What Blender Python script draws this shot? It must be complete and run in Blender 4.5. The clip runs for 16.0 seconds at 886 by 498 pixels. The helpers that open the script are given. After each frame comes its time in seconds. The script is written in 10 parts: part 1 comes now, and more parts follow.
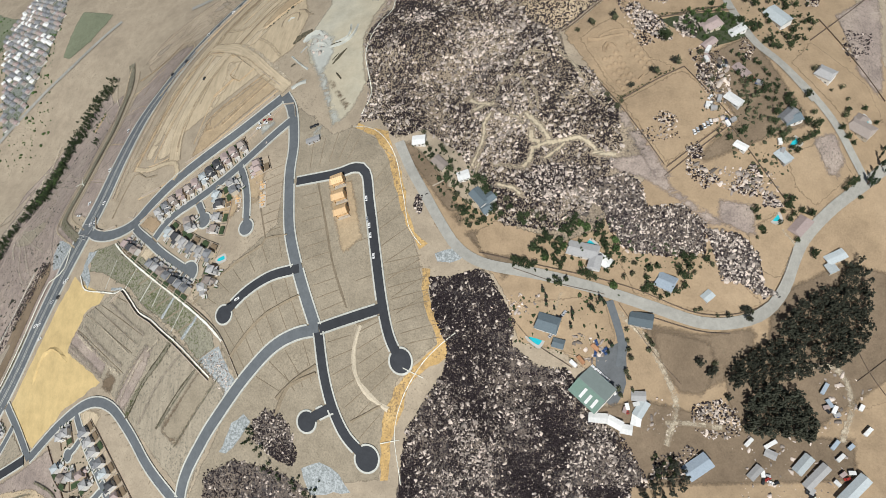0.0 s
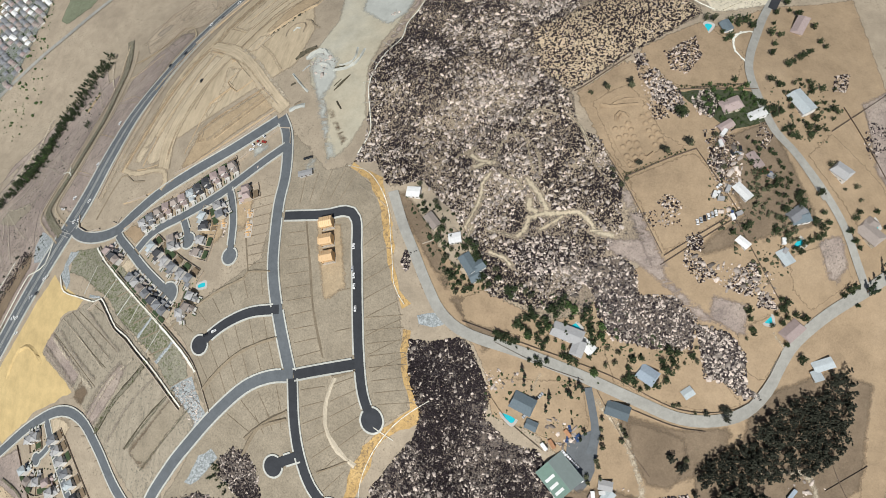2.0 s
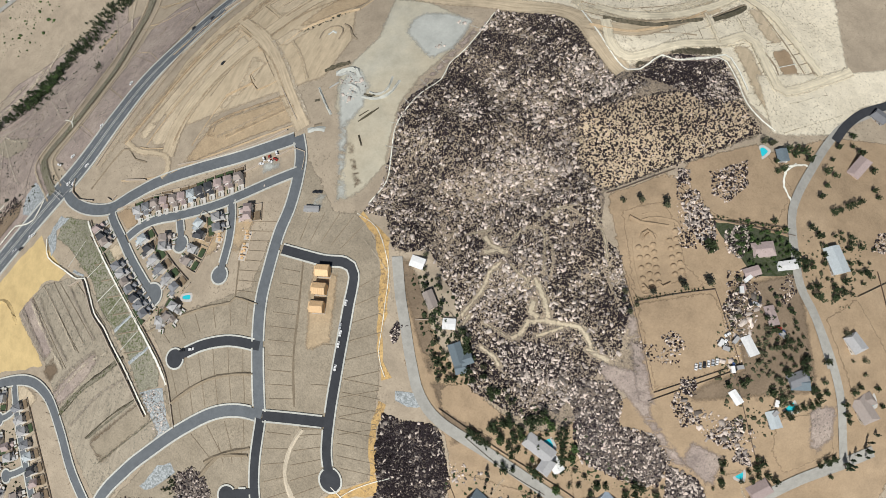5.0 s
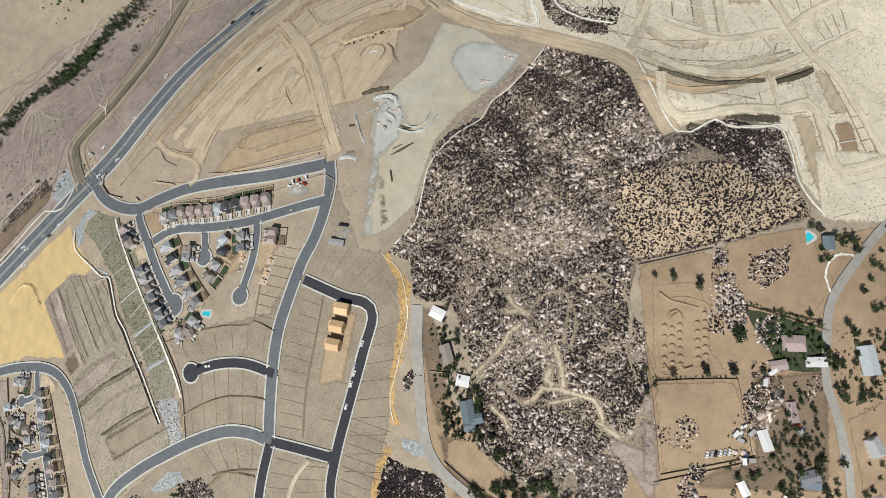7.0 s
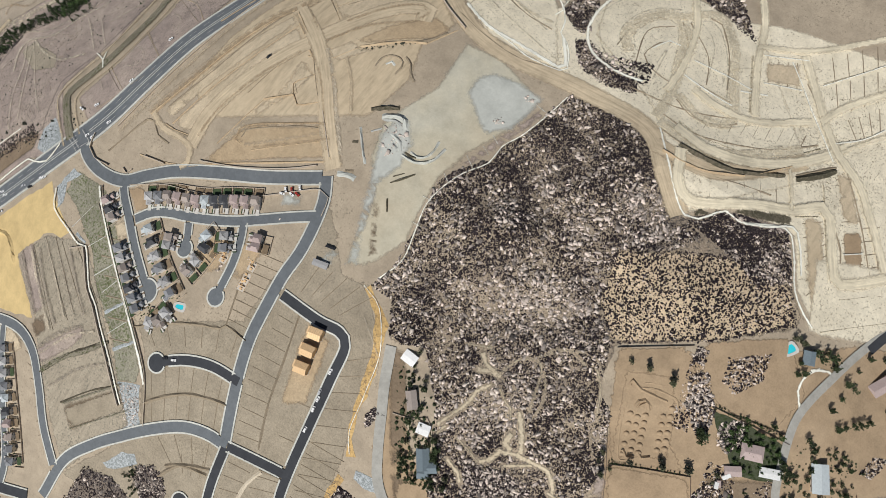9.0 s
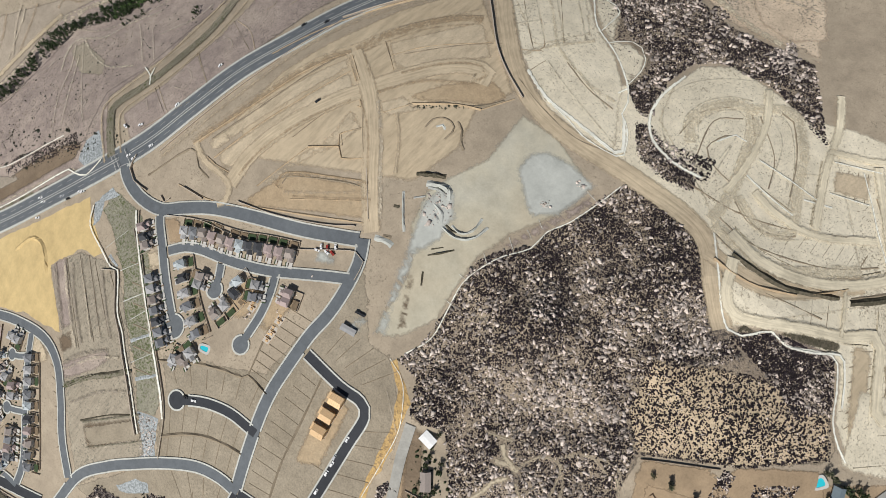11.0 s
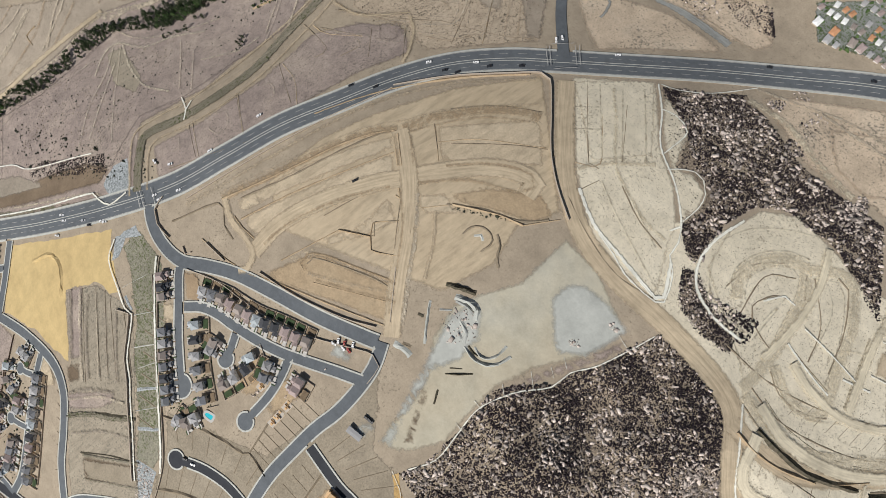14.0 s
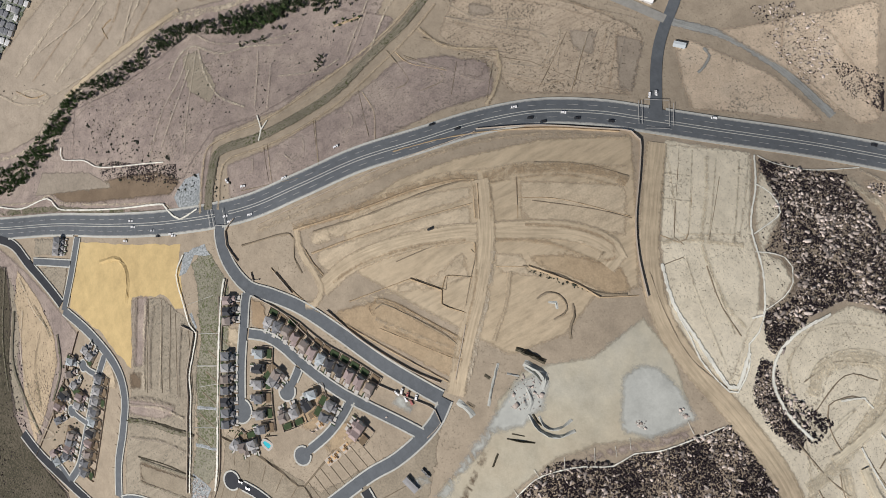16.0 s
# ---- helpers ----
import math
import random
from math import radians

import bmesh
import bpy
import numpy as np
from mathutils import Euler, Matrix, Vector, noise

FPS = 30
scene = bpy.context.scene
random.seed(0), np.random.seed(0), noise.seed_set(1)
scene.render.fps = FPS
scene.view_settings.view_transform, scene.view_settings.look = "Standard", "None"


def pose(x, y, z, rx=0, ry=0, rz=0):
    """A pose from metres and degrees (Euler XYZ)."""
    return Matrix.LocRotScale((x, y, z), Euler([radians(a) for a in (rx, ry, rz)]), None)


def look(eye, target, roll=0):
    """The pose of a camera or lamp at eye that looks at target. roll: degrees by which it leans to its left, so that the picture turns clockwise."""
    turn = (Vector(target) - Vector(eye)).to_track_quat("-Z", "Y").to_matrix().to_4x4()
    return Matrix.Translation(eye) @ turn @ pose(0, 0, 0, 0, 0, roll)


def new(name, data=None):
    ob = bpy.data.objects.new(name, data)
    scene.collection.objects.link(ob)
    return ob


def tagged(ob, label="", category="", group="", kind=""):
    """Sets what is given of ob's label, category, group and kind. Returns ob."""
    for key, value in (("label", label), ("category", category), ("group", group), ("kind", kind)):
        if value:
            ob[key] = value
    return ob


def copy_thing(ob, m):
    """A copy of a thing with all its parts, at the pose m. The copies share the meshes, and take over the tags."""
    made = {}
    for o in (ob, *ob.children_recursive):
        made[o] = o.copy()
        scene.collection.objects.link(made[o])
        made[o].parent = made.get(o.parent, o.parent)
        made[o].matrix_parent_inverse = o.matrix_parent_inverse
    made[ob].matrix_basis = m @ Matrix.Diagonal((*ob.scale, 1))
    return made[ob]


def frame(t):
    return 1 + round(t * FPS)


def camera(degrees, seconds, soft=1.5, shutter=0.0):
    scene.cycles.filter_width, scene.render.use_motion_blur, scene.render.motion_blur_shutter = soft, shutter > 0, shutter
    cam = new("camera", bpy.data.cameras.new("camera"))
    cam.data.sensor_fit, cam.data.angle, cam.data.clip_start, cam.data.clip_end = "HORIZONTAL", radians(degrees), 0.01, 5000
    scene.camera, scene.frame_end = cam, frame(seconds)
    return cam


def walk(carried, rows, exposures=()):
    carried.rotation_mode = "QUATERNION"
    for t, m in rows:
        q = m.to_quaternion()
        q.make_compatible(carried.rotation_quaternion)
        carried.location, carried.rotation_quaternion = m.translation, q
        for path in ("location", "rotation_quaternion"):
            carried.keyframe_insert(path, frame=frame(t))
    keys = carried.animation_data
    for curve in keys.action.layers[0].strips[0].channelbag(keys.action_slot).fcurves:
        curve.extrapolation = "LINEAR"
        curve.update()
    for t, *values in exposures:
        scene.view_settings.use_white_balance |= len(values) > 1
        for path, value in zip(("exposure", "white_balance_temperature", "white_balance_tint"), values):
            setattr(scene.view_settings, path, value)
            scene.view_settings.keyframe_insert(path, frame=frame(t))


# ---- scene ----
cam = camera(73.5, 16.0, 0.55)
PATH = [
    (0, (0.36, 15.34, 392.76), (-121.68, 167.83, 43.68), -35.10),
    (0.5, (2.43, 32.52, 396.26), (-118.99, 178.87, 44.35), -34.52),
    (1, (3.38, 50.09, 399.39), (-116.47, 187.81, 43.49), -34.03),
    (1.5, (2.87, 67.22, 403.01), (-120.49, 196.76, 45.24), -35.36),
    (2, (1.16, 84.30, 407.42), (-118.80, 209.18, 46.85), -33.81),
    (2.5, (-3.26, 100.88, 411.72), (-122.10, 220.47, 48.98), -33.58),
    (3, (-9.89, 116.19, 416.07), (-139.21, 226.58, 54.00), -36.76),
    (3.5, (-16.03, 131.54, 419.69), (-145.93, 230.66, 54.58), -37.43),
    (4, (-20.53, 147.28, 422.76), (-142.78, 239.16, 53.15), -35.09),
    (6.5, (-46.90, 223.20, 433.96), (-143.67, 275.81, 49.42), -33.50),
    (7, (-57.14, 235.99, 437.22), (-162.85, 278.13, 53.75), -39.01),
    (7.5, (-66.39, 249.53, 438.80), (-177.61, 282.30, 55.97), -42.39),
    (8, (-74.09, 264.60, 439.35), (-167.75, 287.97, 51.17), -41.42),
    (8.5, (-82.63, 280.06, 439.46), (-163.55, 296.40, 48.07), -41.15),
    (9, (-94.22, 293.67, 440.97), (-172.58, 305.37, 48.90), -42.11),
    (9.5, (-108.54, 305.14, 443.82), (-194.37, 308.70, 53.15), -47.92),
    (12, (-177.40, 358.33, 441.53), (-242.86, 331.06, 47.87), -61.69),
    (12.5, (-193.44, 367.85, 441.39), (-257.80, 329.65, 48.45), -68.69),
    (13, (-209.17, 378.86, 440.98), (-266.84, 338.58, 47.21), -71.47),
    (13.5, (-225.02, 390.16, 440.30), (-278.51, 349.53, 45.98), -72.39),
    (14, (-242.10, 399.50, 439.09), (-293.33, 357.74, 44.59), -73.90),
    (14.5, (-259.69, 405.38, 438.86), (-310.43, 359.60, 44.74), -75.99),
    (15, (-277.73, 407.87, 438.92), (-322.24, 357.17, 44.65), -80.98),
    (15.5, (-296.10, 407.13, 439.62), (-335.63, 348.79, 45.88), -86.24),
    (16, (-314.80, 404.73, 440.58), (-350.92, 335.64, 48.25), -91.45),
]
walk(cam, [(t, look(eye, target, roll)) for t, eye, target, roll in PATH], [(0.0, -0.16, 6400, 9.0), (4.0, -0.17, 6450, 10.0), (8.0, -0.22, 6500, 11.0), (13.0, -0.24, 6500, 11.0), (16.0, -0.33, 6530, 14.0)])

# ---- daylight ----
SUN_UP, SUN_AZ = 53.0, 163.0   # degrees above the horizon; compass bearing with +y as north
sky_world = bpy.data.worlds.new("sky")
scene.world = sky_world
sky_world.use_nodes = True
sky_nodes = sky_world.node_tree
sky = sky_nodes.nodes.new("ShaderNodeTexSky")
sky.sky_type, sky.sun_disc = "NISHITA", False
sky.sun_elevation, sky.sun_rotation = radians(SUN_UP), radians(SUN_AZ)
sky_nodes.links.new(sky.outputs["Color"], sky_nodes.nodes["Background"].inputs["Color"])
sky_nodes.nodes["Background"].inputs["Strength"].default_value = 0.05
sun_lamp = bpy.data.lights.new("sun", "SUN")
sun_lamp.energy, sun_lamp.angle, sun_lamp.color = 5.0, radians(0.5), (1.0, 0.985, 0.945)
sun = new("sun", sun_lamp)
sun_dir = Vector((math.sin(radians(SUN_AZ)) * math.cos(radians(SUN_UP)), math.cos(radians(SUN_AZ)) * math.cos(radians(SUN_UP)), math.sin(radians(SUN_UP))))
sun.matrix_world = look(sun_dir * 900, (0, 0, 0))
scene.view_settings.exposure = 0.0

# ---- materials ----
def material(name):
    m = bpy.data.materials.new(name)
    m.use_nodes = True
    return m, m.node_tree.nodes, m.node_tree.links, m.node_tree.nodes["Principled BSDF"]


def noise_node(nodes, links, coord, scale, detail=5.0, rough=0.6, stretch=None, twist=0.0):
    n = nodes.new("ShaderNodeTexNoise")
    n.inputs["Scale"].default_value, n.inputs["Detail"].default_value, n.inputs["Roughness"].default_value = scale, detail, rough
    if stretch:
        mp = nodes.new("ShaderNodeMapping")
        mp.inputs["Scale"].default_value = stretch
        mp.inputs["Rotation"].default_value = (0, 0, radians(twist))
        links.new(coord, mp.inputs["Vector"])
        coord = mp.outputs["Vector"]
    links.new(coord, n.inputs["Vector"])
    return n.outputs["Fac"]


def ramp(nodes, links, fac, stops):
    r = nodes.new("ShaderNodeValToRGB")
    while len(r.color_ramp.elements) < len(stops):
        r.color_ramp.elements.new(0.5)
    for e, (p, col) in zip(r.color_ramp.elements, stops):
        e.position, e.color = p, (*col, 1.0)
    links.new(fac, r.inputs["Fac"])
    return r.outputs["Color"]


def blend(nodes, links, fac, a, b, mode="MIX"):
    mx = nodes.new("ShaderNodeMix")
    mx.data_type, mx.blend_type = "RGBA", mode
    for sock, v in ((mx.inputs[0], fac), (mx.inputs[6], a), (mx.inputs[7], b)):
        if isinstance(v, bpy.types.NodeSocket):
            links.new(v, sock)
        elif isinstance(v, (int, float)):
            sock.default_value = v
        else:
            sock.default_value = (*v, 1.0)
    return mx.outputs[2]


def shade(col, k):
    return tuple(min(1.0, c * k) for c in col)


def earth(name, base, dark=None, light=None, patch=0.012, mid=0.09, fine=0.85, speck=None, speck_amount=0.62, streak=None, twist=0.0, rough=0.95, bump=0.35, grain_mix=0.3):
    """Soil: broad stains, middling mottling, fine grain, and specks of stones or dry weeds."""
    base, dark, light, speck = [t and (t[0] * 0.95, t[1] * 1.01, t[2] * 1.02) for t in (base, dark, light, speck)]
    m, nodes, links, bsdf = material(name)
    co = nodes.new("ShaderNodeTexCoord").outputs["Object"]
    dark, light = dark or shade(base, 0.72), light or shade(base, 1.22)
    col = ramp(nodes, links, noise_node(nodes, links, co, patch, 4.0, 0.65), [(0.34, dark), (0.5, base), (0.68, light)])
    col = blend(nodes, links, 0.55, col, ramp(nodes, links, noise_node(nodes, links, co, mid, 6.0, 0.7), [(0.3, shade(base, 0.7)), (0.52, base), (0.72, shade(base, 1.25))]))
    if streak:
        lines = noise_node(nodes, links, co, 0.05, 5.0, 0.7, (streak, 1.0, 1.0), twist)
        col = blend(nodes, links, 0.45, col, ramp(nodes, links, lines, [(0.35, shade(base, 0.6)), (0.5, base), (0.65, shade(base, 1.25))]))
    if speck:
        dots = noise_node(nodes, links, co, 0.55, 3.0, 0.75)
        zones = noise_node(nodes, links, co, 0.02, 3.0, 0.6)
        mul = nodes.new("ShaderNodeMath")
        mul.operation = "MULTIPLY_ADD"
        mul.inputs[1].default_value, mul.inputs[2].default_value = 0.35, 0.0
        links.new(zones, mul.inputs[0])
        add = nodes.new("ShaderNodeMath")
        add.operation = "ADD"
        links.new(dots, add.inputs[0])
        links.new(mul.outputs[0], add.inputs[1])
        mask = ramp(nodes, links, add.outputs[0], [(speck_amount, (0, 0, 0)), (speck_amount + 0.07, (1, 1, 1))])
        col = blend(nodes, links, mask, col, speck)
    grain = noise_node(nodes, links, co, fine, 3.0, 0.8)
    col = blend(nodes, links, grain_mix, col, ramp(nodes, links, grain, [(0.32, (0.42, 0.41, 0.4)), (0.5, (1, 1, 1)), (0.68, (1.5, 1.5, 1.5))]), "MULTIPLY")
    links.new(col, bsdf.inputs["Base Color"])
    bsdf.inputs["Roughness"].default_value = rough
    bsdf.inputs["Specular IOR Level"].default_value = 0.15
    bp = nodes.new("ShaderNodeBump")
    bp.inputs["Strength"].default_value, bp.inputs["Distance"].default_value = bump, 0.6
    links.new(noise_node(nodes, links, co, 0.28, 6.0, 0.75), bp.inputs["Height"])
    links.new(bp.outputs["Normal"], bsdf.inputs["Normal"])
    return m


def coat(name, base, rough=0.7, metal=0.0, vary=0.18, scale=1.2, per_object=0.0, per_island=0.0, spec=0.4, tint=None):
    """A painted or built surface with grime at two scales, and a shift from object to object."""
    m, nodes, links, bsdf = material(name)
    co = nodes.new("ShaderNodeTexCoord").outputs["Object"]
    col = ramp(nodes, links, noise_node(nodes, links, co, scale, 6.0, 0.7), [(0.3, shade(base, 1 - vary)), (0.55, base), (0.75, shade(base, 1 + vary * 0.7))])
    col = blend(nodes, links, 0.35, col, ramp(nodes, links, noise_node(nodes, links, co, scale * 7, 4.0, 0.7), [(0.3, shade(base, 1 - vary * 1.4)), (0.7, shade(base, 1 + vary))]))
    for amount, socket in ((per_object, lambda: nodes.new("ShaderNodeObjectInfo").outputs["Random"]), (per_island, lambda: nodes.new("ShaderNodeNewGeometry").outputs["Random Per Island"])):
        if amount:
            r = socket()
            stops = [(0.0, (1 - amount,) * 3), (0.5, tint or (1, 1, 1)), (1.0, (1 + amount,) * 3)]
            col = blend(nodes, links, 1.0, col, ramp(nodes, links, r, stops), "MULTIPLY")
    links.new(col, bsdf.inputs["Base Color"])
    bsdf.inputs["Roughness"].default_value, bsdf.inputs["Metallic"].default_value = rough, metal
    bsdf.inputs["Specular IOR Level"].default_value = spec
    return m


def plain_glass(name, tint, rough=0.08):
    m, nodes, links, bsdf = material(name)
    bsdf.inputs["Base Color"].default_value = (*tint, 1)
    bsdf.inputs["Roughness"].default_value, bsdf.inputs["Specular IOR Level"].default_value = rough, 0.8
    return m


SOIL = dict(
    open_ground=earth("open_ground", (0.385, 0.3, 0.22), light=(0.46, 0.365, 0.27), patch=0.02, speck=(0.25, 0.195, 0.14), speck_amount=0.78, grain_mix=0.2),
    graded=earth("graded_soil", (0.385, 0.305, 0.235), speck=(0.24, 0.2, 0.15), speck_amount=0.8),
    fill_soil=earth("fill_soil", (0.51, 0.39, 0.265), streak=6.0, twist=35.0, grain_mix=0.1, light=(0.58, 0.46, 0.325), dark=(0.43, 0.32, 0.21), patch=0.025),
    pale_loam=earth("pale_loam", (0.72, 0.61, 0.465), dark=(0.61, 0.515, 0.385), light=(0.77, 0.665, 0.52), patch=0.025, speck=(0.4, 0.33, 0.245), speck_amount=0.755, grain_mix=0.2),
    grey_loam=earth("grey_loam", (0.35, 0.285, 0.215), streak=7.0, twist=100.0, speck=(0.2, 0.17, 0.13), speck_amount=0.72),
    lot_soil=earth("lot_soil", (0.31, 0.248, 0.182), dark=(0.25, 0.198, 0.142), light=(0.37, 0.3, 0.225), patch=0.03, speck=(0.25, 0.2, 0.145), speck_amount=0.76, grain_mix=0.4),
    fill_dark=earth("fill_dark", (0.42, 0.3, 0.19), dark=(0.36, 0.255, 0.16), light=(0.49, 0.365, 0.24), patch=0.03, mid=0.2),
    fill_pale=earth("fill_pale", (0.53, 0.41, 0.285), dark=(0.47, 0.36, 0.245), light=(0.58, 0.47, 0.345), patch=0.03, streak=5.0, twist=-25.0),
    field_brown=earth("field_brown", (0.47, 0.36, 0.262), dark=(0.35, 0.265, 0.195), light=(0.57, 0.455, 0.345), patch=0.03, streak=8.0, twist=95.0, speck=(0.17, 0.135, 0.1), speck_amount=0.74),
    turf=earth("turf", (0.2, 0.205, 0.135), mid=0.2),
    channel_soil=earth("channel_soil", (0.23, 0.195, 0.145), dark=(0.115, 0.1, 0.07), light=(0.25, 0.205, 0.15), mid=0.2, speck=(0.07, 0.075, 0.03), speck_amount=0.7),
    orange_sand=earth("orange_sand", (0.36, 0.25, 0.158), dark=(0.285, 0.198, 0.127), light=(0.43, 0.305, 0.2), patch=0.02, bump=0.2, grain_mix=0.2),
    brown_soil=earth("brown_soil", (0.205, 0.145, 0.098), light=(0.3, 0.214, 0.145), patch=0.025, speck=(0.2, 0.15, 0.1), speck_amount=0.78),
    rust_soil=earth("rust_soil", (0.6, 0.455, 0.33), light=(0.66, 0.53, 0.405), patch=0.03, speck=(0.22, 0.18, 0.14), speck_amount=0.74),
    yellow_sand=earth("yellow_sand", (0.6, 0.425, 0.205), dark=(0.53, 0.37, 0.18), light=(0.64, 0.465, 0.235), bump=0.15, grain_mix=0.1),
    orange_soil=earth("orange_soil", (0.52, 0.325, 0.135), dark=(0.38, 0.24, 0.115), light=(0.62, 0.42, 0.2), patch=0.06, mid=0.25, speck=(0.28, 0.185, 0.1), speck_amount=0.72, grain_mix=0.4),
    gravel_blue=earth("gravel_blue", (0.48, 0.415, 0.315), dark=(0.48, 0.38, 0.265), light=(0.48, 0.45, 0.39), patch=0.012, bump=0.3, grain_mix=0.1),
    gravel_pale=earth("gravel_pale", (0.465, 0.445, 0.4), patch=0.02, bump=0.2, grain_mix=0.1),
    gravel_grey=earth("gravel_grey", (0.33, 0.315, 0.29)),
    riprap_blue=earth("riprap_base", (0.27, 0.275, 0.27), mid=0.6, speck=(0.4, 0.4, 0.4), speck_amount=0.64, grain_mix=0.65),
    dry_grass_green=earth("dry_grass_green", (0.26, 0.232, 0.175), dark=(0.175, 0.16, 0.11), light=(0.35, 0.305, 0.23), mid=0.14, speck=(0.12, 0.125, 0.06), speck_amount=0.7, grain_mix=0.65),
    loam_road=earth("loam_road", (0.66, 0.55, 0.405), patch=0.03, bump=0.2),
    loam_bank=earth("loam_bank", (0.5, 0.415, 0.305), mid=0.3, speck=(0.22, 0.18, 0.12), speck_amount=0.7),
    strip_soil=earth("strip_soil", (0.34, 0.275, 0.215), mid=0.3),
    clearing=earth("clearing", (0.5, 0.4, 0.285), dark=(0.42, 0.325, 0.23), light=(0.55, 0.455, 0.34), patch=0.03, bump=0.3),
    estate_road=earth("estate_road", (0.68, 0.57, 0.42), patch=0.03, bump=0.2, grain_mix=0.1),
    hill_scrub=earth("hill_scrub", (0.3, 0.228, 0.165), dark=(0.16, 0.122, 0.1), light=(0.43, 0.335, 0.235), patch=0.03, speck=(0.1, 0.08, 0.07), speck_amount=0.72, grain_mix=0.8),
    burnt_scrub=earth("burnt_scrub", (0.15, 0.115, 0.095), dark=(0.11, 0.088, 0.075), light=(0.25, 0.19, 0.145), patch=0.035, speck=(0.06, 0.05, 0.05), speck_amount=0.68, grain_mix=0.8),
    purple_scrub=earth("purple_scrub", (0.345, 0.265, 0.226), dark=(0.235, 0.18, 0.16), light=(0.48, 0.378, 0.3), patch=0.03, mid=0.12, speck=(0.2, 0.16, 0.13), speck_amount=0.76, grain_mix=0.45),
    dirt_track=earth("dirt_track", (0.52, 0.4, 0.275), light=(0.58, 0.46, 0.32), bump=0.2, grain_mix=0.1),
    pale_track=earth("pale_track", (0.57, 0.465, 0.35), bump=0.2),
    flank_soil=earth("flank_soil", (0.53, 0.395, 0.265), dark=(0.43, 0.32, 0.21), speck=(0.16, 0.12, 0.085), speck_amount=0.74),
    garden_soil=earth("garden_soil", (0.07, 0.075, 0.045), mid=0.4, speck=(0.04, 0.05, 0.02), speck_amount=0.66),
    trail=earth("hill_trail", (0.6, 0.5, 0.38), bump=0.3),
    path_white=earth("path_white", (0.82, 0.76, 0.66), bump=0.1, grain_mix=0.1),
    # soil darkened to carry the shadow lines along low ridges
    shaded_soil=earth("shaded_ridge_soil", (0.26, 0.2, 0.14), mid=0.3),
    shrub_soil=earth("shrub_soil", (0.13, 0.105, 0.075), mid=0.5, speck=(0.07, 0.06, 0.04), speck_amount=0.64),
    worn_asphalt=earth("worn_asphalt", (0.135, 0.139, 0.147), dark=(0.105, 0.108, 0.115), light=(0.17, 0.172, 0.175), mid=0.2, rough=0.85, bump=0.05, grain_mix=0.1),
    worn_asphalt_area=earth("yard_asphalt", (0.13, 0.13, 0.135), mid=0.2, rough=0.85, bump=0.05, grain_mix=0.1),
    grey_asphalt=earth("grey_asphalt", (0.34, 0.31, 0.275), mid=0.2, rough=0.9, bump=0.05, grain_mix=0.1),
    new_asphalt=earth("new_asphalt", (0.045, 0.045, 0.05), mid=0.2, rough=0.8, bump=0.05, grain_mix=0.1),
    concrete=earth("concrete", (0.52, 0.49, 0.44), mid=0.4, bump=0.05, grain_mix=0.1),
    road_paint=coat("road_paint", (0.45, 0.44, 0.41), 0.7),
)

# ---- the lie of the land ----
# mounds 120 m apart over a gently bowed plain: heights, one row for each line from south to north
MOUND_ROWS = [
    [-4.5, -12.3, -12.3, -26.7, 1.7, 0.8, -0.5],
    [-13, -7.1, 14.8, 4.1, -11.3, -11.3, -9],
    [-5.1, 14.6, -1.2, 17.7, 3.6, -8.7, -27.6],
    [-10.2, 9.5, 15.8, 11.4, 17.5, 10.8, -20.2],
    [-6.5, 4.3, 14, 22.2, 8.7, 2.8, -2.5],
    [-2.6, 8.2, 17.5, 6.1, 31.8, 0.3, 7.3],
    [-9.2, -28.7, 7.4, 27.3, -4.3, -5.6, 4.6],
    [-1.5, -9.6, -26, -14.9, -2, -1.3, 0.3],
]
MOUNDS = np.array([(-630 + 120 * i, -60 + 120 * j, h) for i, row in enumerate(MOUND_ROWS) for j, h in enumerate(row)])


knoll_rnd = random.Random(8)
KNOLLS = []
for knoll in range(18):
    long, way = knoll_rnd.uniform(26, 110), knoll_rnd.uniform(0, 3.1416)
    KNOLLS.append((math.cos(way) * 6.2832 / long, math.sin(way) * 6.2832 / long, knoll_rnd.uniform(0, 6.28), 0.0155 * long))


def land(x, y):
    """Ground height; x and y may be arrays."""
    x, y = np.asarray(x, float), np.asarray(y, float)
    u, v = np.clip((x + 250) / 400, -1.7, 1.7), np.clip((y - 250) / 400, -1.7, 1.7)
    z = 20.51 + 5.43 * u + 4.28 * v - 22.41 * u * u + 13.61 * u * v - 23.03 * v * v
    for a, b, h in MOUNDS:
        z = z + h * np.exp(-((x - a) ** 2 + (y - b) ** 2) / (2 * 85.0 ** 2))
    # knolls and gullies of the rocky hill
    mask = np.exp(-(((x + 95) / 90) ** 4 + ((y - 330) / 130) ** 4)) + np.exp(-(((x + 80) / 60) ** 4 + ((y - 60) / 70) ** 4))
    rough = 0.0 * x
    for kx, ky, ph, amp in KNOLLS:
        rough = rough + amp * np.sin(kx * x + ky * y + ph)
    return z + mask * rough


CELL = 8.0
outer = [20, 45, 80, 130, 200, 300, 450, 700, 1100, 1700, 2600, 3900]
XS = [-940.0 - d for d in reversed(outer)] + [-940.0 + CELL * i for i in range(171)]
XS += [XS[-1] + d for d in outer]
YS = [-260.0 - d for d in reversed(outer)] + [-260.0 + CELL * i for i in range(143)]
YS += [YS[-1] + d for d in outer]
GX, GY = np.meshgrid(np.array(XS), np.array(YS), indexing="ij")
GZ = land(GX, GY)


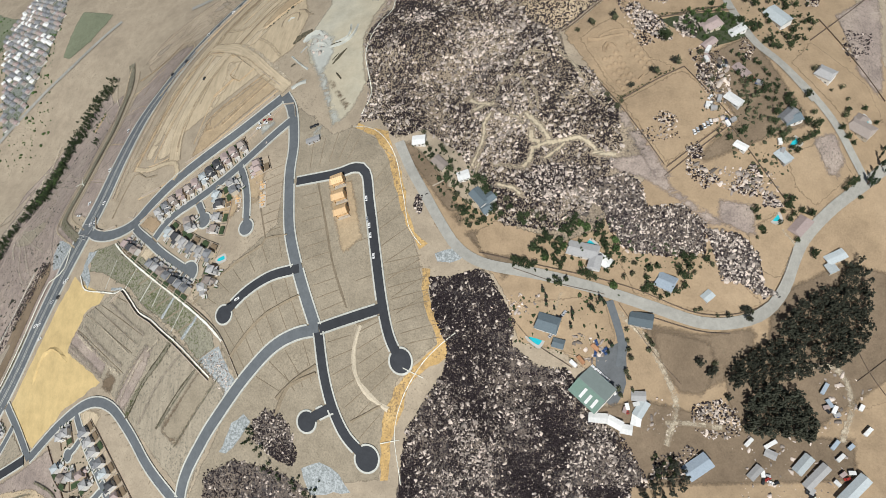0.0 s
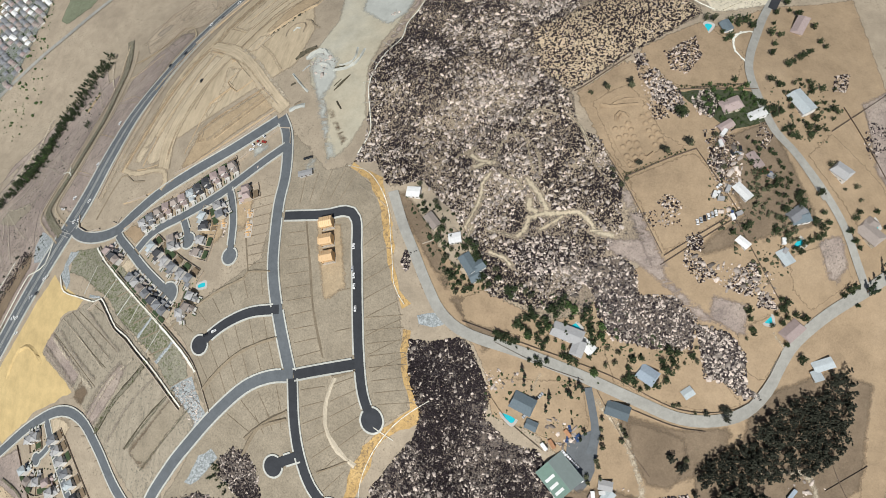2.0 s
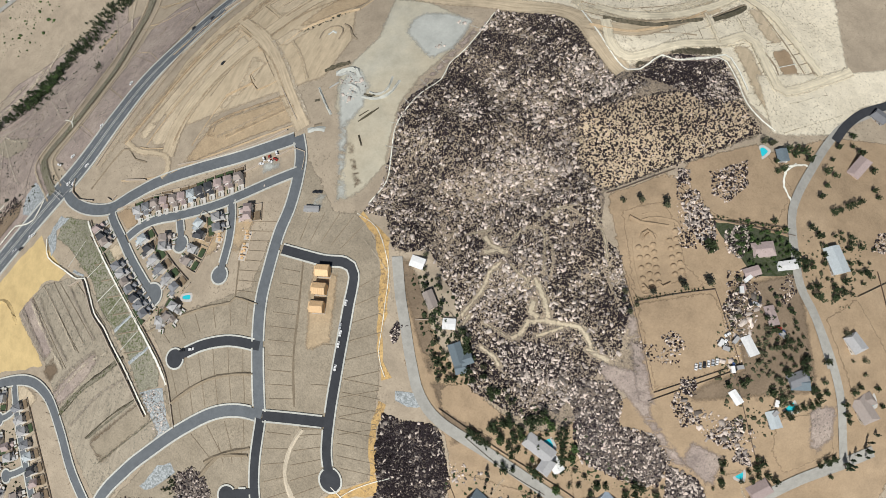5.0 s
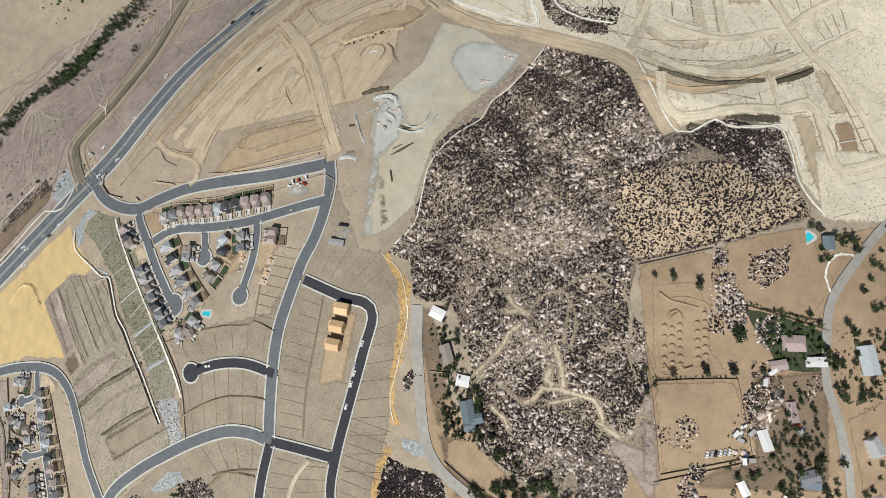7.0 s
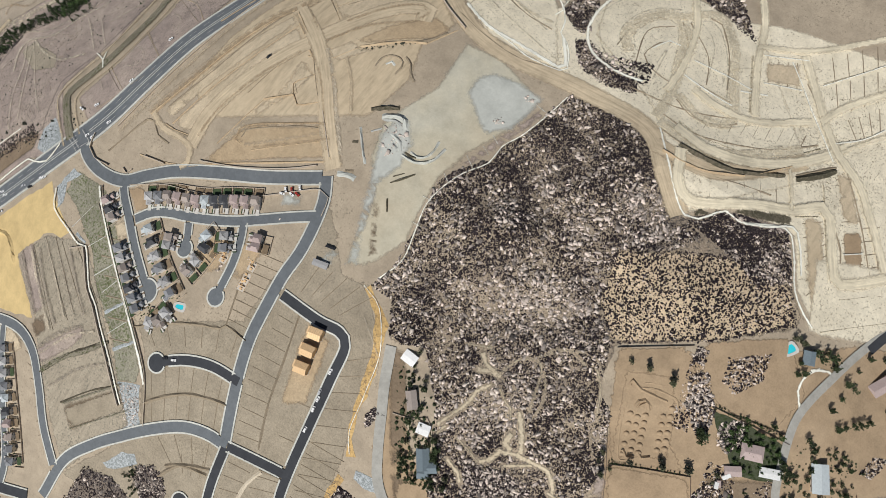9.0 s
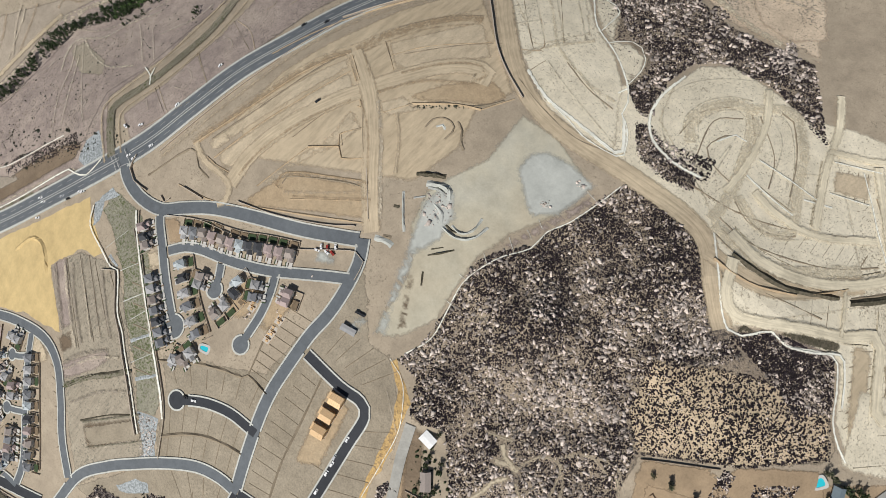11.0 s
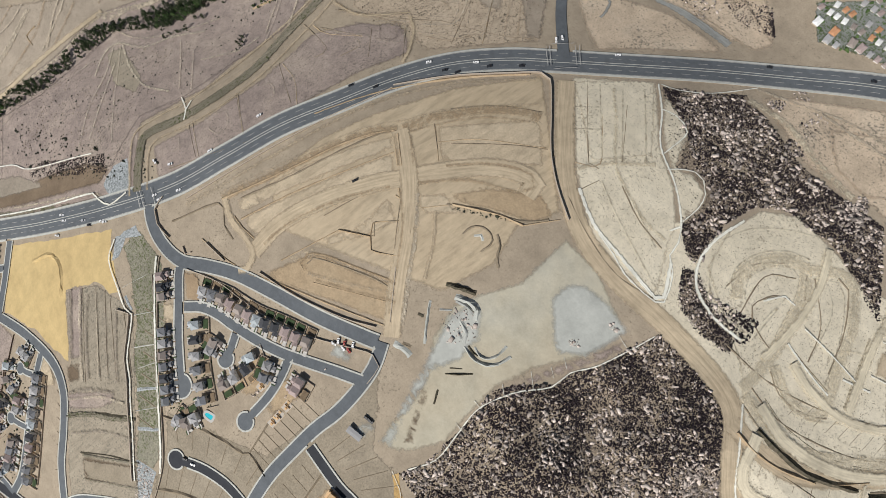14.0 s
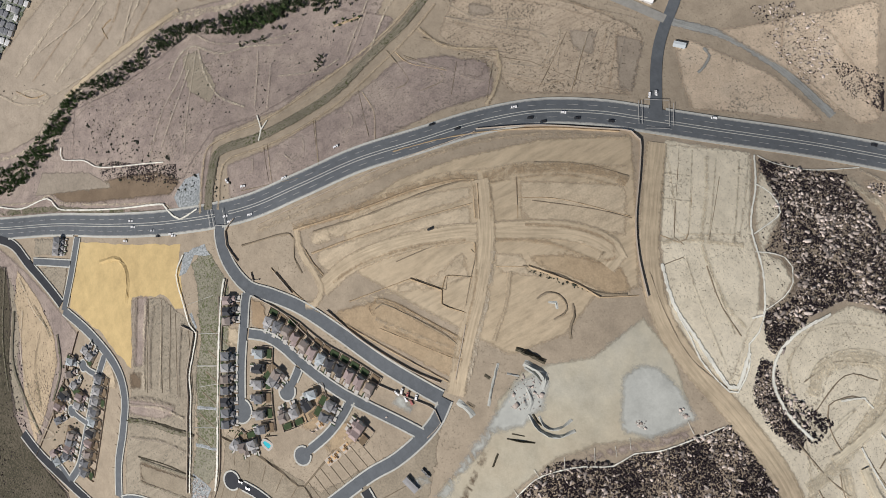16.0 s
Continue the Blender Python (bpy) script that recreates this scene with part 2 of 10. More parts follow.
def cell_of(value, lines):
    lo, hi = 0, len(lines) - 2
    while lo < hi:
        mid = (lo + hi + 1) // 2
        if lines[mid] <= value:
            lo = mid
        else:
            hi = mid - 1
    return lo


def height(x, y):
    """Height of the ground sheet itself, facet by facet."""
    i, j = cell_of(x, XS), cell_of(y, YS)
    u, v = (x - XS[i]) / (XS[i + 1] - XS[i]), (y - YS[j]) / (YS[j + 1] - YS[j])
    a, b, c, d = GZ[i, j], GZ[i + 1, j], GZ[i + 1, j + 1], GZ[i, j + 1]
    return float(a + u * (b - a) + v * (c - b)) if u >= v else float(a + u * (c - d) + v * (d - a))


def mesh_object(name, verts, faces, mat, parent=None, smooth=False):
    me = bpy.data.meshes.new(name)
    me.from_pydata(verts, [], faces)
    me.materials.append(mat)
    if smooth:
        me.polygons.foreach_set("use_smooth", [True] * len(me.polygons))
    ob = new(name, me)
    if parent:
        ob.parent = parent
    return ob


nx, ny = len(XS), len(YS)
ground_verts = np.stack([GX, GY, GZ], -1).reshape(-1, 3).tolist()
ground_faces = []
for i in range(nx - 1):
    for j in range(ny - 1):
        a, b, c, d = i * ny + j, (i + 1) * ny + j, (i + 1) * ny + j + 1, i * ny + j + 1
        ground_faces += [(a, b, c), (a, c, d)]
tagged(mesh_object("ground", ground_verts, ground_faces, SOIL["open_ground"]), "dry tan open ground with sparse weeds", "ground", kind="structure")


def clipped(poly, nxx, nyy, off):
    """The part of a convex outline where nxx * x + nyy * y >= off."""
    res = []
    for k in range(len(poly)):
        p, q = poly[k], poly[(k + 1) % len(poly)]
        dp, dq = nxx * p[0] + nyy * p[1] - off, nxx * q[0] + nyy * q[1] - off
        if dp >= 0:
            res.append(p)
        if (dp > 0 > dq) or (dp < 0 < dq):
            s = dp / (dp - dq)
            res.append((p[0] + s * (q[0] - p[0]), p[1] + s * (q[1] - p[1])))
    return res


OWNER = []


def laid(pieces, lift):
    """Convex outlines laid on the facets of the ground, lifted a little: vertices and faces."""
    verts, faces = [], []
    OWNER.clear()
    for number, piece in enumerate(pieces):
        area2 = sum(piece[k][0] * piece[(k + 1) % len(piece)][1] - piece[(k + 1) % len(piece)][0] * piece[k][1] for k in range(len(piece)))
        if abs(area2) < 1e-4:
            continue
        if area2 < 0:
            piece = list(reversed(piece))
        px, py = [p[0] for p in piece], [p[1] for p in piece]
        for i in range(cell_of(min(px), XS), cell_of(max(px), XS) + 1):
            strip = clipped(clipped(piece, 1, 0, XS[i]), -1, 0, -XS[i + 1])
            if len(strip) < 3:
                continue
            sy = [p[1] for p in strip]
            for j in range(cell_of(min(sy), YS), cell_of(max(sy), YS) + 1):
                box = clipped(clipped(strip, 0, 1, YS[j]), 0, -1, -YS[j + 1])
                if len(box) < 3:
                    continue
                wx, wy = XS[i + 1] - XS[i], YS[j + 1] - YS[j]
                a, b, c, d = GZ[i, j], GZ[i + 1, j], GZ[i + 1, j + 1], GZ[i, j + 1]
                for sign in (1, -1):
                    tri = clipped(box, sign / wx, -sign / wy, sign * (XS[i] / wx - YS[j] / wy))
                    if len(tri) < 3:
                        continue
                    base = len(verts)
                    for x, y in tri:
                        u, v = (x - XS[i]) / wx, (y - YS[j]) / wy
                        z = a + u * (b - a) + v * (c - b) if sign > 0 else a + u * (c - d) + v * (d - a)
                        verts.append((x, y, float(z) + lift))
                    faces.append(tuple(range(base, base + len(tri))))
                    OWNER.extend([number] * len(tri))
    return verts, faces


def smooth_line(points, step=5.0):
    """A curve through the points, sampled every few metres."""
    pts = [Vector(p) for p in points]
    ext = [pts[0] * 2 - pts[1]] + pts + [pts[-1] * 2 - pts[-2]]
    res = []
    for k in range(1, len(ext) - 2):
        p0, p1, p2, p3 = ext[k - 1:k + 3]
        n = max(1, int((p2 - p1).length / step))
        for i in range(n):
            s = i / n
            res.append(0.5 * ((2 * p1) + (p2 - p0) * s + (2 * p0 - 5 * p1 + 4 * p2 - p3) * s * s + (3 * p1 - p0 - 3 * p2 + p3) * s ** 3))
    return res + [pts[-1]]


def normals(line):
    res = []
    for k in range(len(line)):
        d = line[min(k + 1, len(line) - 1)] - line[max(k - 1, 0)]
        res.append(Vector((-d.y, d.x)).normalized())
    return res


def ribbon(line, lo, hi):
    """Quads of a strip between two offsets from a line."""
    n = normals(line)
    return [[tuple(line[k] + n[k] * lo), tuple(line[k + 1] + n[k + 1] * lo), tuple(line[k + 1] + n[k + 1] * hi), tuple(line[k] + n[k] * hi)] for k in range(len(line) - 1)]


def triangles(outline):
    from mathutils.geometry import tessellate_polygon
    tri = tessellate_polygon([[Vector((x, y, 0)) for x, y in outline]])
    return [[tuple(outline[i])[:2] for i in t] for t in tri]


def disc(centre, radius, n=20):
    return [(centre[0] + radius * math.cos(6.2832 * k / n), centre[1] + radius * math.sin(6.2832 * k / n)) for k in range(n)]


layer = {"area": 0.05, "track": 0.4, "street": 0.62}


def next_lift(kind):
    layer[kind] += 0.005
    return layer[kind]


AREA_WORDS = dict(
    yellow_sand="bare yellow sand pad beside the main road", gravel_blue="grey-blue crushed gravel pad on graded ground", orange_soil="orange cut slope along the tract's edge",
    dry_grass_green="strip of dry green-brown grass in the drainage swale", riprap_blue="grey-blue loose rock lining the basin", hill_scrub="brown hillside of dry scrub between boulders",
    burnt_scrub="dark hillside of dense dry scrub", purple_scrub="purplish brown plain of low dry scrub", pale_loam="pale bare loam graded in stripes", fill_soil="light brown graded fill soil",
    orange_sand="bare orange sandy plot", brown_soil="bare brown soil of a fenced plot", worn_asphalt_area="dark asphalt yard", rust_soil="rusty brown dry slope", grey_loam="grey-brown loam graded in stripes", lot_soil="brown graded house lots without houses", graded="bare graded soil", gravel_pale="pale blue-grey gravel spread on the pad", garden_soil="dark watered garden ground", flank_soil="tan dry hillside with single bushes", fill_dark="brown loose soil bank on the graded field", fill_pale="pale graded lot on the fill", field_brown="brown striped field of graded lots", strip_soil="dark weedy strip of bare ground", clearing="bare tan clearing between boulders", turf="green irrigated turf field", channel_soil="green-brown bed of the drainage channel", shrub_soil="dark planted slope with low shrubs")


FRAYED = {}
SOFT = dict(path_white=0.4, fill_dark=2.2, fill_pale=2.2, dirt_track=2.0, fill_soil=2.5, pale_loam=2.0, gravel_pale=3.5, gravel_blue=2.5, purple_scrub=2.5, brown_soil=3.0, clearing=1.6, hill_scrub=1.6, strip_soil=1.6, loam_road=2.0, loam_bank=1.2, estate_road=1.6, field_brown=2.5, graded=2.5, rust_soil=3.0)
FAINT = ("trail", "pale_track", "fill_pale", "fill_dark", "loam_bank", "grey_loam", "loam_road", "strip_soil")


def maths(nodes, links, kind, a, b=0.0):
    n = nodes.new("ShaderNodeMath")
    n.operation = kind
    for sock, v in zip(n.inputs, (a, b)):
        if isinstance(v, bpy.types.NodeSocket):
            links.new(v, sock)
        else:
            sock.default_value = v
    return n.outputs[0]


def frayed(mat, rutted=False):
    """A soil whose margin breaks up into the ground below; on tracks, with wheel ruts along its way."""
    key = mat, rutted
    if key in FRAYED:
        return FRAYED[key]
    m = SOIL[mat].copy()
    m.name = mat + ("_rutted" if rutted else "_margin")
    nodes, links = m.node_tree.nodes, m.node_tree.links
    bsdf = nodes["Principled BSDF"]
    at = nodes.new("ShaderNodeAttribute")
    at.attribute_name = "lie"
    parts = nodes.new("ShaderNodeSeparateXYZ")
    links.new(at.outputs["Vector"], parts.inputs[0])
    co = nodes.new("ShaderNodeTexCoord").outputs["Object"]
    fray = noise_node(nodes, links, co, 0.35, 5.0, 0.7)
    if rutted:
        half = parts.outputs["Z"]
        room = maths(nodes, links, "SUBTRACT", half, maths(nodes, links, "ABSOLUTE", parts.outputs["X"]))
        reach = maths(nodes, links, "MINIMUM", maths(nodes, links, "MULTIPLY", half, 1.6), 5.0)
        col = bsdf.inputs["Base Color"].links[0].from_socket
        ruts = noise_node(nodes, links, at.outputs["Vector"], 1.0, 3.0, 0.6, (0.75, 0.035, 0.0))
        col = blend(nodes, links, 0.15 if mat == "clearing" else 0.45, col, ramp(nodes, links, ruts, [(0.36, (0.62, 0.6, 0.57)), (0.5, (1, 1, 1)), (0.64, (1.3, 1.29, 1.27))]), "MULTIPLY")
        links.new(col, bsdf.inputs["Base Color"])
    else:
        room, reach = parts.outputs["X"], 5.0
    cut = maths(nodes, links, "MULTIPLY", maths(nodes, links, "SUBTRACT", fray, 0.3), reach)
    shown = maths(nodes, links, "DIVIDE", maths(nodes, links, "SUBTRACT", room, cut), SOFT.get(mat, 1.0))
    shown.node.use_clamp = True
    if rutted and mat in FAINT:
        worn = noise_node(nodes, links, co, 0.22, 5.0, 0.75)
        worn = maths(nodes, links, "MULTIPLY", maths(nodes, links, "SUBTRACT", worn, 0.34), 3.2)
        worn.node.use_clamp = True
        shown = maths(nodes, links, "MULTIPLY", shown, worn)
    links.new(shown, bsdf.inputs["Alpha"])
    FRAYED[key] = m
    return m


def lie(ob, values):
    """Where each vertex lies in its strip or patch, for the soil's margin."""
    at = ob.data.attributes.new("lie", "FLOAT_VECTOR", "POINT")
    at.data.foreach_set("vector", np.asarray(values, np.float32).ravel())
    return ob


def rim_distance(verts, outline):
    p = np.array(verts)[:, :2]
    best = np.full(len(p), 1e9)
    for k in range(len(outline)):
        a, b = np.array(outline[k]), np.array(outline[(k + 1) % len(outline)])
        d = b - a
        s = np.clip((p - a) @ d / max(d @ d, 1e-9), 0, 1)
        best = np.minimum(best, np.hypot(*(p - a - s[:, None] * d).T))
    return best


def rough_edge(outline, seed):
    """Break a drawn outline into short uneven edges."""
    rnd = random.Random(seed)
    res = []
    for k, p in enumerate(outline):
        q = outline[(k + 1) % len(outline)]
        n = max(1, int(math.hypot(q[0] - p[0], q[1] - p[1]) / 5.0))
        for i in range(n):
            res.append((p[0] + (q[0] - p[0]) * i / n + rnd.uniform(-0.9, 0.9), p[1] + (q[1] - p[1]) * i / n + rnd.uniform(-0.9, 0.9)))
    return res


CRISP = ("yellow_sand", "orange_soil", "worn_asphalt_area", "concrete", "garden_soil", "riprap_blue")


def area(outline, mat, name="area"):
    verts, faces = laid(triangles(rough_edge(outline, len(outline))), next_lift("area"))
    crisp = mat in CRISP
    ob = mesh_object(name, verts, faces, SOIL[mat] if crisp else frayed(mat))
    if not crisp:
        rim = rim_distance(verts, outline)
        lie(ob, np.stack([rim, rim * 0, rim * 0], -1))
    return tagged(ob, AREA_WORDS[mat], "ground", kind="structure")


TRACKS = []


def track(points, width, mat, lift=0.0):
    line = smooth_line(points, 5.0)
    TRACKS.append((smooth_line(points, 2.0), width))
    rnd = random.Random(int(width * 10) + len(points))
    n = normals(line)
    wl = [width / 2 * rnd.uniform(0.8, 1.2) for _ in line]
    quads = [[tuple(line[k] - n[k] * wl[k]), tuple(line[k + 1] - n[k + 1] * wl[k + 1]), tuple(line[k + 1] + n[k + 1] * wl[k + 1]), tuple(line[k] + n[k] * wl[k])] for k in range(len(line) - 1)]
    verts, faces = laid(quads, next_lift("track") + lift)
    run = [0.0]
    for k in range(len(line) - 1):
        run.append(run[-1] + (line[k + 1] - line[k]).length)
    spots = []
    for v, k in zip(verts, OWNER):
        d = (line[k + 1] - line[k]).normalized()
        r = Vector(v[:2]) - line[k]
        spots.append((r.x * -d.y + r.y * d.x, run[k] + r.dot(d), width / 2 * 1.05))
    words = {"trail": "narrow pale trail worn between the boulders", "path_white": "narrow white crushed-stone path", "gravel_grey": "grey gravel road"}.get(mat, "unpaved dirt track with wheel marks")
    return tagged(lie(mesh_object("path" if mat == "path_white" else "dirt_track", verts, faces, frayed(mat, True)), spots), words, "track", kind="structure")


STREETS = []


def street(points, width, mat, bulb=0.0, ends=(0, 0), walks=True):
    STREETS.append((smooth_line(points, 4.0), width * 0.9, mat, bulb * 0.92, walks))


def lane(points, width, mat):
    STREETS.append((smooth_line(points, 5.0), width * 0.92, mat, 0.0, False))


def highway(points):
    STREETS.append((smooth_line(points, 6.0), 18.0, "worn_asphalt", 0.0, True))


def inside_other(p, own, margin):
    for k, (line, width, mat, bulb, walks) in enumerate(STREETS):
        if k == own:
            continue
        reach = width / 2 + margin
        for q in line:
            if abs(q.x - p.x) < reach + 3 and abs(q.y - p.y) < reach + 3 and (q - p).length < reach:
                return True
        if bulb and (line[-1] - p).length < bulb + margin:
            return True
    return False

# ---- roads, tracks and ground areas ----
# dual carriageway
highway([(-600.9, -73.5), (-581.1, -40.7), (-550.3, 20.8), (-511, 87.9), (-478.9, 148.6), (-453.8, 211.3), (-445.2, 261.3), (-439.6, 308.8), (-429.8, 352.7), (-420.8, 395.8), (-406.9, 436.5), (-385.3, 472.3), (-363.4, 499.5), (-333.8, 535.8), (-283.4, 600.1), (-231.4, 657.7), (-195, 689.7)])

# collector and older streets
street([(-461.1, 194.6), (-441.6, 186.1), (-419.8, 185.4), (-398.2, 192.7), (-383.3, 208), (-363.7, 226), (-335.7, 244.4), (-302.1, 264.5), (-273.7, 284.4), (-265.6, 290.5)], 9.5, 'worn_asphalt', ends=(0, 0))
street([(-263.7, 293.2), (-253.9, 279.9), (-247.4, 262.4), (-243.1, 242.3), (-242.1, 223.1), (-238.2, 199.4), (-233.9, 178), (-227, 158.5), (-216.6, 135.1), (-204.5, 109.8)], 8.5, 'worn_asphalt')
street([(-250.6, 267.9), (-263.7, 257.3), (-281.6, 241.7), (-297.2, 228.6), (-313.7, 217.5), (-331.8, 207.2), (-346.9, 199.7), (-359.1, 190.6), (-367.7, 178.1)], 7.0, 'worn_asphalt')
street([(-397.8, 192.2), (-389.5, 185.2), (-373.4, 175.9), (-353.5, 164), (-334.1, 154.2), (-320.6, 147.8)], 7.0, 'worn_asphalt', bulb=9.0)
street([(-327.5, 204.9), (-321.7, 197.5), (-317, 189.2)], 6.0, 'worn_asphalt', bulb=6.5)
street([(-291.4, 231.7), (-284.7, 221.2), (-277.9, 204.7), (-272.9, 180.4)], 6.0, 'worn_asphalt', bulb=6.5)
street([(-201.9, 108.1), (-218.9, 104.4), (-236.6, 94.5), (-255.5, 74.6), (-272.5, 52.1), (-287.8, 29.4), (-301.9, -0.4), (-302.8, -39.1)], 8.0, 'worn_asphalt')

# streets with new black asphalt
street([(-234.3, 213.6), (-203.2, 217), (-187, 221), (-177.7, 216.2), (-172.6, 194.5), (-164.6, 160.3), (-157.7, 129.3), (-151, 106.7), (-142.3, 91.5)], 7.0, 'new_asphalt', bulb=8.0)
street([(-201.5, 108.6), (-182.7, 115.2), (-156.5, 123.9)], 7.0, 'new_asphalt')
street([(-221.4, 148.7), (-243.4, 143.5), (-261.1, 133.7), (-272.9, 123.1), (-279.6, 115.7)], 7.0, 'new_asphalt', bulb=7.0)
street([(-201.9, 106.3), (-195.7, 79), (-188.5, 59.6), (-178.1, 43.1), (-163, 31.2)], 7.0, 'new_asphalt', bulb=8.5)
street([(-189.3, 59.6), (-199, 54.8), (-206.9, 49.6)], 7.0, 'new_asphalt', bulb=7.0)

# streets of the southern tract
street([(-525.3, 42.2), (-497.8, 22.3), (-473.7, 2.2)], 7.5, 'worn_asphalt')
street([(-588.1, -65.8), (-562.2, -35.3), (-531.1, -22.9), (-481, 0.8)], 8.0, 'new_asphalt')
street([(-473.7, 2.2), (-438, 29.3), (-402.8, 47.7), (-376.3, 47), (-353.3, 30.7), (-331.8, 8.3), (-307.6, -10.9)], 7.5, 'worn_asphalt')
street([(-416.9, 41.5), (-397.3, 16.8), (-371.9, -11.8), (-348.1, -41), (-339.3, -63.5)], 6.5, 'worn_asphalt')
street([(-398.3, -93.6), (-372.5, -83.4), (-338.3, -64.2), (-313.9, -49.6)], 8.5, 'new_asphalt')
street([(-533.5, -17.9), (-508.2, 24.9)], 6.0, 'worn_asphalt')
street([(-405.9, 21.5), (-411.7, 14.9), (-419, 9.1)], 4.5, 'worn_asphalt', bulb=5.0)
street([(-375.7, -11.3), (-382.7, -18), (-391.2, -24.4)], 4.5, 'worn_asphalt', bulb=5.0)
street([(-339.7, -61.5), (-352.2, -64.9), (-363.2, -69.5)], 5.0, 'worn_asphalt', bulb=4.5)

# country roads
lane([(-154.1, 237), (-145.1, 219.2), (-132.6, 199.6), (-119.4, 178.9), (-107.5, 163.8), (-89.6, 154.2), (-53.9, 149.1), (-20.1, 143.4), (13.7, 136.7), (40.6, 132.2), (62.6, 135.8), (79.2, 144.5), (90.4, 159.3), (96.7, 176.7), (104.1, 191.8), (121.5, 212.2), (143.5, 232.2), (159, 247.2)], 7.5, 'grey_asphalt')
lane([(113.3, 280.2), (93.9, 303.1), (78.7, 317.6), (69, 337.5), (62, 357.3), (61.7, 373.4), (65.7, 394.6), (72, 420.8), (81, 443.1), (97.6, 463.9), (119.7, 487.4)], 6.0, 'grey_asphalt')
lane([(93.9, 303.1), (112.1, 283.7), (126.1, 265.8), (136.2, 246.8), (144, 232.3)], 6.0, 'grey_asphalt')
lane([(-13.6, 137.4), (-9.2, 124.7), (-6.2, 112.8), (-7.8, 100.2)], 5.0, 'worn_asphalt')

# cross road and gravel road to the north
lane([(-363, 506.3), (-374.6, 513.5), (-396.4, 527.8), (-411, 539.7), (-423.1, 552.7), (-437.6, 570), (-457, 586.6)], 9.0, 'worn_asphalt')
lane([(-499.6, 512), (-474.6, 521.9), (-451.8, 537.1), (-426.4, 554.1)], 8.0, 'grey_asphalt')
track([(-423.7, 556), (-391.8, 586.2), (-357.5, 602.4), (-333.1, 608.9), (-303.7, 613.5)], 9.0, 'gravel_grey')

# haul road and dirt tracks
track([(-345.5, 495.5), (-315.4, 472.1), (-280.8, 449.1), (-247.4, 437.4), (-213.1, 438.3), (-173.4, 446.4), (-134, 450.9), (-111.2, 447.1), (-92.1, 431.3), (-67.8, 415.1)], 16.0, 'dirt_track')
track([(-106.4, 442.9), (-78.7, 447.9), (-57.6, 459.6), (-25.2, 499.4)], 14.0, 'dirt_track')
track([(-638.5, -10.3), (-631.3, 14.1), (-634, 36.9), (-646.1, 64.5), (-648.1, 107.8), (-648.1, 160.6), (-656.2, 195.3), (-655.6, 218.9), (-638.5, 253.6), (-628.2, 297.1), (-623.4, 330.8)], 6.0, 'pale_track')
track([(-601, -30.1), (-583.3, 4.6), (-579.2, 25.2), (-565.4, 34.5), (-528.1, 94), (-499.5, 143), (-486.1, 154.9)], 4.0, 'pale_track')
track([(-171.8, 436.6), (-173.6, 418.9), (-177.3, 396.4), (-182.7, 381.6), (-182.2, 367.2), (-190.3, 351.1), (-194.3, 337.5), (-195.8, 320.8), (-189.7, 301.2), (-184.3, 282.2), (-188.9, 263.1)], 1.5, 'path_white', lift=0.22)
track([(-111.5, 455.2), (-99, 442.9), (-80.3, 426.3), (-65.2, 417.4), (-57.3, 420.5), (-47.7, 434.3), (-36.4, 434.2), (-11.4, 451.2), (0.9, 441), (14.2, 422.6), (27.8, 414.2), (36.9, 411.3)], 2.2, 'path_white', lift=0.22)
track([(-306.5, 547.1), (-287.4, 533.7), (-267.7, 516), (-239.8, 506.1), (-217.1, 491.9), (-219.2, 484.5)], 2.2, 'path_white', lift=0.22)
track([(-252.7, 509), (-248.6, 515.2), (-240.8, 523.3), (-233.1, 524.2), (-225, 518.8), (-220.3, 508.7), (-219.2, 495)], 1.6, 'path_white', lift=0.22)
track([(-219, 494.3), (-210, 484.2), (-206.7, 474.8), (-197.8, 470.1), (-190.3, 462.2), (-185.4, 454), (-188.3, 449.7), (-196.5, 447.1), (-213.3, 444.4), (-227.3, 446.1), (-242.6, 446.3)], 1.8, 'path_white', lift=0.22)
track([(-243.8, 533.3), (-236.9, 540), (-226.9, 546.3), (-219, 556)], 1.3, 'trail', lift=0.22)
track([(-262.5, 514.9), (-265.7, 537.9), (-280.1, 539.9), (-289.3, 535.2)], 1.8, 'path_white', lift=0.22)
track([(-305, 548.6), (-294.8, 555.3), (-279.4, 574), (-264.7, 604.2)], 1.5, 'path_white', lift=0.22)

# white drain paths along the cut slope
track([(-193.2, 254.4), (-175.6, 249.8), (-157.8, 230.5), (-149, 202.8), (-141.9, 176.7), (-132.7, 165.1)], 1.1, 'path_white', lift=0.3)
track([(-105, 110.9), (-119.1, 99.7), (-131, 86.9), (-141.3, 69), (-145.3, 47.2), (-139.7, 18.3)], 1.1, 'path_white', lift=0.3)
track([(-140.8, 87.5), (-127.2, 82.5)], 1.1, 'path_white', lift=0.3)
track([(-154.5, 41), (-141.5, 44.6)], 1.1, 'path_white', lift=0.3)
track([(-200.3, 343.6), (-196.6, 341.7), (-193.4, 340.3)], 1.0, 'path_white', lift=0.3)
track([(-196.8, 362.4), (-192.2, 360), (-187.6, 357.7)], 1.0, 'path_white', lift=0.3)
track([(-192.3, 373.9), (-189.1, 372.9), (-185.9, 371.5)], 1.0, 'path_white', lift=0.3)
track([(-192.4, 384), (-189.2, 382.5), (-185.9, 381.1)], 1.0, 'path_white', lift=0.3)
track([(-185, 419.2), (-180.4, 418.7), (-175.9, 418.6)], 1.0, 'path_white', lift=0.3)
track([(-201.3, 323.1), (-198, 323.6), (-194.8, 324)], 1.0, 'path_white', lift=0.3)
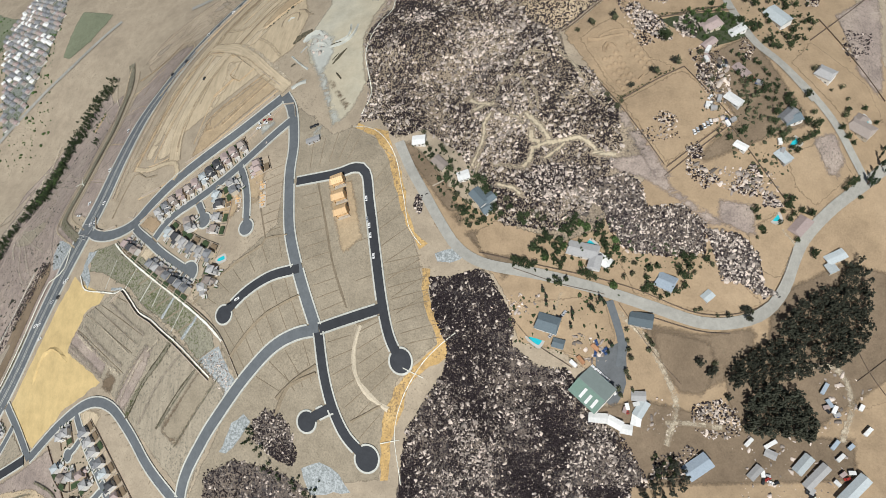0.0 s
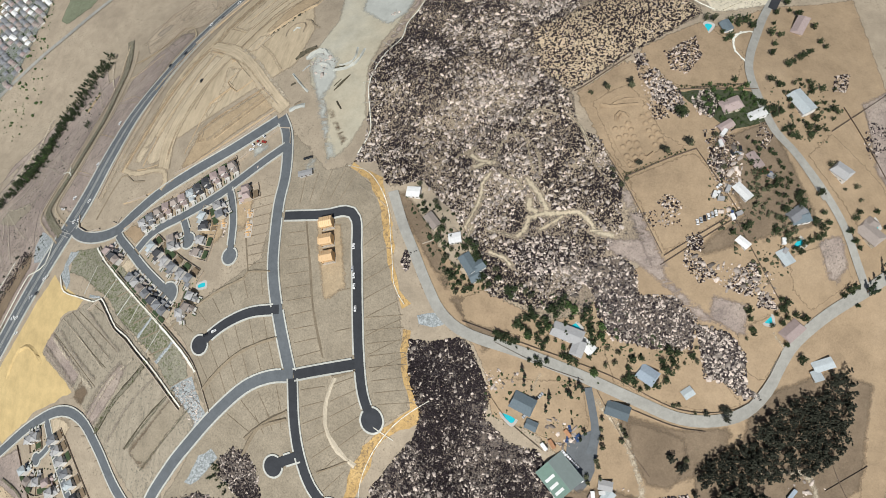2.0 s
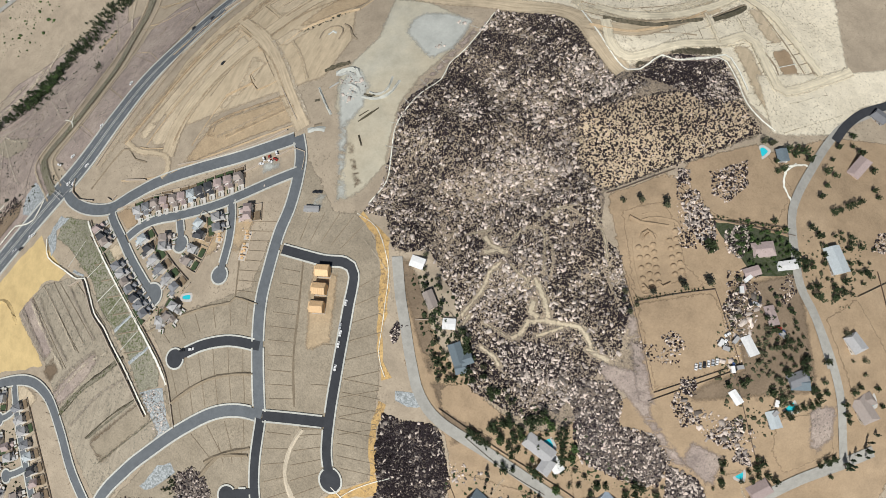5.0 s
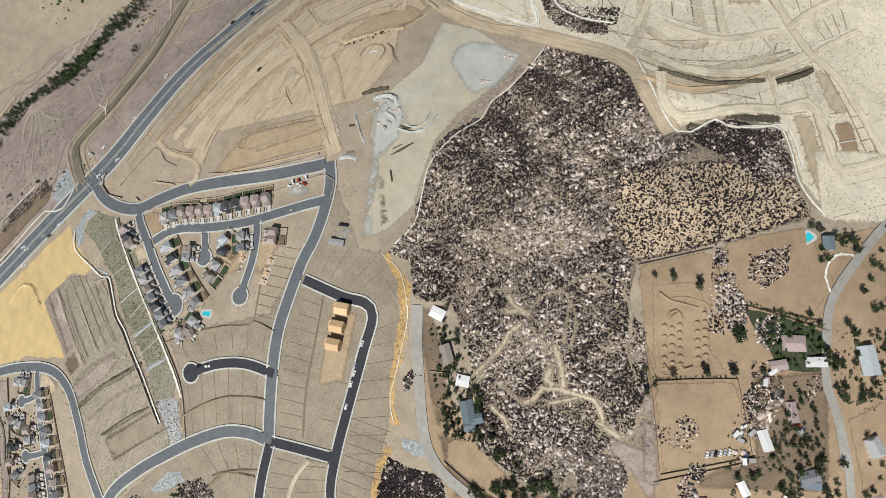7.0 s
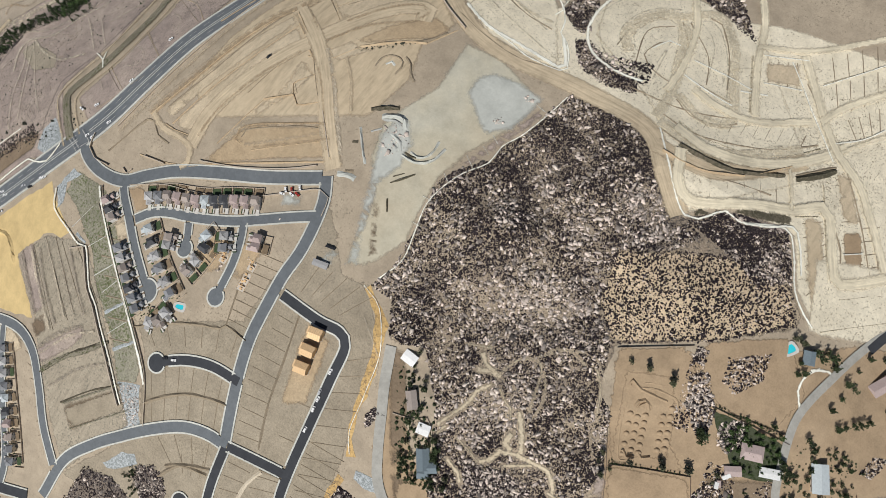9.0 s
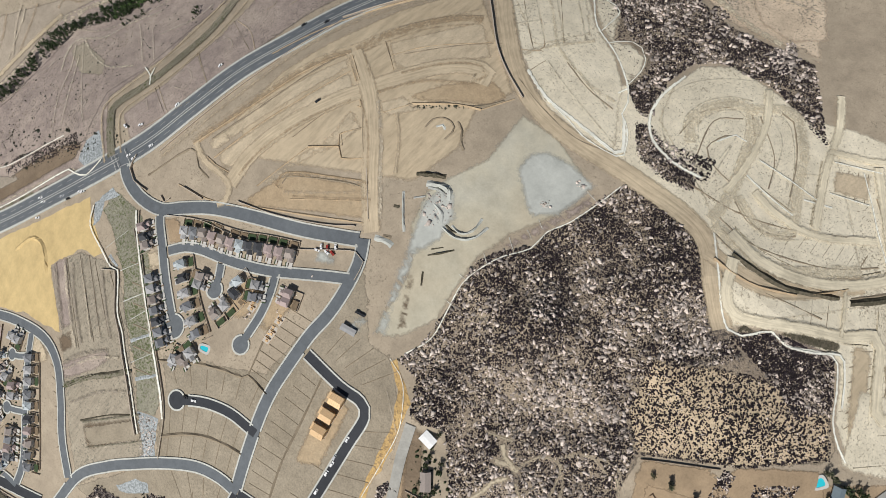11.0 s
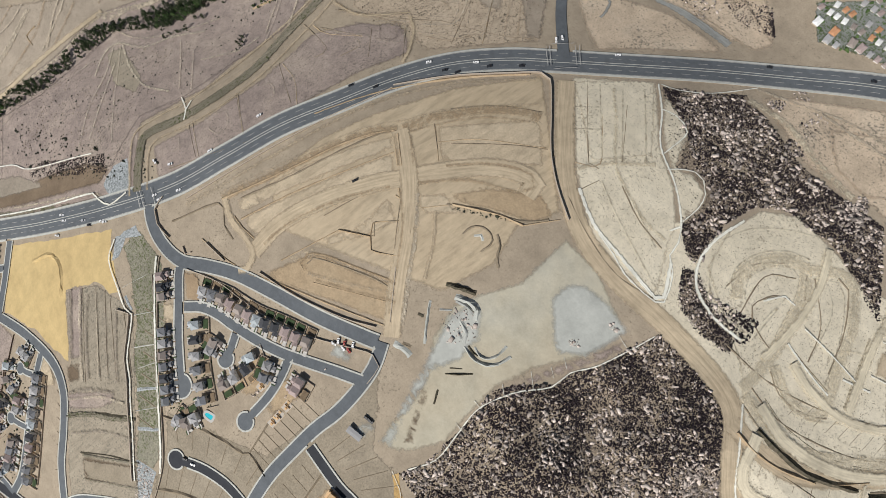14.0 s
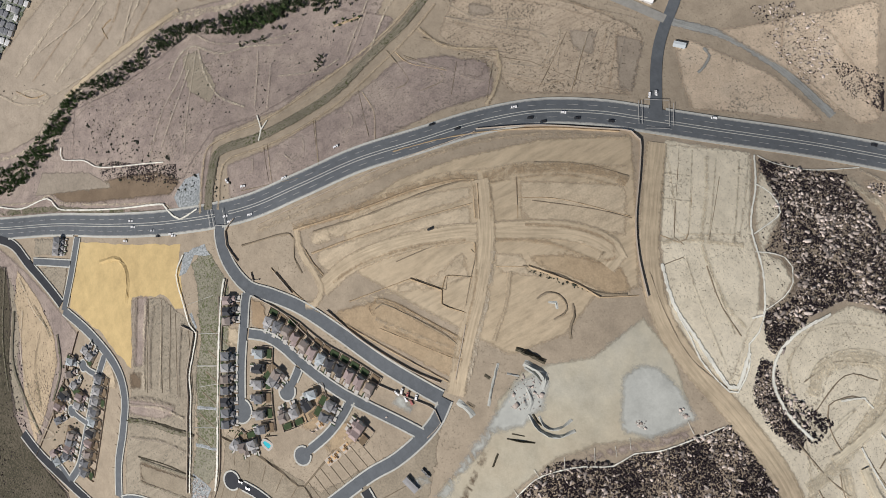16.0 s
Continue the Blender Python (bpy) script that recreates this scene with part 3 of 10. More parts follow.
track([(-196.4, 305.7), (-192.3, 306.2), (-188.2, 306.7)], 1.0, 'path_white', lift=0.3)
track([(55.8, 394.8), (50.7, 386.2), (52, 374.7), (58.5, 367.6), (64, 366)], 2.5, 'path_white', lift=0.2)
track([(51.3, 390), (61, 396.9), (67.9, 396.8)], 2.5, 'path_white', lift=0.2)
track([(-41.8, 139.6), (-43.8, 134.7), (-45.6, 127.4), (-48.8, 120.3)], 3.2, 'loam_road', lift=0.2)
track([(-31.4, 151.6), (-28.9, 155), (-22.1, 157)], 4.0, 'loam_road', lift=0.2)
track([(89.5, 193.3), (97.9, 184.8), (101, 178.4)], 3.0, 'pale_track')

# trails over the rocky hill
track([(-82.4, 286.7), (-68.8, 305), (-53.1, 311.3), (-38.4, 304.3)], 1.6, 'trail')
track([(-156.9, 283.8), (-149.6, 308.7), (-148.7, 330.3), (-161.7, 346.4)], 1.4, 'trail')
track([(-172, 310.1), (-168, 334.3), (-167.6, 357.6)], 1.4, 'trail')
track([(-101.6, 218.5), (-97.9, 230.8), (-95.5, 240.8), (-95.7, 249.7), (-91.2, 259.2)], 4.8, 'clearing')
track([(-103.5, 260.6), (-97.6, 264.9), (-89.9, 266.2)], 6.0, 'clearing')
track([(-118.9, 268.4), (-112.1, 272.3), (-104.8, 276.6)], 3.2, 'clearing')
track([(-107.6, 270.6), (-101.2, 266.7), (-95.3, 266.4)], 5.6, 'clearing')
track([(-92.2, 264.7), (-90.3, 274.3), (-87.9, 281.6), (-82.8, 286.6), (-76.4, 288.2), (-72.8, 284.8), (-69.2, 275.2), (-64.1, 262.3)], 2.8, 'clearing')
track([(-71.4, 285.7), (-64.9, 278.5), (-61.3, 270.1), (-59.9, 261.6)], 2.4, 'clearing')
track([(-86.2, 260.3), (-78.4, 256.5), (-73.3, 255.3), (-69.6, 250.4)], 3.2, 'clearing')
track([(-68.2, 257.4), (-62.2, 251.7), (-56.1, 244.9), (-51.8, 238)], 6.0, 'clearing')
track([(-63.5, 244.1), (-63.4, 237.4), (-57.8, 235.3)], 6.4, 'clearing')
track([(-68, 218.1), (-64, 222.6), (-61.9, 231.3), (-54.1, 235.5), (-42.4, 238.1), (-32.5, 240.5), (-25.9, 236.5), (-20.7, 230), (-9.9, 228.9)], 5.6, 'clearing')
track([(-54.9, 225.4), (-47.5, 231.6), (-41.9, 236.7)], 4.6, 'clearing')
track([(-87.6, 219.8), (-78, 219.1), (-68.4, 217.1)], 3.2, 'clearing')
track([(-97.1, 221), (-98.1, 208.8), (-88.2, 197.4)], 4.0, 'clearing')
track([(-83.5, 205.8), (-73.9, 203.8), (-68.8, 199.8)], 4.8, 'clearing')
track([(-36.9, 297), (-31.7, 285.8), (-23.6, 270), (-17.9, 264.8)], 1.7600000000000002, 'clearing')
track([(-48.5, 307.2), (-39.7, 300.2), (-32.6, 287)], 3.2, 'clearing')
track([(-77.7, 295.1), (-74.8, 301.1), (-65.1, 305.9), (-55, 304.7)], 2.4, 'clearing')
track([(-24.5, 229.8), (-17.9, 231)], 4.2, 'clearing')
track([(-179.8, 239.3), (-157.3, 226.4), (-147.3, 210.5)], 2.0, 'pale_track')
track([(-9.3, 131.8), (7.6, 118.2), (19.9, 97.7), (25.2, 82.5), (19.2, 59.2)], 6.0, 'pale_track')
track([(52.1, 73.7), (32.3, 73.6), (18.8, 72.1)], 5.0, 'pale_track')
track([(92.2, 111.2), (109, 117), (122.5, 115.8), (129, 97.4), (121.6, 74.5)], 6.0, 'pale_track')

# ground areas
area([(-150.8, 230.1), (-127.9, 215.1), (-95.7, 190.1), (-37.9, 178.4), (12.4, 219.1), (-39.5, 318.1), (-11.6, 350.3), (75.4, 430.4), (135.2, 455.8), (178.3, 264.5), (164, 41.2), (0.6, 16.4), (-17.8, 89.1), (-70.2, 121.7), (-85.6, 147.7), (-125, 177.6)], 'orange_sand', name='sandy_plot')
area([(-258.8, 290.9), (-210, 251.8), (-189.5, 256.3), (-162.9, 235.5), (-148.5, 195.1), (-134.7, 162.9), (-130.9, 149.6), (-117.1, 103.4), (-144, 79.1), (-153, 19), (-300.9, -12.1), (-272.5, 46.5), (-262.3, 68), (-294.2, 114.5), (-313.9, 126.8), (-246.7, 181.9), (-249.4, 250.5)], 'lot_soil', name='graded_tract')
area([(-260.5, 455.2), (-194, 521.5), (-90.1, 582.4), (27.5, 615.7), (88.2, 455.4), (37.4, 410.8), (14.2, 422.6), (-6.7, 450.7), (-48.2, 435.5), (-66.5, 416.5), (-101.2, 444.3), (-136.6, 453.7), (-175.9, 439.9), (-205.3, 436.4)], 'pale_loam', name='graded_field')
area([(-593.8, -55.7), (-687.7, -4.3), (-680.1, 82.9), (-669.3, 176.5), (-657.9, 274.2), (-565.6, 394.5), (-526.4, 346.7), (-510.3, 271.5), (-520.5, 211), (-469.9, 183.4)], 'purple_scrub', name='scrub_plain')
area([(-157.8, 236.5), (-145.5, 240.8), (-127.2, 222.9), (-110.5, 200), (-101.9, 177.1), (-78.7, 179), (-59.9, 159.9), (-77.8, 141.7), (-123.2, 193.2)], 'brown_soil', name='garden_plot')
area([(-521.2, 42.5), (-486.3, 98.6), (-457.7, 150.1), (-445.6, 143.7), (-432.9, 140.4), (-411.6, 132.9), (-414.6, 126), (-428.9, 120.5), (-444.1, 87.4), (-417.7, 75.8), (-392.3, 64), (-410.2, 53.5), (-432.8, 43.1), (-472.7, 10), (-498.7, 25.7)], 'yellow_sand', name='sand_pad')
area([(-253.6, 428.6), (-224.3, 433.6), (-192.2, 426.7), (-185.4, 424.8), (-184.2, 395.5), (-196.3, 361.9), (-199.4, 338.4), (-194.5, 314.4), (-188.5, 293.5), (-196.4, 268.9), (-210.9, 251.8), (-217.8, 265.4), (-226, 296.9), (-236.8, 312.6), (-249.2, 320.7), (-258.9, 345.1), (-254.9, 363.9), (-246.6, 388.8), (-250.2, 408.6)], 'gravel_blue', name='gravel_pad')
area([(-228, 397), (-230, 412), (-222, 422), (-205.2, 427), (-181.4, 427), (-181.8, 409.7), (-184.2, 394), (-197.7, 378)], 'gravel_pale', name='gravel_patch')
area([(-255.1, 338), (-254, 359.2), (-240.5, 358.5), (-230.6, 347.5), (-224.9, 330.7), (-228.7, 311.7), (-215.6, 281.3), (-204.7, 261.4), (-212.6, 255.4), (-222.6, 276.7), (-239.1, 309.4)], 'gravel_pale', name='gravel_patch')
area([(-225.1, 298.3), (-224.1, 306.1), (-199.8, 275.6), (-203.2, 266.9)], 'brown_soil', name='soil_patch')
area([(-189.9, 257.2), (-163.3, 245.5), (-151.1, 217.8), (-144.2, 189.2), (-137.3, 173.1), (-128.4, 166.4), (-133.7, 162.9), (-142.4, 174.4), (-152.8, 200.5), (-161.9, 228.2), (-174.7, 245.3), (-191.4, 252.2)], 'orange_soil', name='cut_slope')
area([(-130.9, 149.6), (-126.1, 150.1), (-124.2, 130.1), (-110.9, 104), (-112.9, 95.3), (-129.1, 85.6), (-137.8, 74.7), (-142.2, 57.5), (-148.1, 40.2), (-148, 19.5), (-153, 19), (-154.5, 41), (-152.4, 59.9), (-144, 79.1), (-126.3, 95.8), (-117.1, 103.4), (-128.1, 126.4)], 'orange_soil', name='cut_slope')
area([(-443.6, 173.3), (-408.5, 179.2), (-383.4, 167.8), (-359.9, 155.7), (-330.7, 136.8), (-311.5, 123.6), (-296.6, 112.6), (-282, 93.6), (-298.3, 81.6), (-318.6, 100.4), (-341.3, 112), (-361.1, 120.3), (-384.6, 137.6), (-402.5, 142.9), (-418.5, 149.8), (-439.3, 152.5)], 'dry_grass_green', name='grassy_swale')
area([(-298.3, 82.1), (-281.5, 93.6), (-261.9, 68.5), (-270.7, 58.1), (-282.3, 65.1)], 'riprap_blue', name='rock_basin')
area([(-504.6, 173.5), (-500.4, 187.8), (-478.7, 181.7), (-476, 168.9), (-487.2, 159.8), (-496.5, 159.2)], 'riprap_blue', name='rock_apron')
area([(-447, 171), (-435.1, 172.3), (-443, 158.5), (-434, 146), (-436.1, 139.3), (-449.3, 150.6)], 'riprap_blue', name='rock_apron')
area([(-265.4, 43.5), (-254.6, 50.4), (-249.5, 45.5), (-257.6, 33.6), (-268.2, 23.7), (-273, 24.5)], 'riprap_blue', name='rock_apron')
area([(-209.9, 20.3), (-195.9, 25.8), (-183, 20.6), (-173.9, 9.8), (-202.5, 5.8)], 'riprap_blue', name='rock_apron')
area([(-123.4, 159.4), (-108.9, 163.8), (-102.9, 159), (-111.9, 154.6), (-121.2, 154.5)], 'riprap_blue', name='rock_apron')
area([(-199.8, 336.1), (-194.8, 351.5), (-182.6, 369.1), (-181.9, 384.4), (-175.1, 400.2), (-174.9, 421.3), (-172.3, 437.5), (-157.9, 446.8), (-136.2, 452.4), (-117.6, 456.1), (-101.2, 444.3), (-84.2, 426.8), (-64.8, 416.6), (-47.7, 434.3), (-32.2, 434.4), (-9, 450.3), (11, 425), (30.8, 411.5), (28.8, 400.8), (-5.6, 364.7), (-47.8, 326), (-38.3, 297.4), (-26.6, 292.8), (-16.6, 276.9), (-3.3, 259.3), (10.2, 237.7), (4.1, 218.6), (-19.6, 178.7), (-65.8, 156.3), (-80.1, 178.1), (-101.6, 205.6), (-105.5, 227.8), (-121.6, 234.6), (-137.8, 249.6), (-156.4, 237.4), (-173.2, 258.9), (-189.9, 257.2), (-185.9, 273.1), (-190.6, 300.7)], 'hill_scrub', name='hillside')
area([(-55.6, 395), (-83.7, 371.6), (-73.2, 339.4), (-50.9, 325.2), (-5.6, 364.7), (29.3, 405.1), (11.9, 423), (-30.5, 412.2)], 'flank_soil', name='hillside')
area([(-112.7, 145.3), (-89.6, 152.5), (-77.9, 134.3), (-70.2, 121.7), (-72.7, 108.3), (-55.3, 96.9), (-38.4, 95.8), (-31.3, 87.3), (-20.7, 69.3), (-7, 61.9), (-0.2, 53.4), (-2.1, 6.9), (-148, -15.8), (-140.5, 34.4), (-138.2, 51.6), (-127.8, 69), (-114.4, 87), (-111.4, 100.8), (-122.1, 123.4), (-125.9, 144.3)], 'burnt_scrub', name='hillside')
area([(-249.5, 45.5), (-239.2, 55.8), (-228.2, 55.1), (-218.4, 45.7), (-213, 28.5), (-216.5, 21), (-229.9, 24.3), (-248.3, 34.8)], 'burnt_scrub', name='hillside')
area([(-285.7, 10.3), (-261.2, 21.7), (-229.5, 19.2), (-207.3, 11.6), (-195.5, -24), (-287.1, -49.9)], 'burnt_scrub', name='hillside')
area([(-305, 547.5), (-281.8, 570.9), (-266.5, 594.5), (-242.8, 593.1), (-205.1, 587.4), (-171.4, 593.2), (-142, 601.1), (-97.9, 556), (-117.7, 559.1), (-145.6, 566.1), (-185.6, 556.7), (-200, 541.2), (-202.3, 518.9), (-197, 500.2), (-190, 485.5), (-201.1, 483.2), (-218.1, 490.7), (-218.7, 509.1), (-225.6, 519.7), (-242.5, 519.8), (-249.2, 513.5), (-264.3, 536.3), (-280.1, 539.9), (-288.8, 535.7)], 'hill_scrub', name='hillside')
area([(-196.6, 477.4), (-187.3, 483.5), (-169.6, 477.3), (-143.2, 476.2), (-137.6, 466.8), (-158.4, 459.1), (-179.8, 459.7)], 'hill_scrub', name='hillside')
area([(-638.1, 82.6), (-629.1, 128), (-630.3, 182), (-636.6, 215.8), (-617.1, 245.1), (-606.7, 283.3), (-594.4, 321.2), (-534.2, 384.6), (-517.3, 343.9), (-517.4, 301.9), (-515.5, 253), (-527.2, 211.9), (-518, 194.3), (-503.6, 173.1), (-525.5, 125.3), (-568, 46.4)], 'purple_scrub', name='scrub_plain')
area([(-566.4, -48), (-528.3, -28.4), (-473, -0.5), (-445.3, 15.1), (-430.6, -3.2), (-402.4, -42.4), (-375, -90.1), (-331.2, -70.8), (-310.7, -71.9), (-356.5, -195.9), (-593, -77.9)], 'purple_scrub', name='scrub_plain')
area([(-449.4, -145.4), (-420.1, -114.6), (-376, -88.3), (-331.2, -70.8), (-310.7, -71.9), (-356.5, -195.9)], 'burnt_scrub', name='scrub_plain')
area([(-563.3, -78.4), (-532.8, -49.1), (-498.4, -48), (-458.9, -71.8), (-412.9, -81.5), (-425, -112.1), (-459.3, -141.2)], 'grey_loam', name='scrub_plain')
area([(-443.5, 85.6), (-427.9, 120.5), (-419.2, 122.8), (-409.1, 129.8), (-396.6, 139.9), (-370.1, 129.3), (-346.7, 116.5), (-324, 102.6), (-297.3, 84.9), (-269.8, 65.1), (-297.8, -9.9), (-344.2, 28), (-374, 52.1), (-390.5, 64.8)], 'grey_loam', name='graded_field')
area([(-407, 278), (-367.8, 271.4), (-344.1, 287.9), (-314.8, 308.7), (-267.3, 342.9), (-262.8, 381), (-276.9, 412.9), (-264.7, 434.1), (-302, 455.1), (-359.1, 486), (-389.2, 427.8), (-405.7, 370.2), (-412.2, 328.6)], 'fill_soil', name='graded_field')
area([(-347.6, 501), (-306.5, 547.1), (-267.2, 516.4), (-239.8, 506.1), (-218.1, 490.7), (-210.1, 477.1), (-188.3, 451.4), (-213.9, 442.8), (-245.5, 440.2), (-287.7, 459.2)], 'pale_loam', name='graded_field')
area([(-188.1, 488.3), (-199.1, 516.3), (-197.3, 543.2), (-179.7, 561.6), (-145.6, 566.1), (-94.5, 561.5), (-13.2, 490.6), (-66.1, 417.8), (-98.6, 442.4), (-128.4, 467)], 'pale_loam', name='graded_field')
area([(-444.5, 86.9), (-437.2, 107.4), (-386.5, 79.2), (-391.9, 64.9)], 'purple_scrub', name='graded_strip')
area([(-392.7, 59.9), (-386.3, 75.6), (-372, 68.1), (-378.2, 53.1)], 'brown_soil', name='graded_strip')
area([(-374.9, 49.3), (-352.1, 92.1), (-340.3, 93.7), (-343.5, 74.6), (-361.3, 41.6)], 'purple_scrub', name='graded_strip')
area([(-327, 34.1), (-293.8, 81.3), (-279.5, 72.1), (-308.6, 21.4)], 'brown_soil', name='graded_strip')
area([(-188.1, 291.2), (-194, 313.9), (-198.5, 338.4), (-195.8, 361.5), (-189.2, 386.4), (-184.2, 404.1), (-180.3, 425.2), (-174.7, 430.5), (-174.1, 412.9), (-179.2, 391.6), (-185.9, 371.5), (-191.6, 341.7), (-195.3, 323.1), (-185.3, 295.8)], 'purple_scrub', name='hillside_edge')
area([(-102.9, 443.7), (-78.1, 425.1), (-65.2, 417.4), (-51.3, 433.9), (-10.6, 455.4), (-4.9, 450.9), (-34.5, 430.6), (-46.8, 431.9), (-63.4, 413.6), (-84.1, 421.8)], 'purple_scrub', name='hillside_edge')
area([(-209.7, 212.3), (-187.5, 214.2), (-173.9, 169.1), (-190.1, 155.6)], 'fill_dark', name='building_site')
area([(16.6, 332.1), (43.7, 339.1), (67.7, 344), (77.2, 324.6), (51.7, 309.5), (38.1, 318.6)], 'garden_soil', name='garden')

# patches, banks and wheelways of the fill
area([(-395.7, 250.4), (-387.6, 292.2), (-377.9, 335.9), (-370, 367.6), (-352.4, 360.1), (-362.9, 336.7), (-374.2, 294.8), (-372.8, 258.4), (-381.2, 249.9)], 'fill_pale', name='graded_lot')
area([(-409.2, 252.7), (-402.6, 300), (-392.2, 343.1), (-381.3, 374.1), (-370.4, 369), (-380.8, 327.6), (-391.1, 284.2), (-397.5, 250.4)], 'fill_pale', name='graded_lot')
area([(-369.4, 401.4), (-330.6, 464), (-298.4, 444.5), (-326.3, 410.9), (-343.1, 389.1)], 'fill_pale', name='graded_lot')
area([(-333.4, 365), (-320.9, 385.4), (-312, 379.7), (-294.3, 395), (-319.7, 357.8)], 'fill_pale', name='graded_lot')
area([(-351.4, 261.4), (-343, 306.8), (-338.7, 323.2), (-345.8, 350.5), (-324.3, 344.3), (-327.1, 323.2), (-340.9, 285.6), (-340, 272.4)], 'fill_pale', name='graded_lot')
area([(-343.9, 277.5), (-337.9, 288.7), (-314.6, 303.5), (-292, 319.7), (-270.1, 303), (-300.6, 280.5), (-343.1, 245.9), (-352.2, 246)], 'fill_dark', name='graded_lot')
area([(-320.9, 385.4), (-308.2, 408.5), (-284.9, 433.1), (-265.7, 430.4), (-272.2, 415.2), (-290.7, 401.4), (-313.9, 381.1)], 'fill_dark', name='graded_lot')
track([(-418.3, 244.4), (-409.9, 279), (-404.5, 305.9), (-398.9, 337.1), (-392.2, 361.8), (-383.5, 378.3)], 9.0, 'fill_dark')
track([(-422.8, 244.5), (-414.6, 281.4), (-406.2, 321.7), (-397.7, 359.9), (-385.8, 386.3), (-374, 416.8), (-339.5, 470.1)], 4.0, 'fill_pale')
track([(-381.3, 381.6), (-374.9, 403.7), (-360.7, 432.3), (-344.3, 454.5), (-331, 463.1)], 10.0, 'fill_dark')
track([(-376.9, 381.7), (-368.4, 404.2), (-353.9, 432.7), (-332.5, 456.1)], 4.0, 'fill_dark')
track([(-368.9, 246.4), (-373.4, 274.3), (-369.1, 306.9), (-359.1, 339.5), (-348.3, 363.5), (-337.1, 386.3), (-321.9, 412.8), (-305.5, 428.6), (-293.5, 431.8), (-290, 423.1)], 16.0, 'dirt_track')
track([(-368.4, 256), (-369.5, 282.3), (-362.2, 317.4), (-348.9, 352.4)], 5.0, 'fill_dark')
track([(-339.8, 369.7), (-320.7, 398.5), (-293.8, 421.3), (-291.6, 430.8), (-300.6, 434.1), (-319.2, 420.1), (-338.7, 391.5)], 5.0, 'fill_dark')
track([(-381.3, 379.3), (-354.4, 370.1), (-333.1, 358.7), (-311.8, 341.9), (-289.6, 321.6), (-263.2, 299.7)], 15.0, 'dirt_track')
track([(-381.3, 375.5), (-357.7, 365.3)], 4.0, 'fill_dark')
track([(-373.3, 383.1), (-351.6, 373.5)], 4.0, 'fill_dark')
track([(-342, 356.3), (-322.4, 346.7), (-302, 330.1), (-276.6, 306.7)], 4.0, 'fill_dark')
track([(-333.4, 365), (-310.7, 350.1), (-288.1, 329.7), (-265.3, 310)], 5.0, 'pale_track')
track([(-416.8, 246.2), (-398.9, 242.9), (-379.2, 246.2), (-367.1, 245.4), (-361.7, 235.7), (-364.1, 229.3)], 8.0, 'dirt_track')
track([(-315.9, 368.8), (-297.7, 355.3), (-282.1, 338.2)], 5.0, 'dirt_track')
track([(-334.3, 274.1), (-340, 272.4), (-342.7, 279.3), (-334.8, 289.2), (-311.3, 306.4), (-290.6, 321.1)], 5.0, 'fill_dark')
track([(-324.3, 275.4), (-298.4, 298.1), (-280.6, 314.6)], 4.0, 'fill_dark')
track([(-331.4, 272.8), (-304.7, 297.6), (-285.1, 317.4)], 5.0, 'fill_pale')
track([(-432, 216.8), (-425.2, 261.5), (-419.9, 309), (-415.3, 354.8), (-405, 397), (-388.1, 434.6), (-358.9, 478.7)], 6.0, 'fill_pale')

# graded terraces beside the haul road
track([(-286.2, 461.5), (-280.9, 474.9), (-270.3, 490.3), (-259.2, 504.8)], 6.0, 'loam_road')
track([(-321.2, 518.6), (-298.6, 502.7), (-275.1, 483.8), (-259.1, 479.1), (-233.8, 475.3), (-215.6, 478.6)], 5.0, 'loam_road')
track([(-340, 499.1), (-290.5, 462.9)], 2.0, 'loam_bank')
track([(-329.1, 512.6), (-280.4, 476.8)], 2.0, 'loam_bank')
track([(-317.7, 523.9), (-274.1, 488.5)], 2.5, 'loam_bank')
track([(-308.4, 536), (-263.5, 500.1)], 2.5, 'loam_bank')
track([(-310.6, 477.2), (-300.5, 490.7)], 2.0, 'loam_bank')
track([(-324.4, 487.7), (-314.2, 501.3)], 2.0, 'loam_bank')
track([(-270.5, 469.3), (-250.9, 463.9), (-223.6, 459.1), (-192.3, 454.6)], 2.2, 'loam_bank')
track([(-265.7, 479.5), (-242.7, 475.8), (-215.4, 470.2)], 2.2, 'loam_bank')
track([(-274.6, 454.1), (-249.5, 447.5), (-224.4, 448.7), (-190.6, 451.1), (-187.7, 455.3), (-202.3, 472.4)], 3.5, 'path_white')

# rings of the graded bowl
track([(-197.2, 528.7), (-197.9, 505.6), (-193.1, 487.8), (-180.1, 475.8), (-159.8, 473.2), (-140.5, 478.2)], 3.0, 'path_white')
track([(-161.6, 492.3), (-171.4, 503.3), (-170.8, 519.1), (-162.4, 534.8), (-151.8, 541), (-140.3, 531.8), (-132.8, 516.2), (-125, 497), (-119.5, 476.4), (-118.4, 460.2)], 11.0, 'loam_road')
track([(-166.1, 492.1), (-176.3, 503.1), (-175.8, 521.2), (-166.5, 538.3), (-153.3, 547.4)], 2.2, 'loam_bank')
track([(-158.4, 496.4), (-166.8, 506), (-165.9, 519.3), (-159.2, 531.6), (-149.1, 533.6), (-139.3, 519.9), (-129.8, 496.9)], 2.2, 'loam_bank')
track([(-150.1, 541.2), (-136.3, 556.8), (-124.6, 558.6), (-106.7, 541.9), (-94.7, 520.5), (-81.6, 498.4), (-79.8, 486.9), (-95.1, 479.9), (-116.9, 485)], 10.0, 'loam_road')
track([(-143.5, 540.2), (-131.9, 552.3), (-123.6, 549.7), (-107.5, 533.4), (-93.4, 510), (-85.4, 493)], 2.2, 'loam_bank')
track([(-116.9, 482.5), (-93, 477.6), (-77.3, 485.6), (-56.3, 510.7)], 2.2, 'loam_bank')
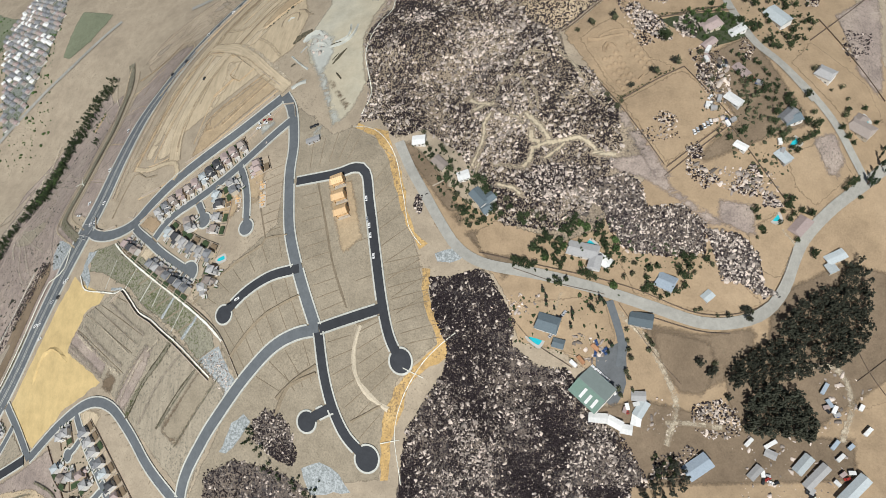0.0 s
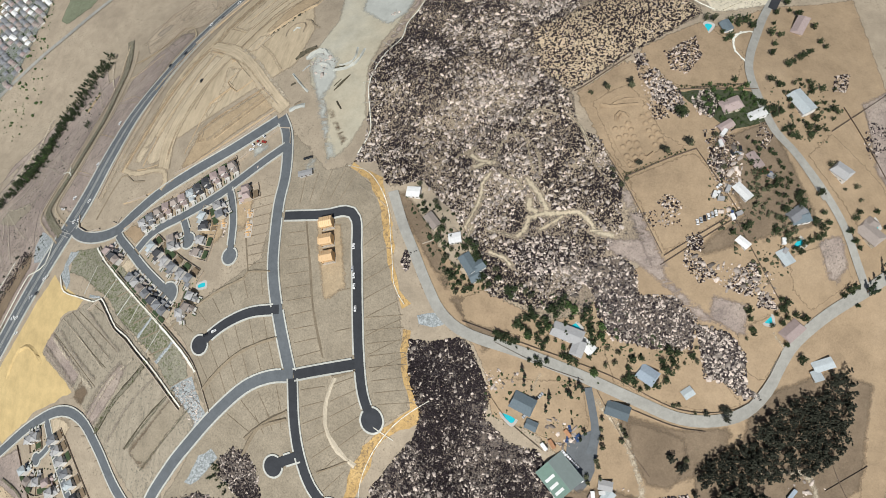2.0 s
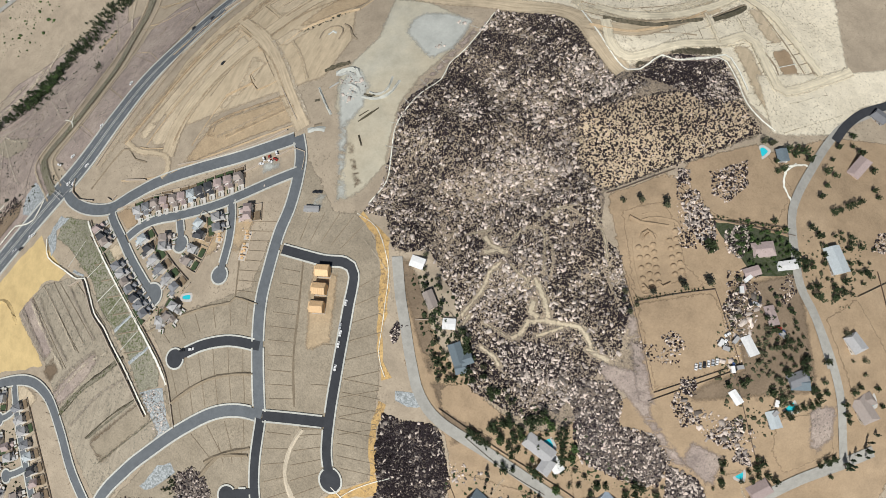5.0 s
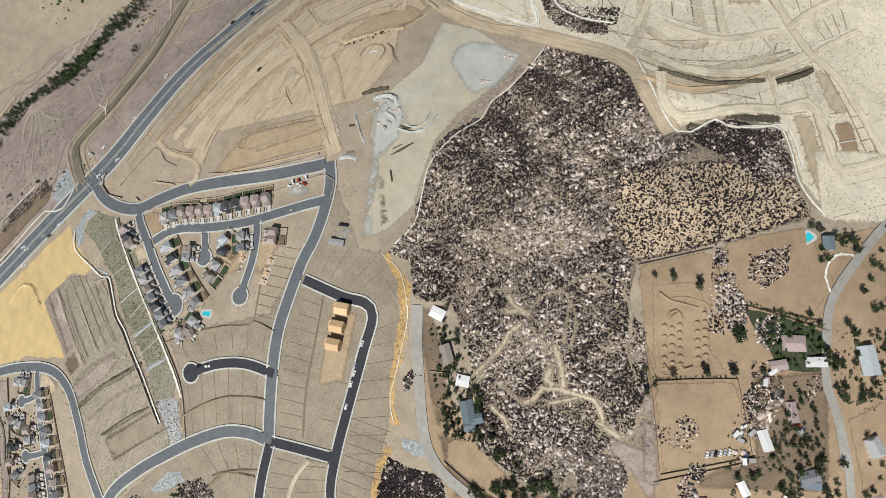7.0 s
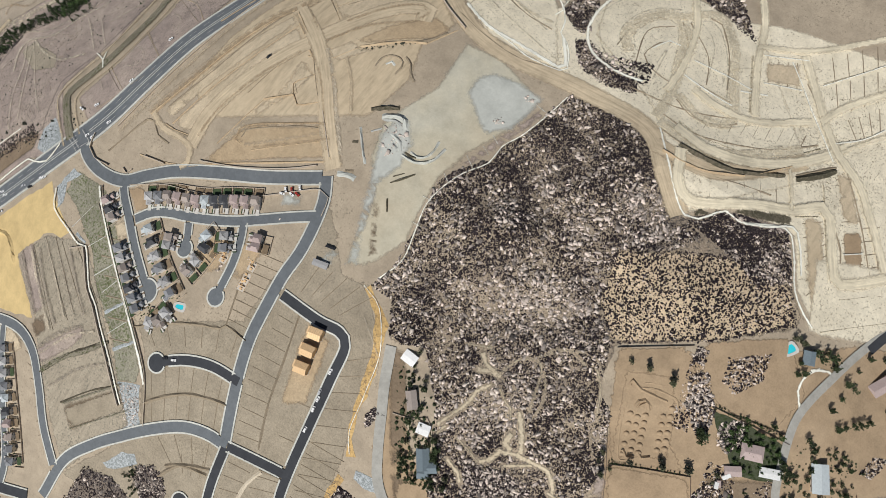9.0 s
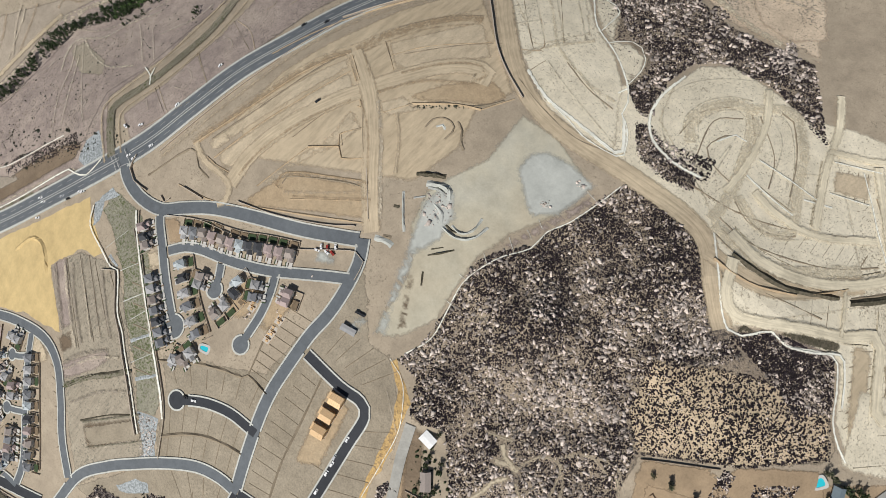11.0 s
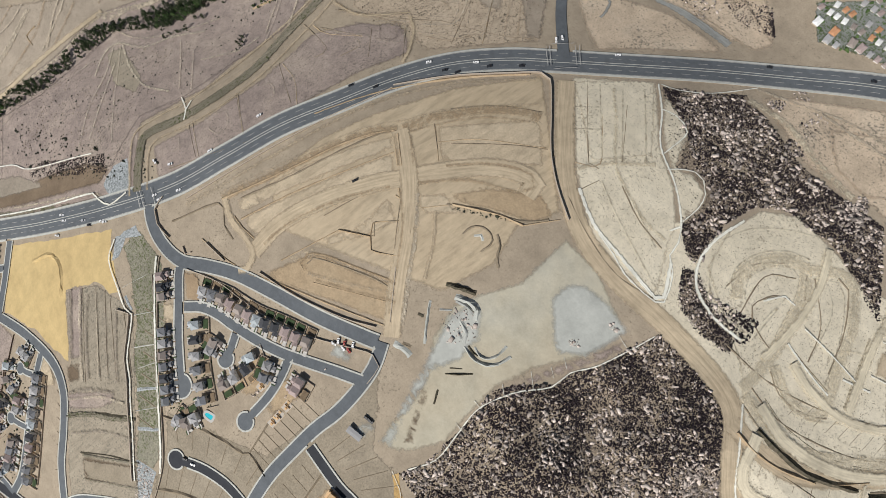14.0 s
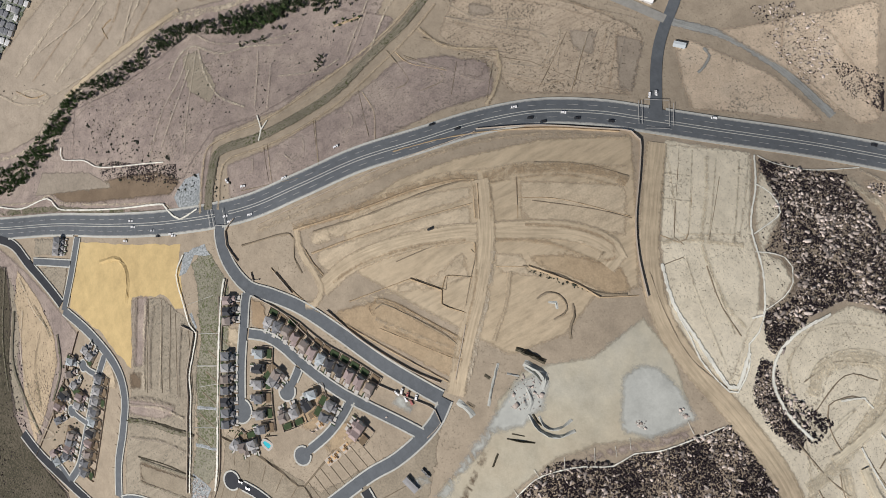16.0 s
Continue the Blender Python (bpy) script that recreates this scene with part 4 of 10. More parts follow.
track([(-122, 501.2), (-102.3, 500.3), (-84.5, 501.1)], 2.0, 'path_white')
track([(-150.7, 505.3), (-145, 518.6), (-137.1, 520)], 2.0, 'path_white')
track([(-141.5, 496.7), (-143.7, 517.1)], 2.0, 'loam_bank')
track([(-106.2, 504.2), (-119.6, 535.8), (-135.3, 546)], 2.0, 'loam_bank')
track([(-195.5, 508.4), (-190.8, 527.9), (-176.4, 548.4), (-154.9, 566.2), (-135.3, 575)], 2.0, 'loam_bank')
track([(-190.2, 497), (-175, 482), (-152.9, 480.4), (-139, 485.6)], 2.2, 'loam_bank')
track([(-136.4, 483.6), (-141.9, 510.7)], 2.2, 'loam_bank')
track([(-115, 459.3), (-87.9, 460), (-67.3, 467.6), (-49.2, 483.3), (-32.3, 505)], 11.0, 'loam_road')
track([(-109.8, 460.6), (-87, 463.2), (-64.8, 474), (-42.4, 499)], 2.2, 'loam_bank')
track([(-104.6, 453.9), (-80.1, 457.4), (-56, 471.1), (-36.2, 493.6)], 2.2, 'loam_bank')
track([(-86.2, 514.9), (-70.4, 524)], 2.0, 'path_white')
track([(-99.8, 525.6), (-86.6, 539.7)], 2.5, 'loam_road')
area([(-246.8, 619.6), (-194.3, 670.3), (-132.9, 600.3), (-154.2, 604.5), (-172.8, 595.1), (-205.1, 587.4), (-239, 595.3), (-260.2, 599.9)], 'rust_soil', name='graded_field')
track([(-263.7, 603), (-236.2, 619.7), (-209.6, 635), (-179.2, 644.6)], 4.0, 'pale_track')

# drainage channel and tracks beyond the highway
track([(-468.8, 185.4), (-497.5, 200.6), (-507.6, 211.7), (-500, 243), (-497.6, 277.9), (-500.7, 312.9), (-514, 346.8), (-525, 381), (-537.1, 406.6), (-549.6, 428.5)], 10.0, 'channel_soil')
track([(-469.9, 177.5), (-498.2, 190.8), (-516, 201.6), (-516.7, 221.3), (-511.2, 256.5), (-513, 292.3), (-520, 334.5), (-529, 372.7), (-538.7, 397.1), (-546.8, 422)], 4.5, 'dirt_track')
track([(-463.9, 193.7), (-488.5, 205.6), (-496.9, 216.5), (-489.1, 249.9), (-487.2, 284.2), (-491.8, 319.4), (-502.5, 351.9), (-515, 386.2), (-527.4, 412.3)], 4.0, 'dirt_track')
track([(-518.6, 249.6), (-504.8, 249.3), (-496.5, 244.5)], 2.0, 'path_white')
track([(-509.3, 256.1), (-503.5, 248)], 2.0, 'path_white')
track([(-618.8, 209.1), (-596.8, 193), (-580.3, 172.9), (-565.5, 160.6), (-542.9, 146.1)], 3.0, 'trail')
track([(-614.9, 215.5), (-583.9, 201.7), (-559.1, 191.7), (-526.9, 180.4)], 2.5, 'trail')
track([(-615.8, 217.9), (-587.6, 216.4), (-557.6, 223), (-532.7, 241.6)], 4.0, 'trail')
track([(-579.6, 266.8), (-549.9, 257.7), (-526.5, 249.6)], 2.5, 'trail')
track([(-603.4, 183.6), (-619.2, 200), (-619.4, 215), (-597.5, 234.7), (-588.1, 260.6), (-570.2, 288.5)], 4.0, 'trail')
track([(-572, 376.3), (-552.9, 357.2), (-536.6, 341.3), (-526.1, 332.5)], 3.0, 'pale_track')
track([(-543.1, 275.7), (-527.2, 307.1), (-526.8, 326.8)], 3.0, 'trail')
area([(-596.3, 23), (-567.7, 60.3), (-549.7, 108.1), (-528, 151.3), (-504.1, 172.9), (-498.1, 155.9), (-543, 68.8), (-562.2, 36.4), (-580.9, 23.3)], 'brown_soil', name='scrub_plain')
area([(-604.6, 26.1), (-573.5, 77.1), (-535.6, 107.5), (-559.5, 64.5), (-587.2, 6.3)], 'strip_soil', name='scrub_plain')
area([(-619.2, 200), (-615, 216.5), (-566.7, 224.8), (-553.6, 213.8), (-580.9, 196.2)], 'grey_loam', name='scrub_plain')
area([(-571.2, 21.5), (-519.5, 102.5), (-488.2, 152), (-480, 154.4), (-560, 24.8), (-590.7, -36.1), (-597.7, -32.2)], 'channel_soil', name='roadside_verge')
area([(-723.8, 38.1), (-744.6, 106.3), (-636.8, 294.8), (-643.4, 255.4), (-655.6, 218.9), (-656.2, 195.3), (-648.1, 160.6), (-648.1, 107.8), (-646.1, 64.5), (-634, 36.9), (-637.5, 3.2), (-647.9, -26.7), (-687.7, -4.3)], 'graded', name='graded_field')
track([(-696.6, 43.4), (-712.8, 88.3), (-728.8, 131.6)], 6.0, 'pale_track')
track([(-682.7, 57), (-699.4, 100.8), (-719.9, 146.1)], 4.0, 'fill_dark')
track([(-670.9, 77.9), (-687.5, 121.2), (-706.8, 158.2)], 7.0, 'pale_track')
track([(-664.6, 108.9), (-682.1, 151.4), (-703.2, 175.5)], 5.0, 'fill_dark')
track([(-681.1, 27.7), (-676.1, 52.9), (-660.4, 64.9), (-659.4, 50.7)], 6.0, 'pale_track')
track([(-663.4, 148.6), (-684.1, 180.4), (-694.8, 192.4)], 4.0, 'pale_track')
track([(-661.4, 163.1), (-679.2, 190.3), (-689, 204.3)], 5.0, 'fill_dark')
track([(-651.1, 81.2), (-655.9, 124.8), (-659.2, 178.1), (-660.6, 214.9)], 8.0, 'dirt_track')
track([(-661, 209.3), (-649.1, 219.3), (-646.3, 235.8), (-638.5, 253.6), (-632.8, 281), (-633.1, 299.1)], 8.0, 'pale_track')
track([(-669.1, 216), (-672.3, 226.7), (-656, 237.3), (-656.6, 249.7)], 5.0, 'fill_dark')

# striped field of lots beyond the highway
area([(-503.5, 400.6), (-524.9, 425.9), (-509.5, 468), (-480.2, 500.5), (-439, 529.3), (-422.8, 536.1), (-383.2, 500.8), (-407.4, 460), (-428.9, 425.5), (-457.5, 426.1), (-484.5, 406.4)], 'field_brown', name='graded_field')
area([(-487.9, 313.5), (-500.2, 365.6), (-484.5, 401.5), (-457.5, 426.1), (-432.8, 418.2), (-441.2, 377.2), (-443, 337.7), (-446.7, 297.6), (-452.5, 251.5), (-463.8, 203.1), (-495.1, 211.8), (-486.8, 254.2)], 'purple_scrub', name='scrub_plain')
area([(-517.7, 432.3), (-504.3, 450.2), (-492.6, 449.1), (-501.2, 429)], 'graded', name='graded_lot')
area([(-457.8, 487.9), (-441.8, 507.6), (-425, 493.2), (-437.7, 481.4)], 'graded', name='graded_lot')
area([(-436, 515.8), (-418.5, 533.7), (-385.3, 501.9), (-391.4, 491.9)], 'graded', name='graded_lot')
area([(-475.2, 411.4), (-462.1, 428.3), (-449.2, 414.9), (-459.8, 401.6)], 'purple_scrub', name='graded_lot')
track([(-507.6, 368.6), (-495.4, 373.2), (-472, 395.7)], 2.0, 'pale_track')
track([(-481.7, 369.6), (-486.8, 381.2)], 2.0, 'pale_track')
track([(-488.8, 332.3), (-468.3, 334), (-446.6, 326.4)], 2.0, 'pale_track')
track([(-486.6, 291), (-451.7, 281.4)], 2.0, 'pale_track')
track([(-489.7, 249.9), (-458.9, 243)], 2.0, 'pale_track')
track([(-515.6, 391.6), (-489.2, 403.6), (-467.4, 435.5)], 5.0, 'dirt_track')
track([(-511.9, 414.8), (-483.2, 443.9), (-464.2, 467.7), (-450.8, 470), (-439.5, 459.1)], 3.0, 'pale_track')
track([(-505.9, 416.6), (-479.1, 441.7), (-461.8, 461.3), (-449.5, 462.2)], 3.0, 'fill_dark')
track([(-465.1, 434.4), (-449.9, 429.2), (-434.5, 414.9), (-430.1, 408)], 6.0, 'dirt_track')
track([(-444.2, 499.2), (-430.4, 484.5), (-409.9, 465.6)], 3.0, 'pale_track')
track([(-436.1, 520.3), (-417.3, 504.7), (-394.3, 486.7)], 3.0, 'fill_dark')
track([(-440.9, 513.6), (-418.5, 493.8), (-401.9, 479.7)], 3.0, 'fill_dark')
track([(-451.4, 437.3), (-437.1, 457.4), (-447.5, 475.4), (-460.3, 484.5)], 3.0, 'pale_track')
track([(-513.7, 445), (-482.7, 482.4), (-443.7, 517.9)], 3.0, 'fill_dark')
track([(-522.5, 439.8), (-491.6, 482.5), (-450.4, 521.5)], 4.0, 'fill_dark')
track([(-476.1, 409.5), (-461.6, 428.3), (-448.2, 415.8), (-462.5, 401.7)], 2.0, 'pale_track')
track([(-442.2, 432.4), (-425.9, 446.7), (-418.4, 466.1)], 3.0, 'fill_dark')
track([(-483.5, 268.2), (-480.4, 277), (-467.4, 274.5), (-465.4, 263.9), (-474.3, 259.6)], 2.0, 'pale_track')
track([(-480.4, 310.3), (-479, 317.1), (-467.5, 316.2), (-461.5, 305.8)], 2.0, 'pale_track')
track([(-487.3, 228.3), (-484.8, 235.5), (-475.9, 231.8), (-477.4, 225.6)], 2.0, 'pale_track')

# country plots
area([(-47.3, 325.6), (-15.7, 354.1), (8.3, 335.4), (-3.4, 314.5), (12.7, 301), (29.4, 292.9), (-8, 267.8), (-26.6, 289.1)], 'orange_sand', name='sandy_plot')
area([(-8, 267.8), (32.7, 292.8), (61.3, 257.6), (20.7, 222.2)], 'orange_sand', name='sandy_plot')
area([(-36.3, 318), (-13, 333.8), (3, 317.6), (17.1, 292.7), (-9.5, 270.4)], 'orange_sand', name='dirt_jump_track')
area([(-11.3, 361), (29.6, 399.1), (59.3, 375.6), (55.5, 346.5), (22.8, 335.4), (2.2, 340.2)], 'orange_sand', name='sandy_plot')
area([(-98.7, 175.3), (-84.2, 183.4), (-62.4, 177.1), (-41.4, 171.5), (-37.7, 161.8), (-50.8, 157), (-79, 158.7), (-93.7, 161.2)], 'orange_sand', name='sandy_plot')
area([(-5.7, 171.1), (22.9, 176.1), (49.7, 168.7), (74.1, 153.2), (79.4, 148), (61, 138.8), (30.5, 137.4), (0.2, 142.8), (-8.8, 161.1)], 'orange_sand', name='sandy_plot')
area([(0.4, 129.9), (40.8, 127.4), (77.7, 137.8), (68.4, 107.7), (41.9, 91.1), (21.2, 100.9), (7.7, 115.1)], 'brown_soil', name='sandy_plot')
area([(73.1, 195.1), (96.6, 209.7), (100.8, 190.6), (87.7, 162.1), (75.2, 166.3), (66.1, 187.5)], 'orange_sand', name='sandy_plot')
area([(93.1, 240.1), (121.9, 257.9), (136.4, 236.1), (110.7, 209.3), (96.7, 220)], 'orange_sand', name='sandy_plot')
area([(98.9, 305.5), (115.4, 328.1), (150.9, 301.4), (160.1, 275.5), (133.7, 268.3), (112.5, 291.3)], 'orange_sand', name='sandy_plot')
area([(125.8, 129.4), (156.4, 154.1), (154, 101.3), (132.1, 91.9)], 'orange_sand', name='sandy_plot')
area([(-77.5, 131.3), (-16.4, 140.9), (-9.1, 115.8), (-15.2, 99.1), (-35.2, 102.6), (-69.4, 108.4)], 'orange_sand', name='sandy_plot')
area([(-21.8, 104.3), (-4, 116.5), (-3.4, 90.9), (-11.1, 77), (-21, 82.1)], 'worn_asphalt_area', name='yard')
area([(-33.9, 74), (5.1, 85.7), (31.9, 83.3), (65.7, 75.8), (131.5, 78.9), (129.8, 51.1), (0.3, 31.9), (-13.6, 64)], 'brown_soil', name='sandy_plot')
area([(-343.6, 498.8), (-309.9, 548.3), (-264, 507.3), (-284.7, 470.3)], 'pale_loam', name='graded_field')
area([(-403.6, 579.3), (-362.5, 696.1), (-282, 640.2), (-304.8, 616.5), (-345.3, 607.7)], 'rust_soil', name='scrub_plain')
area([(7.4, 127.5), (47.7, 123.8), (51.5, 105.2), (42, 87.9), (25, 88.9), (14.5, 103.3)], 'brown_soil', name='sandy_plot')
area([(-22.1, 226.6), (12.5, 232.5), (25.6, 210.6), (42.8, 199.7), (62.8, 190), (46.1, 187.3), (26.1, 200.6), (5.5, 213), (-11.3, 216.9)], 'purple_scrub', name='scrub_plain')
area([(49.4, 207.6), (73, 206.5), (76.6, 182.6), (59.7, 187.7), (49.2, 190.9)], 'purple_scrub', name='scrub_plain')
area([(107.5, 254.3), (125.9, 262.8), (132.4, 242.3), (121.5, 225.4), (114.6, 237.8)], 'purple_scrub', name='sandy_plot')
area([(134.2, 357.6), (172.4, 393.5), (160.6, 287.2), (143.9, 308.1)], 'purple_scrub', name='scrub_plain')
area([(80.9, 154.6), (125.3, 181.9), (156.8, 181.2), (154.5, 114.3), (99, 71), (55.3, 80.3), (51.4, 108.4), (78.4, 128.5)], 'brown_soil', name='sandy_plot')
area([(-15, 263.9), (-8, 267.8), (26.1, 215.6), (14.7, 209.3)], 'purple_scrub', name='scrub_plain')
area([(37.3, 298.2), (75.9, 326.8), (112.5, 261.9), (27.5, 216.5), (44, 239.3), (61.8, 256.3)], 'brown_soil', name='sandy_plot')

# edges of the view
area([(-960.5, 480), (-812, 466), (-768, 402), (-740, 345), (-765, 300), (-798.8, 261)], 'rust_soil', name='graded_field')
area([(-690, 510), (-694, 548), (-623, 525), (-640, 482), (-665, 455), (-681, 462)], 'turf', name='turf_field')
area([(-1009.8, 658.4), (-898.7, 613.3), (-851.7, 544), (-887.7, 518.5)], 'turf', name='turf_field')
lane([(-775, 280), (-740, 333), (-716, 372), (-685, 411), (-650, 448), (-604, 508)], 6.0, 'grey_asphalt')
track([(-617.5, 265.5), (-624.5, 298.3), (-625.9, 327.1)], 5.0, 'pale_track')
track([(-559.5, 401.4), (-543.5, 374.9), (-519.4, 351)], 4.0, 'pale_track')
track([(-519.8, 421.1), (-497.5, 435.4), (-478.7, 465.4)], 3.0, 'pale_track')
track([(-634.9, 216.9), (-609.6, 234.4), (-588.1, 269), (-570.8, 309.3)], 3.0, 'pale_track')
track([(-557.6, 273.2), (-519.9, 259.4)], 2.5, 'trail')
track([(-600.9, 204.8), (-545, 160.8)], 3.0, 'trail')

area([(-404, 547), (-376, 534), (-353.5, 528), (-336.7, 554), (-297, 608), (-322.5, 606), (-350, 599), (-380, 580), (-407, 560)], 'rust_soil', name='graded_field')
area([(-386.9, 628.8), (-382.4, 644.9), (-354.9, 654.8), (-324.9, 652.2), (-281, 640.8), (-290, 622), (-330, 614), (-362, 610)], 'rust_soil', name='scrub_plain')
track([(-392.5, 566), (-384.7, 565.6), (-378.9, 556.7), (-376.9, 550.5)], 4.0, 'gravel_grey')
track([(-611.6, 56.3), (-600.8, 52.8), (-585.7, 75.1), (-568, 91.4), (-540.1, 141.3), (-530.2, 158.5)], 2.0, 'path_white', lift=0.2)
track([(-626.1, 59.6), (-626.9, 78.1), (-631.2, 105.1), (-628.5, 128.1), (-620.1, 164.3), (-619.6, 188.8)], 2.2, 'pale_track', lift=0.2)
track([(-599, -31), (-584.5, -9), (-577.5, 21.7), (-561.7, 30.2), (-547.4, 52.4), (-521, 98.7), (-496.2, 147.4), (-487.4, 150.6), (-475.8, 158.8), (-474.7, 176.6)], 2.4, 'path_white', lift=0.2)
track([(-475.3, 179.9), (-512.7, 197.2), (-518.1, 206.2), (-516.3, 219.5), (-510.4, 244.5), (-507.6, 279.5), (-506.1, 303.9), (-507.2, 329), (-515.2, 361.7), (-521.1, 384.2)], 2.6, 'loam_road', lift=0.2)

# scrub beside the southern tract
area([(-569.2, -89.9), (-545.8, -47.2), (-504.1, -60), (-463.1, -82.5), (-416.9, -92), (-394.4, -119.6), (-412.2, -163.9)], 'burnt_scrub', name='scrub_plain')
area([(-539, -39.1), (-497.7, -24.6), (-460.3, -17.7), (-435.5, -22.8), (-403, -56.1), (-381.9, -86), (-423.7, -80.1), (-471.8, -62.7), (-512.7, -54.2)], 'flank_soil', name='scrub_plain')
area([(-552.5, -8), (-531.3, 31.4), (-517.3, 22.6), (-538.2, -16.3)], 'grey_loam', name='graded_lot')
area([(-527.2, -17.6), (-507.7, 22.5), (-484.1, 5.4)], 'grey_loam', name='graded_lot')
track([(-528.4, -39.7), (-491.7, -34.8), (-461.1, -20.1)], 3.0, 'trail')
track([(-496.6, -33.1), (-472.8, -25.8), (-460.6, -23.6)], 2.5, 'channel_soil')
track([(-503, -58.1), (-461.5, -77.5), (-422.2, -76.9), (-388.1, -73.8)], 4.0, 'channel_soil')
track([(-498.4, -48), (-462.2, -65.8), (-419.5, -69.3), (-392.2, -56.9)], 3.0, 'trail')
track([(-469.5, -35.5), (-445.2, -53.1), (-410.2, -60.8)], 2.0, 'channel_soil')
track([(-544.9, -50.9), (-490, -78.8), (-439.5, -93)], 3.0, 'channel_soil')
track([(-416.9, -92), (-382.4, -58.5), (-386.3, -83.7)], 3.0, 'trail')
track([(-458.4, -14.1), (-429.5, -21.4), (-408.4, -43.9)], 4.0, 'channel_soil')

# stripes of the graded rows
track([(-440.6, 91.7), (-411.9, 78.3), (-391.5, 68)], 7.0, 'strip_soil')
track([(-433.9, 101.7), (-407.9, 87.9), (-371.6, 69.9)], 5.0, 'pale_track')
track([(-426.5, 106.9), (-405.5, 93.6), (-369.4, 75.8)], 6.0, 'strip_soil')
track([(-422.9, 114.8), (-392.7, 100.3), (-365.5, 85.9)], 3.0, 'pale_track')
track([(-409.5, 118.5), (-381.5, 104.5), (-357.9, 92.4)], 3.0, 'strip_soil')
track([(-401.2, 125.9), (-377.8, 112.8), (-352.2, 99.5)], 5.0, 'strip_soil')
track([(-372.1, 51.1), (-363.6, 71.7), (-347.2, 92.6)], 6.0, 'strip_soil')
track([(-367.9, 48.7), (-352.3, 79.6), (-336.4, 96.7)], 4.0, 'pale_track')
track([(-357.9, 41.2), (-346.2, 64), (-331.9, 81.9), (-323.6, 97.5)], 6.0, 'channel_soil')
track([(-345, 36), (-329.2, 67.1), (-310.2, 89.1)], 5.0, 'strip_soil')
track([(-326, 36), (-308.3, 61.8), (-293.9, 83.1)], 3.0, 'channel_soil')
track([(-311, 23.7), (-292, 51.3), (-277.2, 73.1)], 2.0, 'channel_soil')
area([(-324, 33.7), (-292.8, 80.4), (-279, 70.7), (-310, 24.2)], 'lot_soil', name='graded_lot')
area([(-381.6, 163.2), (-375.5, 174.4), (-360.5, 167), (-367.1, 155.4)], 'fill_pale', name='graded_lot')
area([(-391, 190.5), (-381.7, 200.3), (-370.6, 196.8), (-363, 190.6), (-371.2, 181.7), (-377, 184)], 'orange_sand', name='graded_lot')
area([(-416, 40.5), (-401, 45.8), (-382.9, 42), (-389, 28.2), (-405.6, 25.6)], 'fill_pale', name='graded_lot')
track([(-448.5, 150), (-437.5, 137.8), (-412.8, 134.6), (-396.5, 133.2), (-388.9, 136.3), (-373.7, 125.2), (-362.9, 116.8), (-348.4, 111.2), (-334.4, 103.1), (-314.4, 92.1), (-285, 72)], 2.0, 'path_white')
track([(-413.7, 176.6), (-400, 166.8), (-375.6, 153), (-347, 138), (-319.5, 123.9), (-292.6, 108.2), (-278.1, 97)], 2.6, 'path_white')

# roads of the graded estate
track([(-93, 451.2), (-82.1, 432.1), (-69.3, 426.9), (-55.3, 434.3), (-35.4, 449.7), (-13.4, 465.5), (-1.1, 479.6), (7.3, 477), (24.4, 454.1), (36.7, 446.5), (61, 472.5), (76, 489.6)], 10.0, 'estate_road')
track([(-104.6, 463.5), (-81.4, 462.2), (-56.9, 471), (-33.4, 489.9), (-15.6, 514.5), (-9.4, 527.2)], 10.0, 'estate_road')
track([(-66.7, 567.9), (-44.2, 546.1), (-16.5, 521.6), (10.3, 510.9), (30.1, 495.8), (56.5, 474.3)], 9.0, 'estate_road')
track([(-31.1, 486.7), (-22.6, 475), (-15.6, 463.2)], 5.0, 'estate_road')
track([(-32.5, 531.3), (-24.9, 552.5), (-7, 582.5)], 8.0, 'estate_road')
track([(-115.2, 592.8), (-101.1, 571.9), (-87.5, 539.2), (-69.2, 504.3)], 8.0, 'estate_road')
track([(-151.3, 562.1), (-135.6, 538), (-126.7, 507.5), (-124.2, 482.4)], 8.0, 'estate_road')
track([(-95.3, 554.3), (-64.6, 575.2), (-28.2, 616.8)], 7.0, 'estate_road')
track([(-10.7, 521.4), (-2.2, 537.7), (9.6, 556.6)], 5.0, 'estate_road')
track([(-111.3, 495.9), (-91.3, 494.2), (-65.8, 501.3), (-36.8, 527.3)], 8.0, 'estate_road')
track([(-122.8, 515.6), (-101.1, 518.8), (-80.7, 520.6)], 1.6, 'path_white')
track([(-88.8, 550.4), (-62.8, 566.4)], 1.4, 'path_white')
track([(-77.7, 530.7), (-54.5, 543)], 1.4, 'path_white')
track([(-70.9, 558), (-53.3, 544), (-40.3, 532.9), (-11.5, 511.8)], 1.6, 'path_white')
track([(-34.1, 435), (-21.8, 443.3), (-8.7, 454.9), (-0.2, 449.5), (12.4, 432.3)], 2.2, 'path_white')
track([(-45.5, 555.5), (-20.8, 596)], 1.4, 'path_white')
track([(-17, 524.1), (-3.6, 540.2), (4.1, 556)], 1.4, 'path_white')
track([(27.3, 463.5), (37.7, 473.7)], 1.4, 'path_white')
area([(-85.8, 546.8), (-65.4, 561.6), (-55.4, 544.4), (-77.7, 531.6)], 'fill_pale', name='graded_lot')
area([(18.4, 475.8), (29.3, 485.9), (46.1, 462.5), (33.9, 453.7)], 'orange_sand', name='graded_lot')
area([(-6.9, 507.2), (1.5, 515.3), (26.9, 488.4), (16.4, 478.6)], 'fill_pale', name='graded_lot')
area([(-7.8, 465.3), (2.8, 475.3), (29.6, 439.8), (37.9, 412.9), (18.8, 429.3)], 'fill_soil', name='graded_lot')
area([(37.9, 434.1), (76.5, 474.7), (87.8, 458.9), (44.1, 418.1)], 'fill_soil', name='graded_lot')
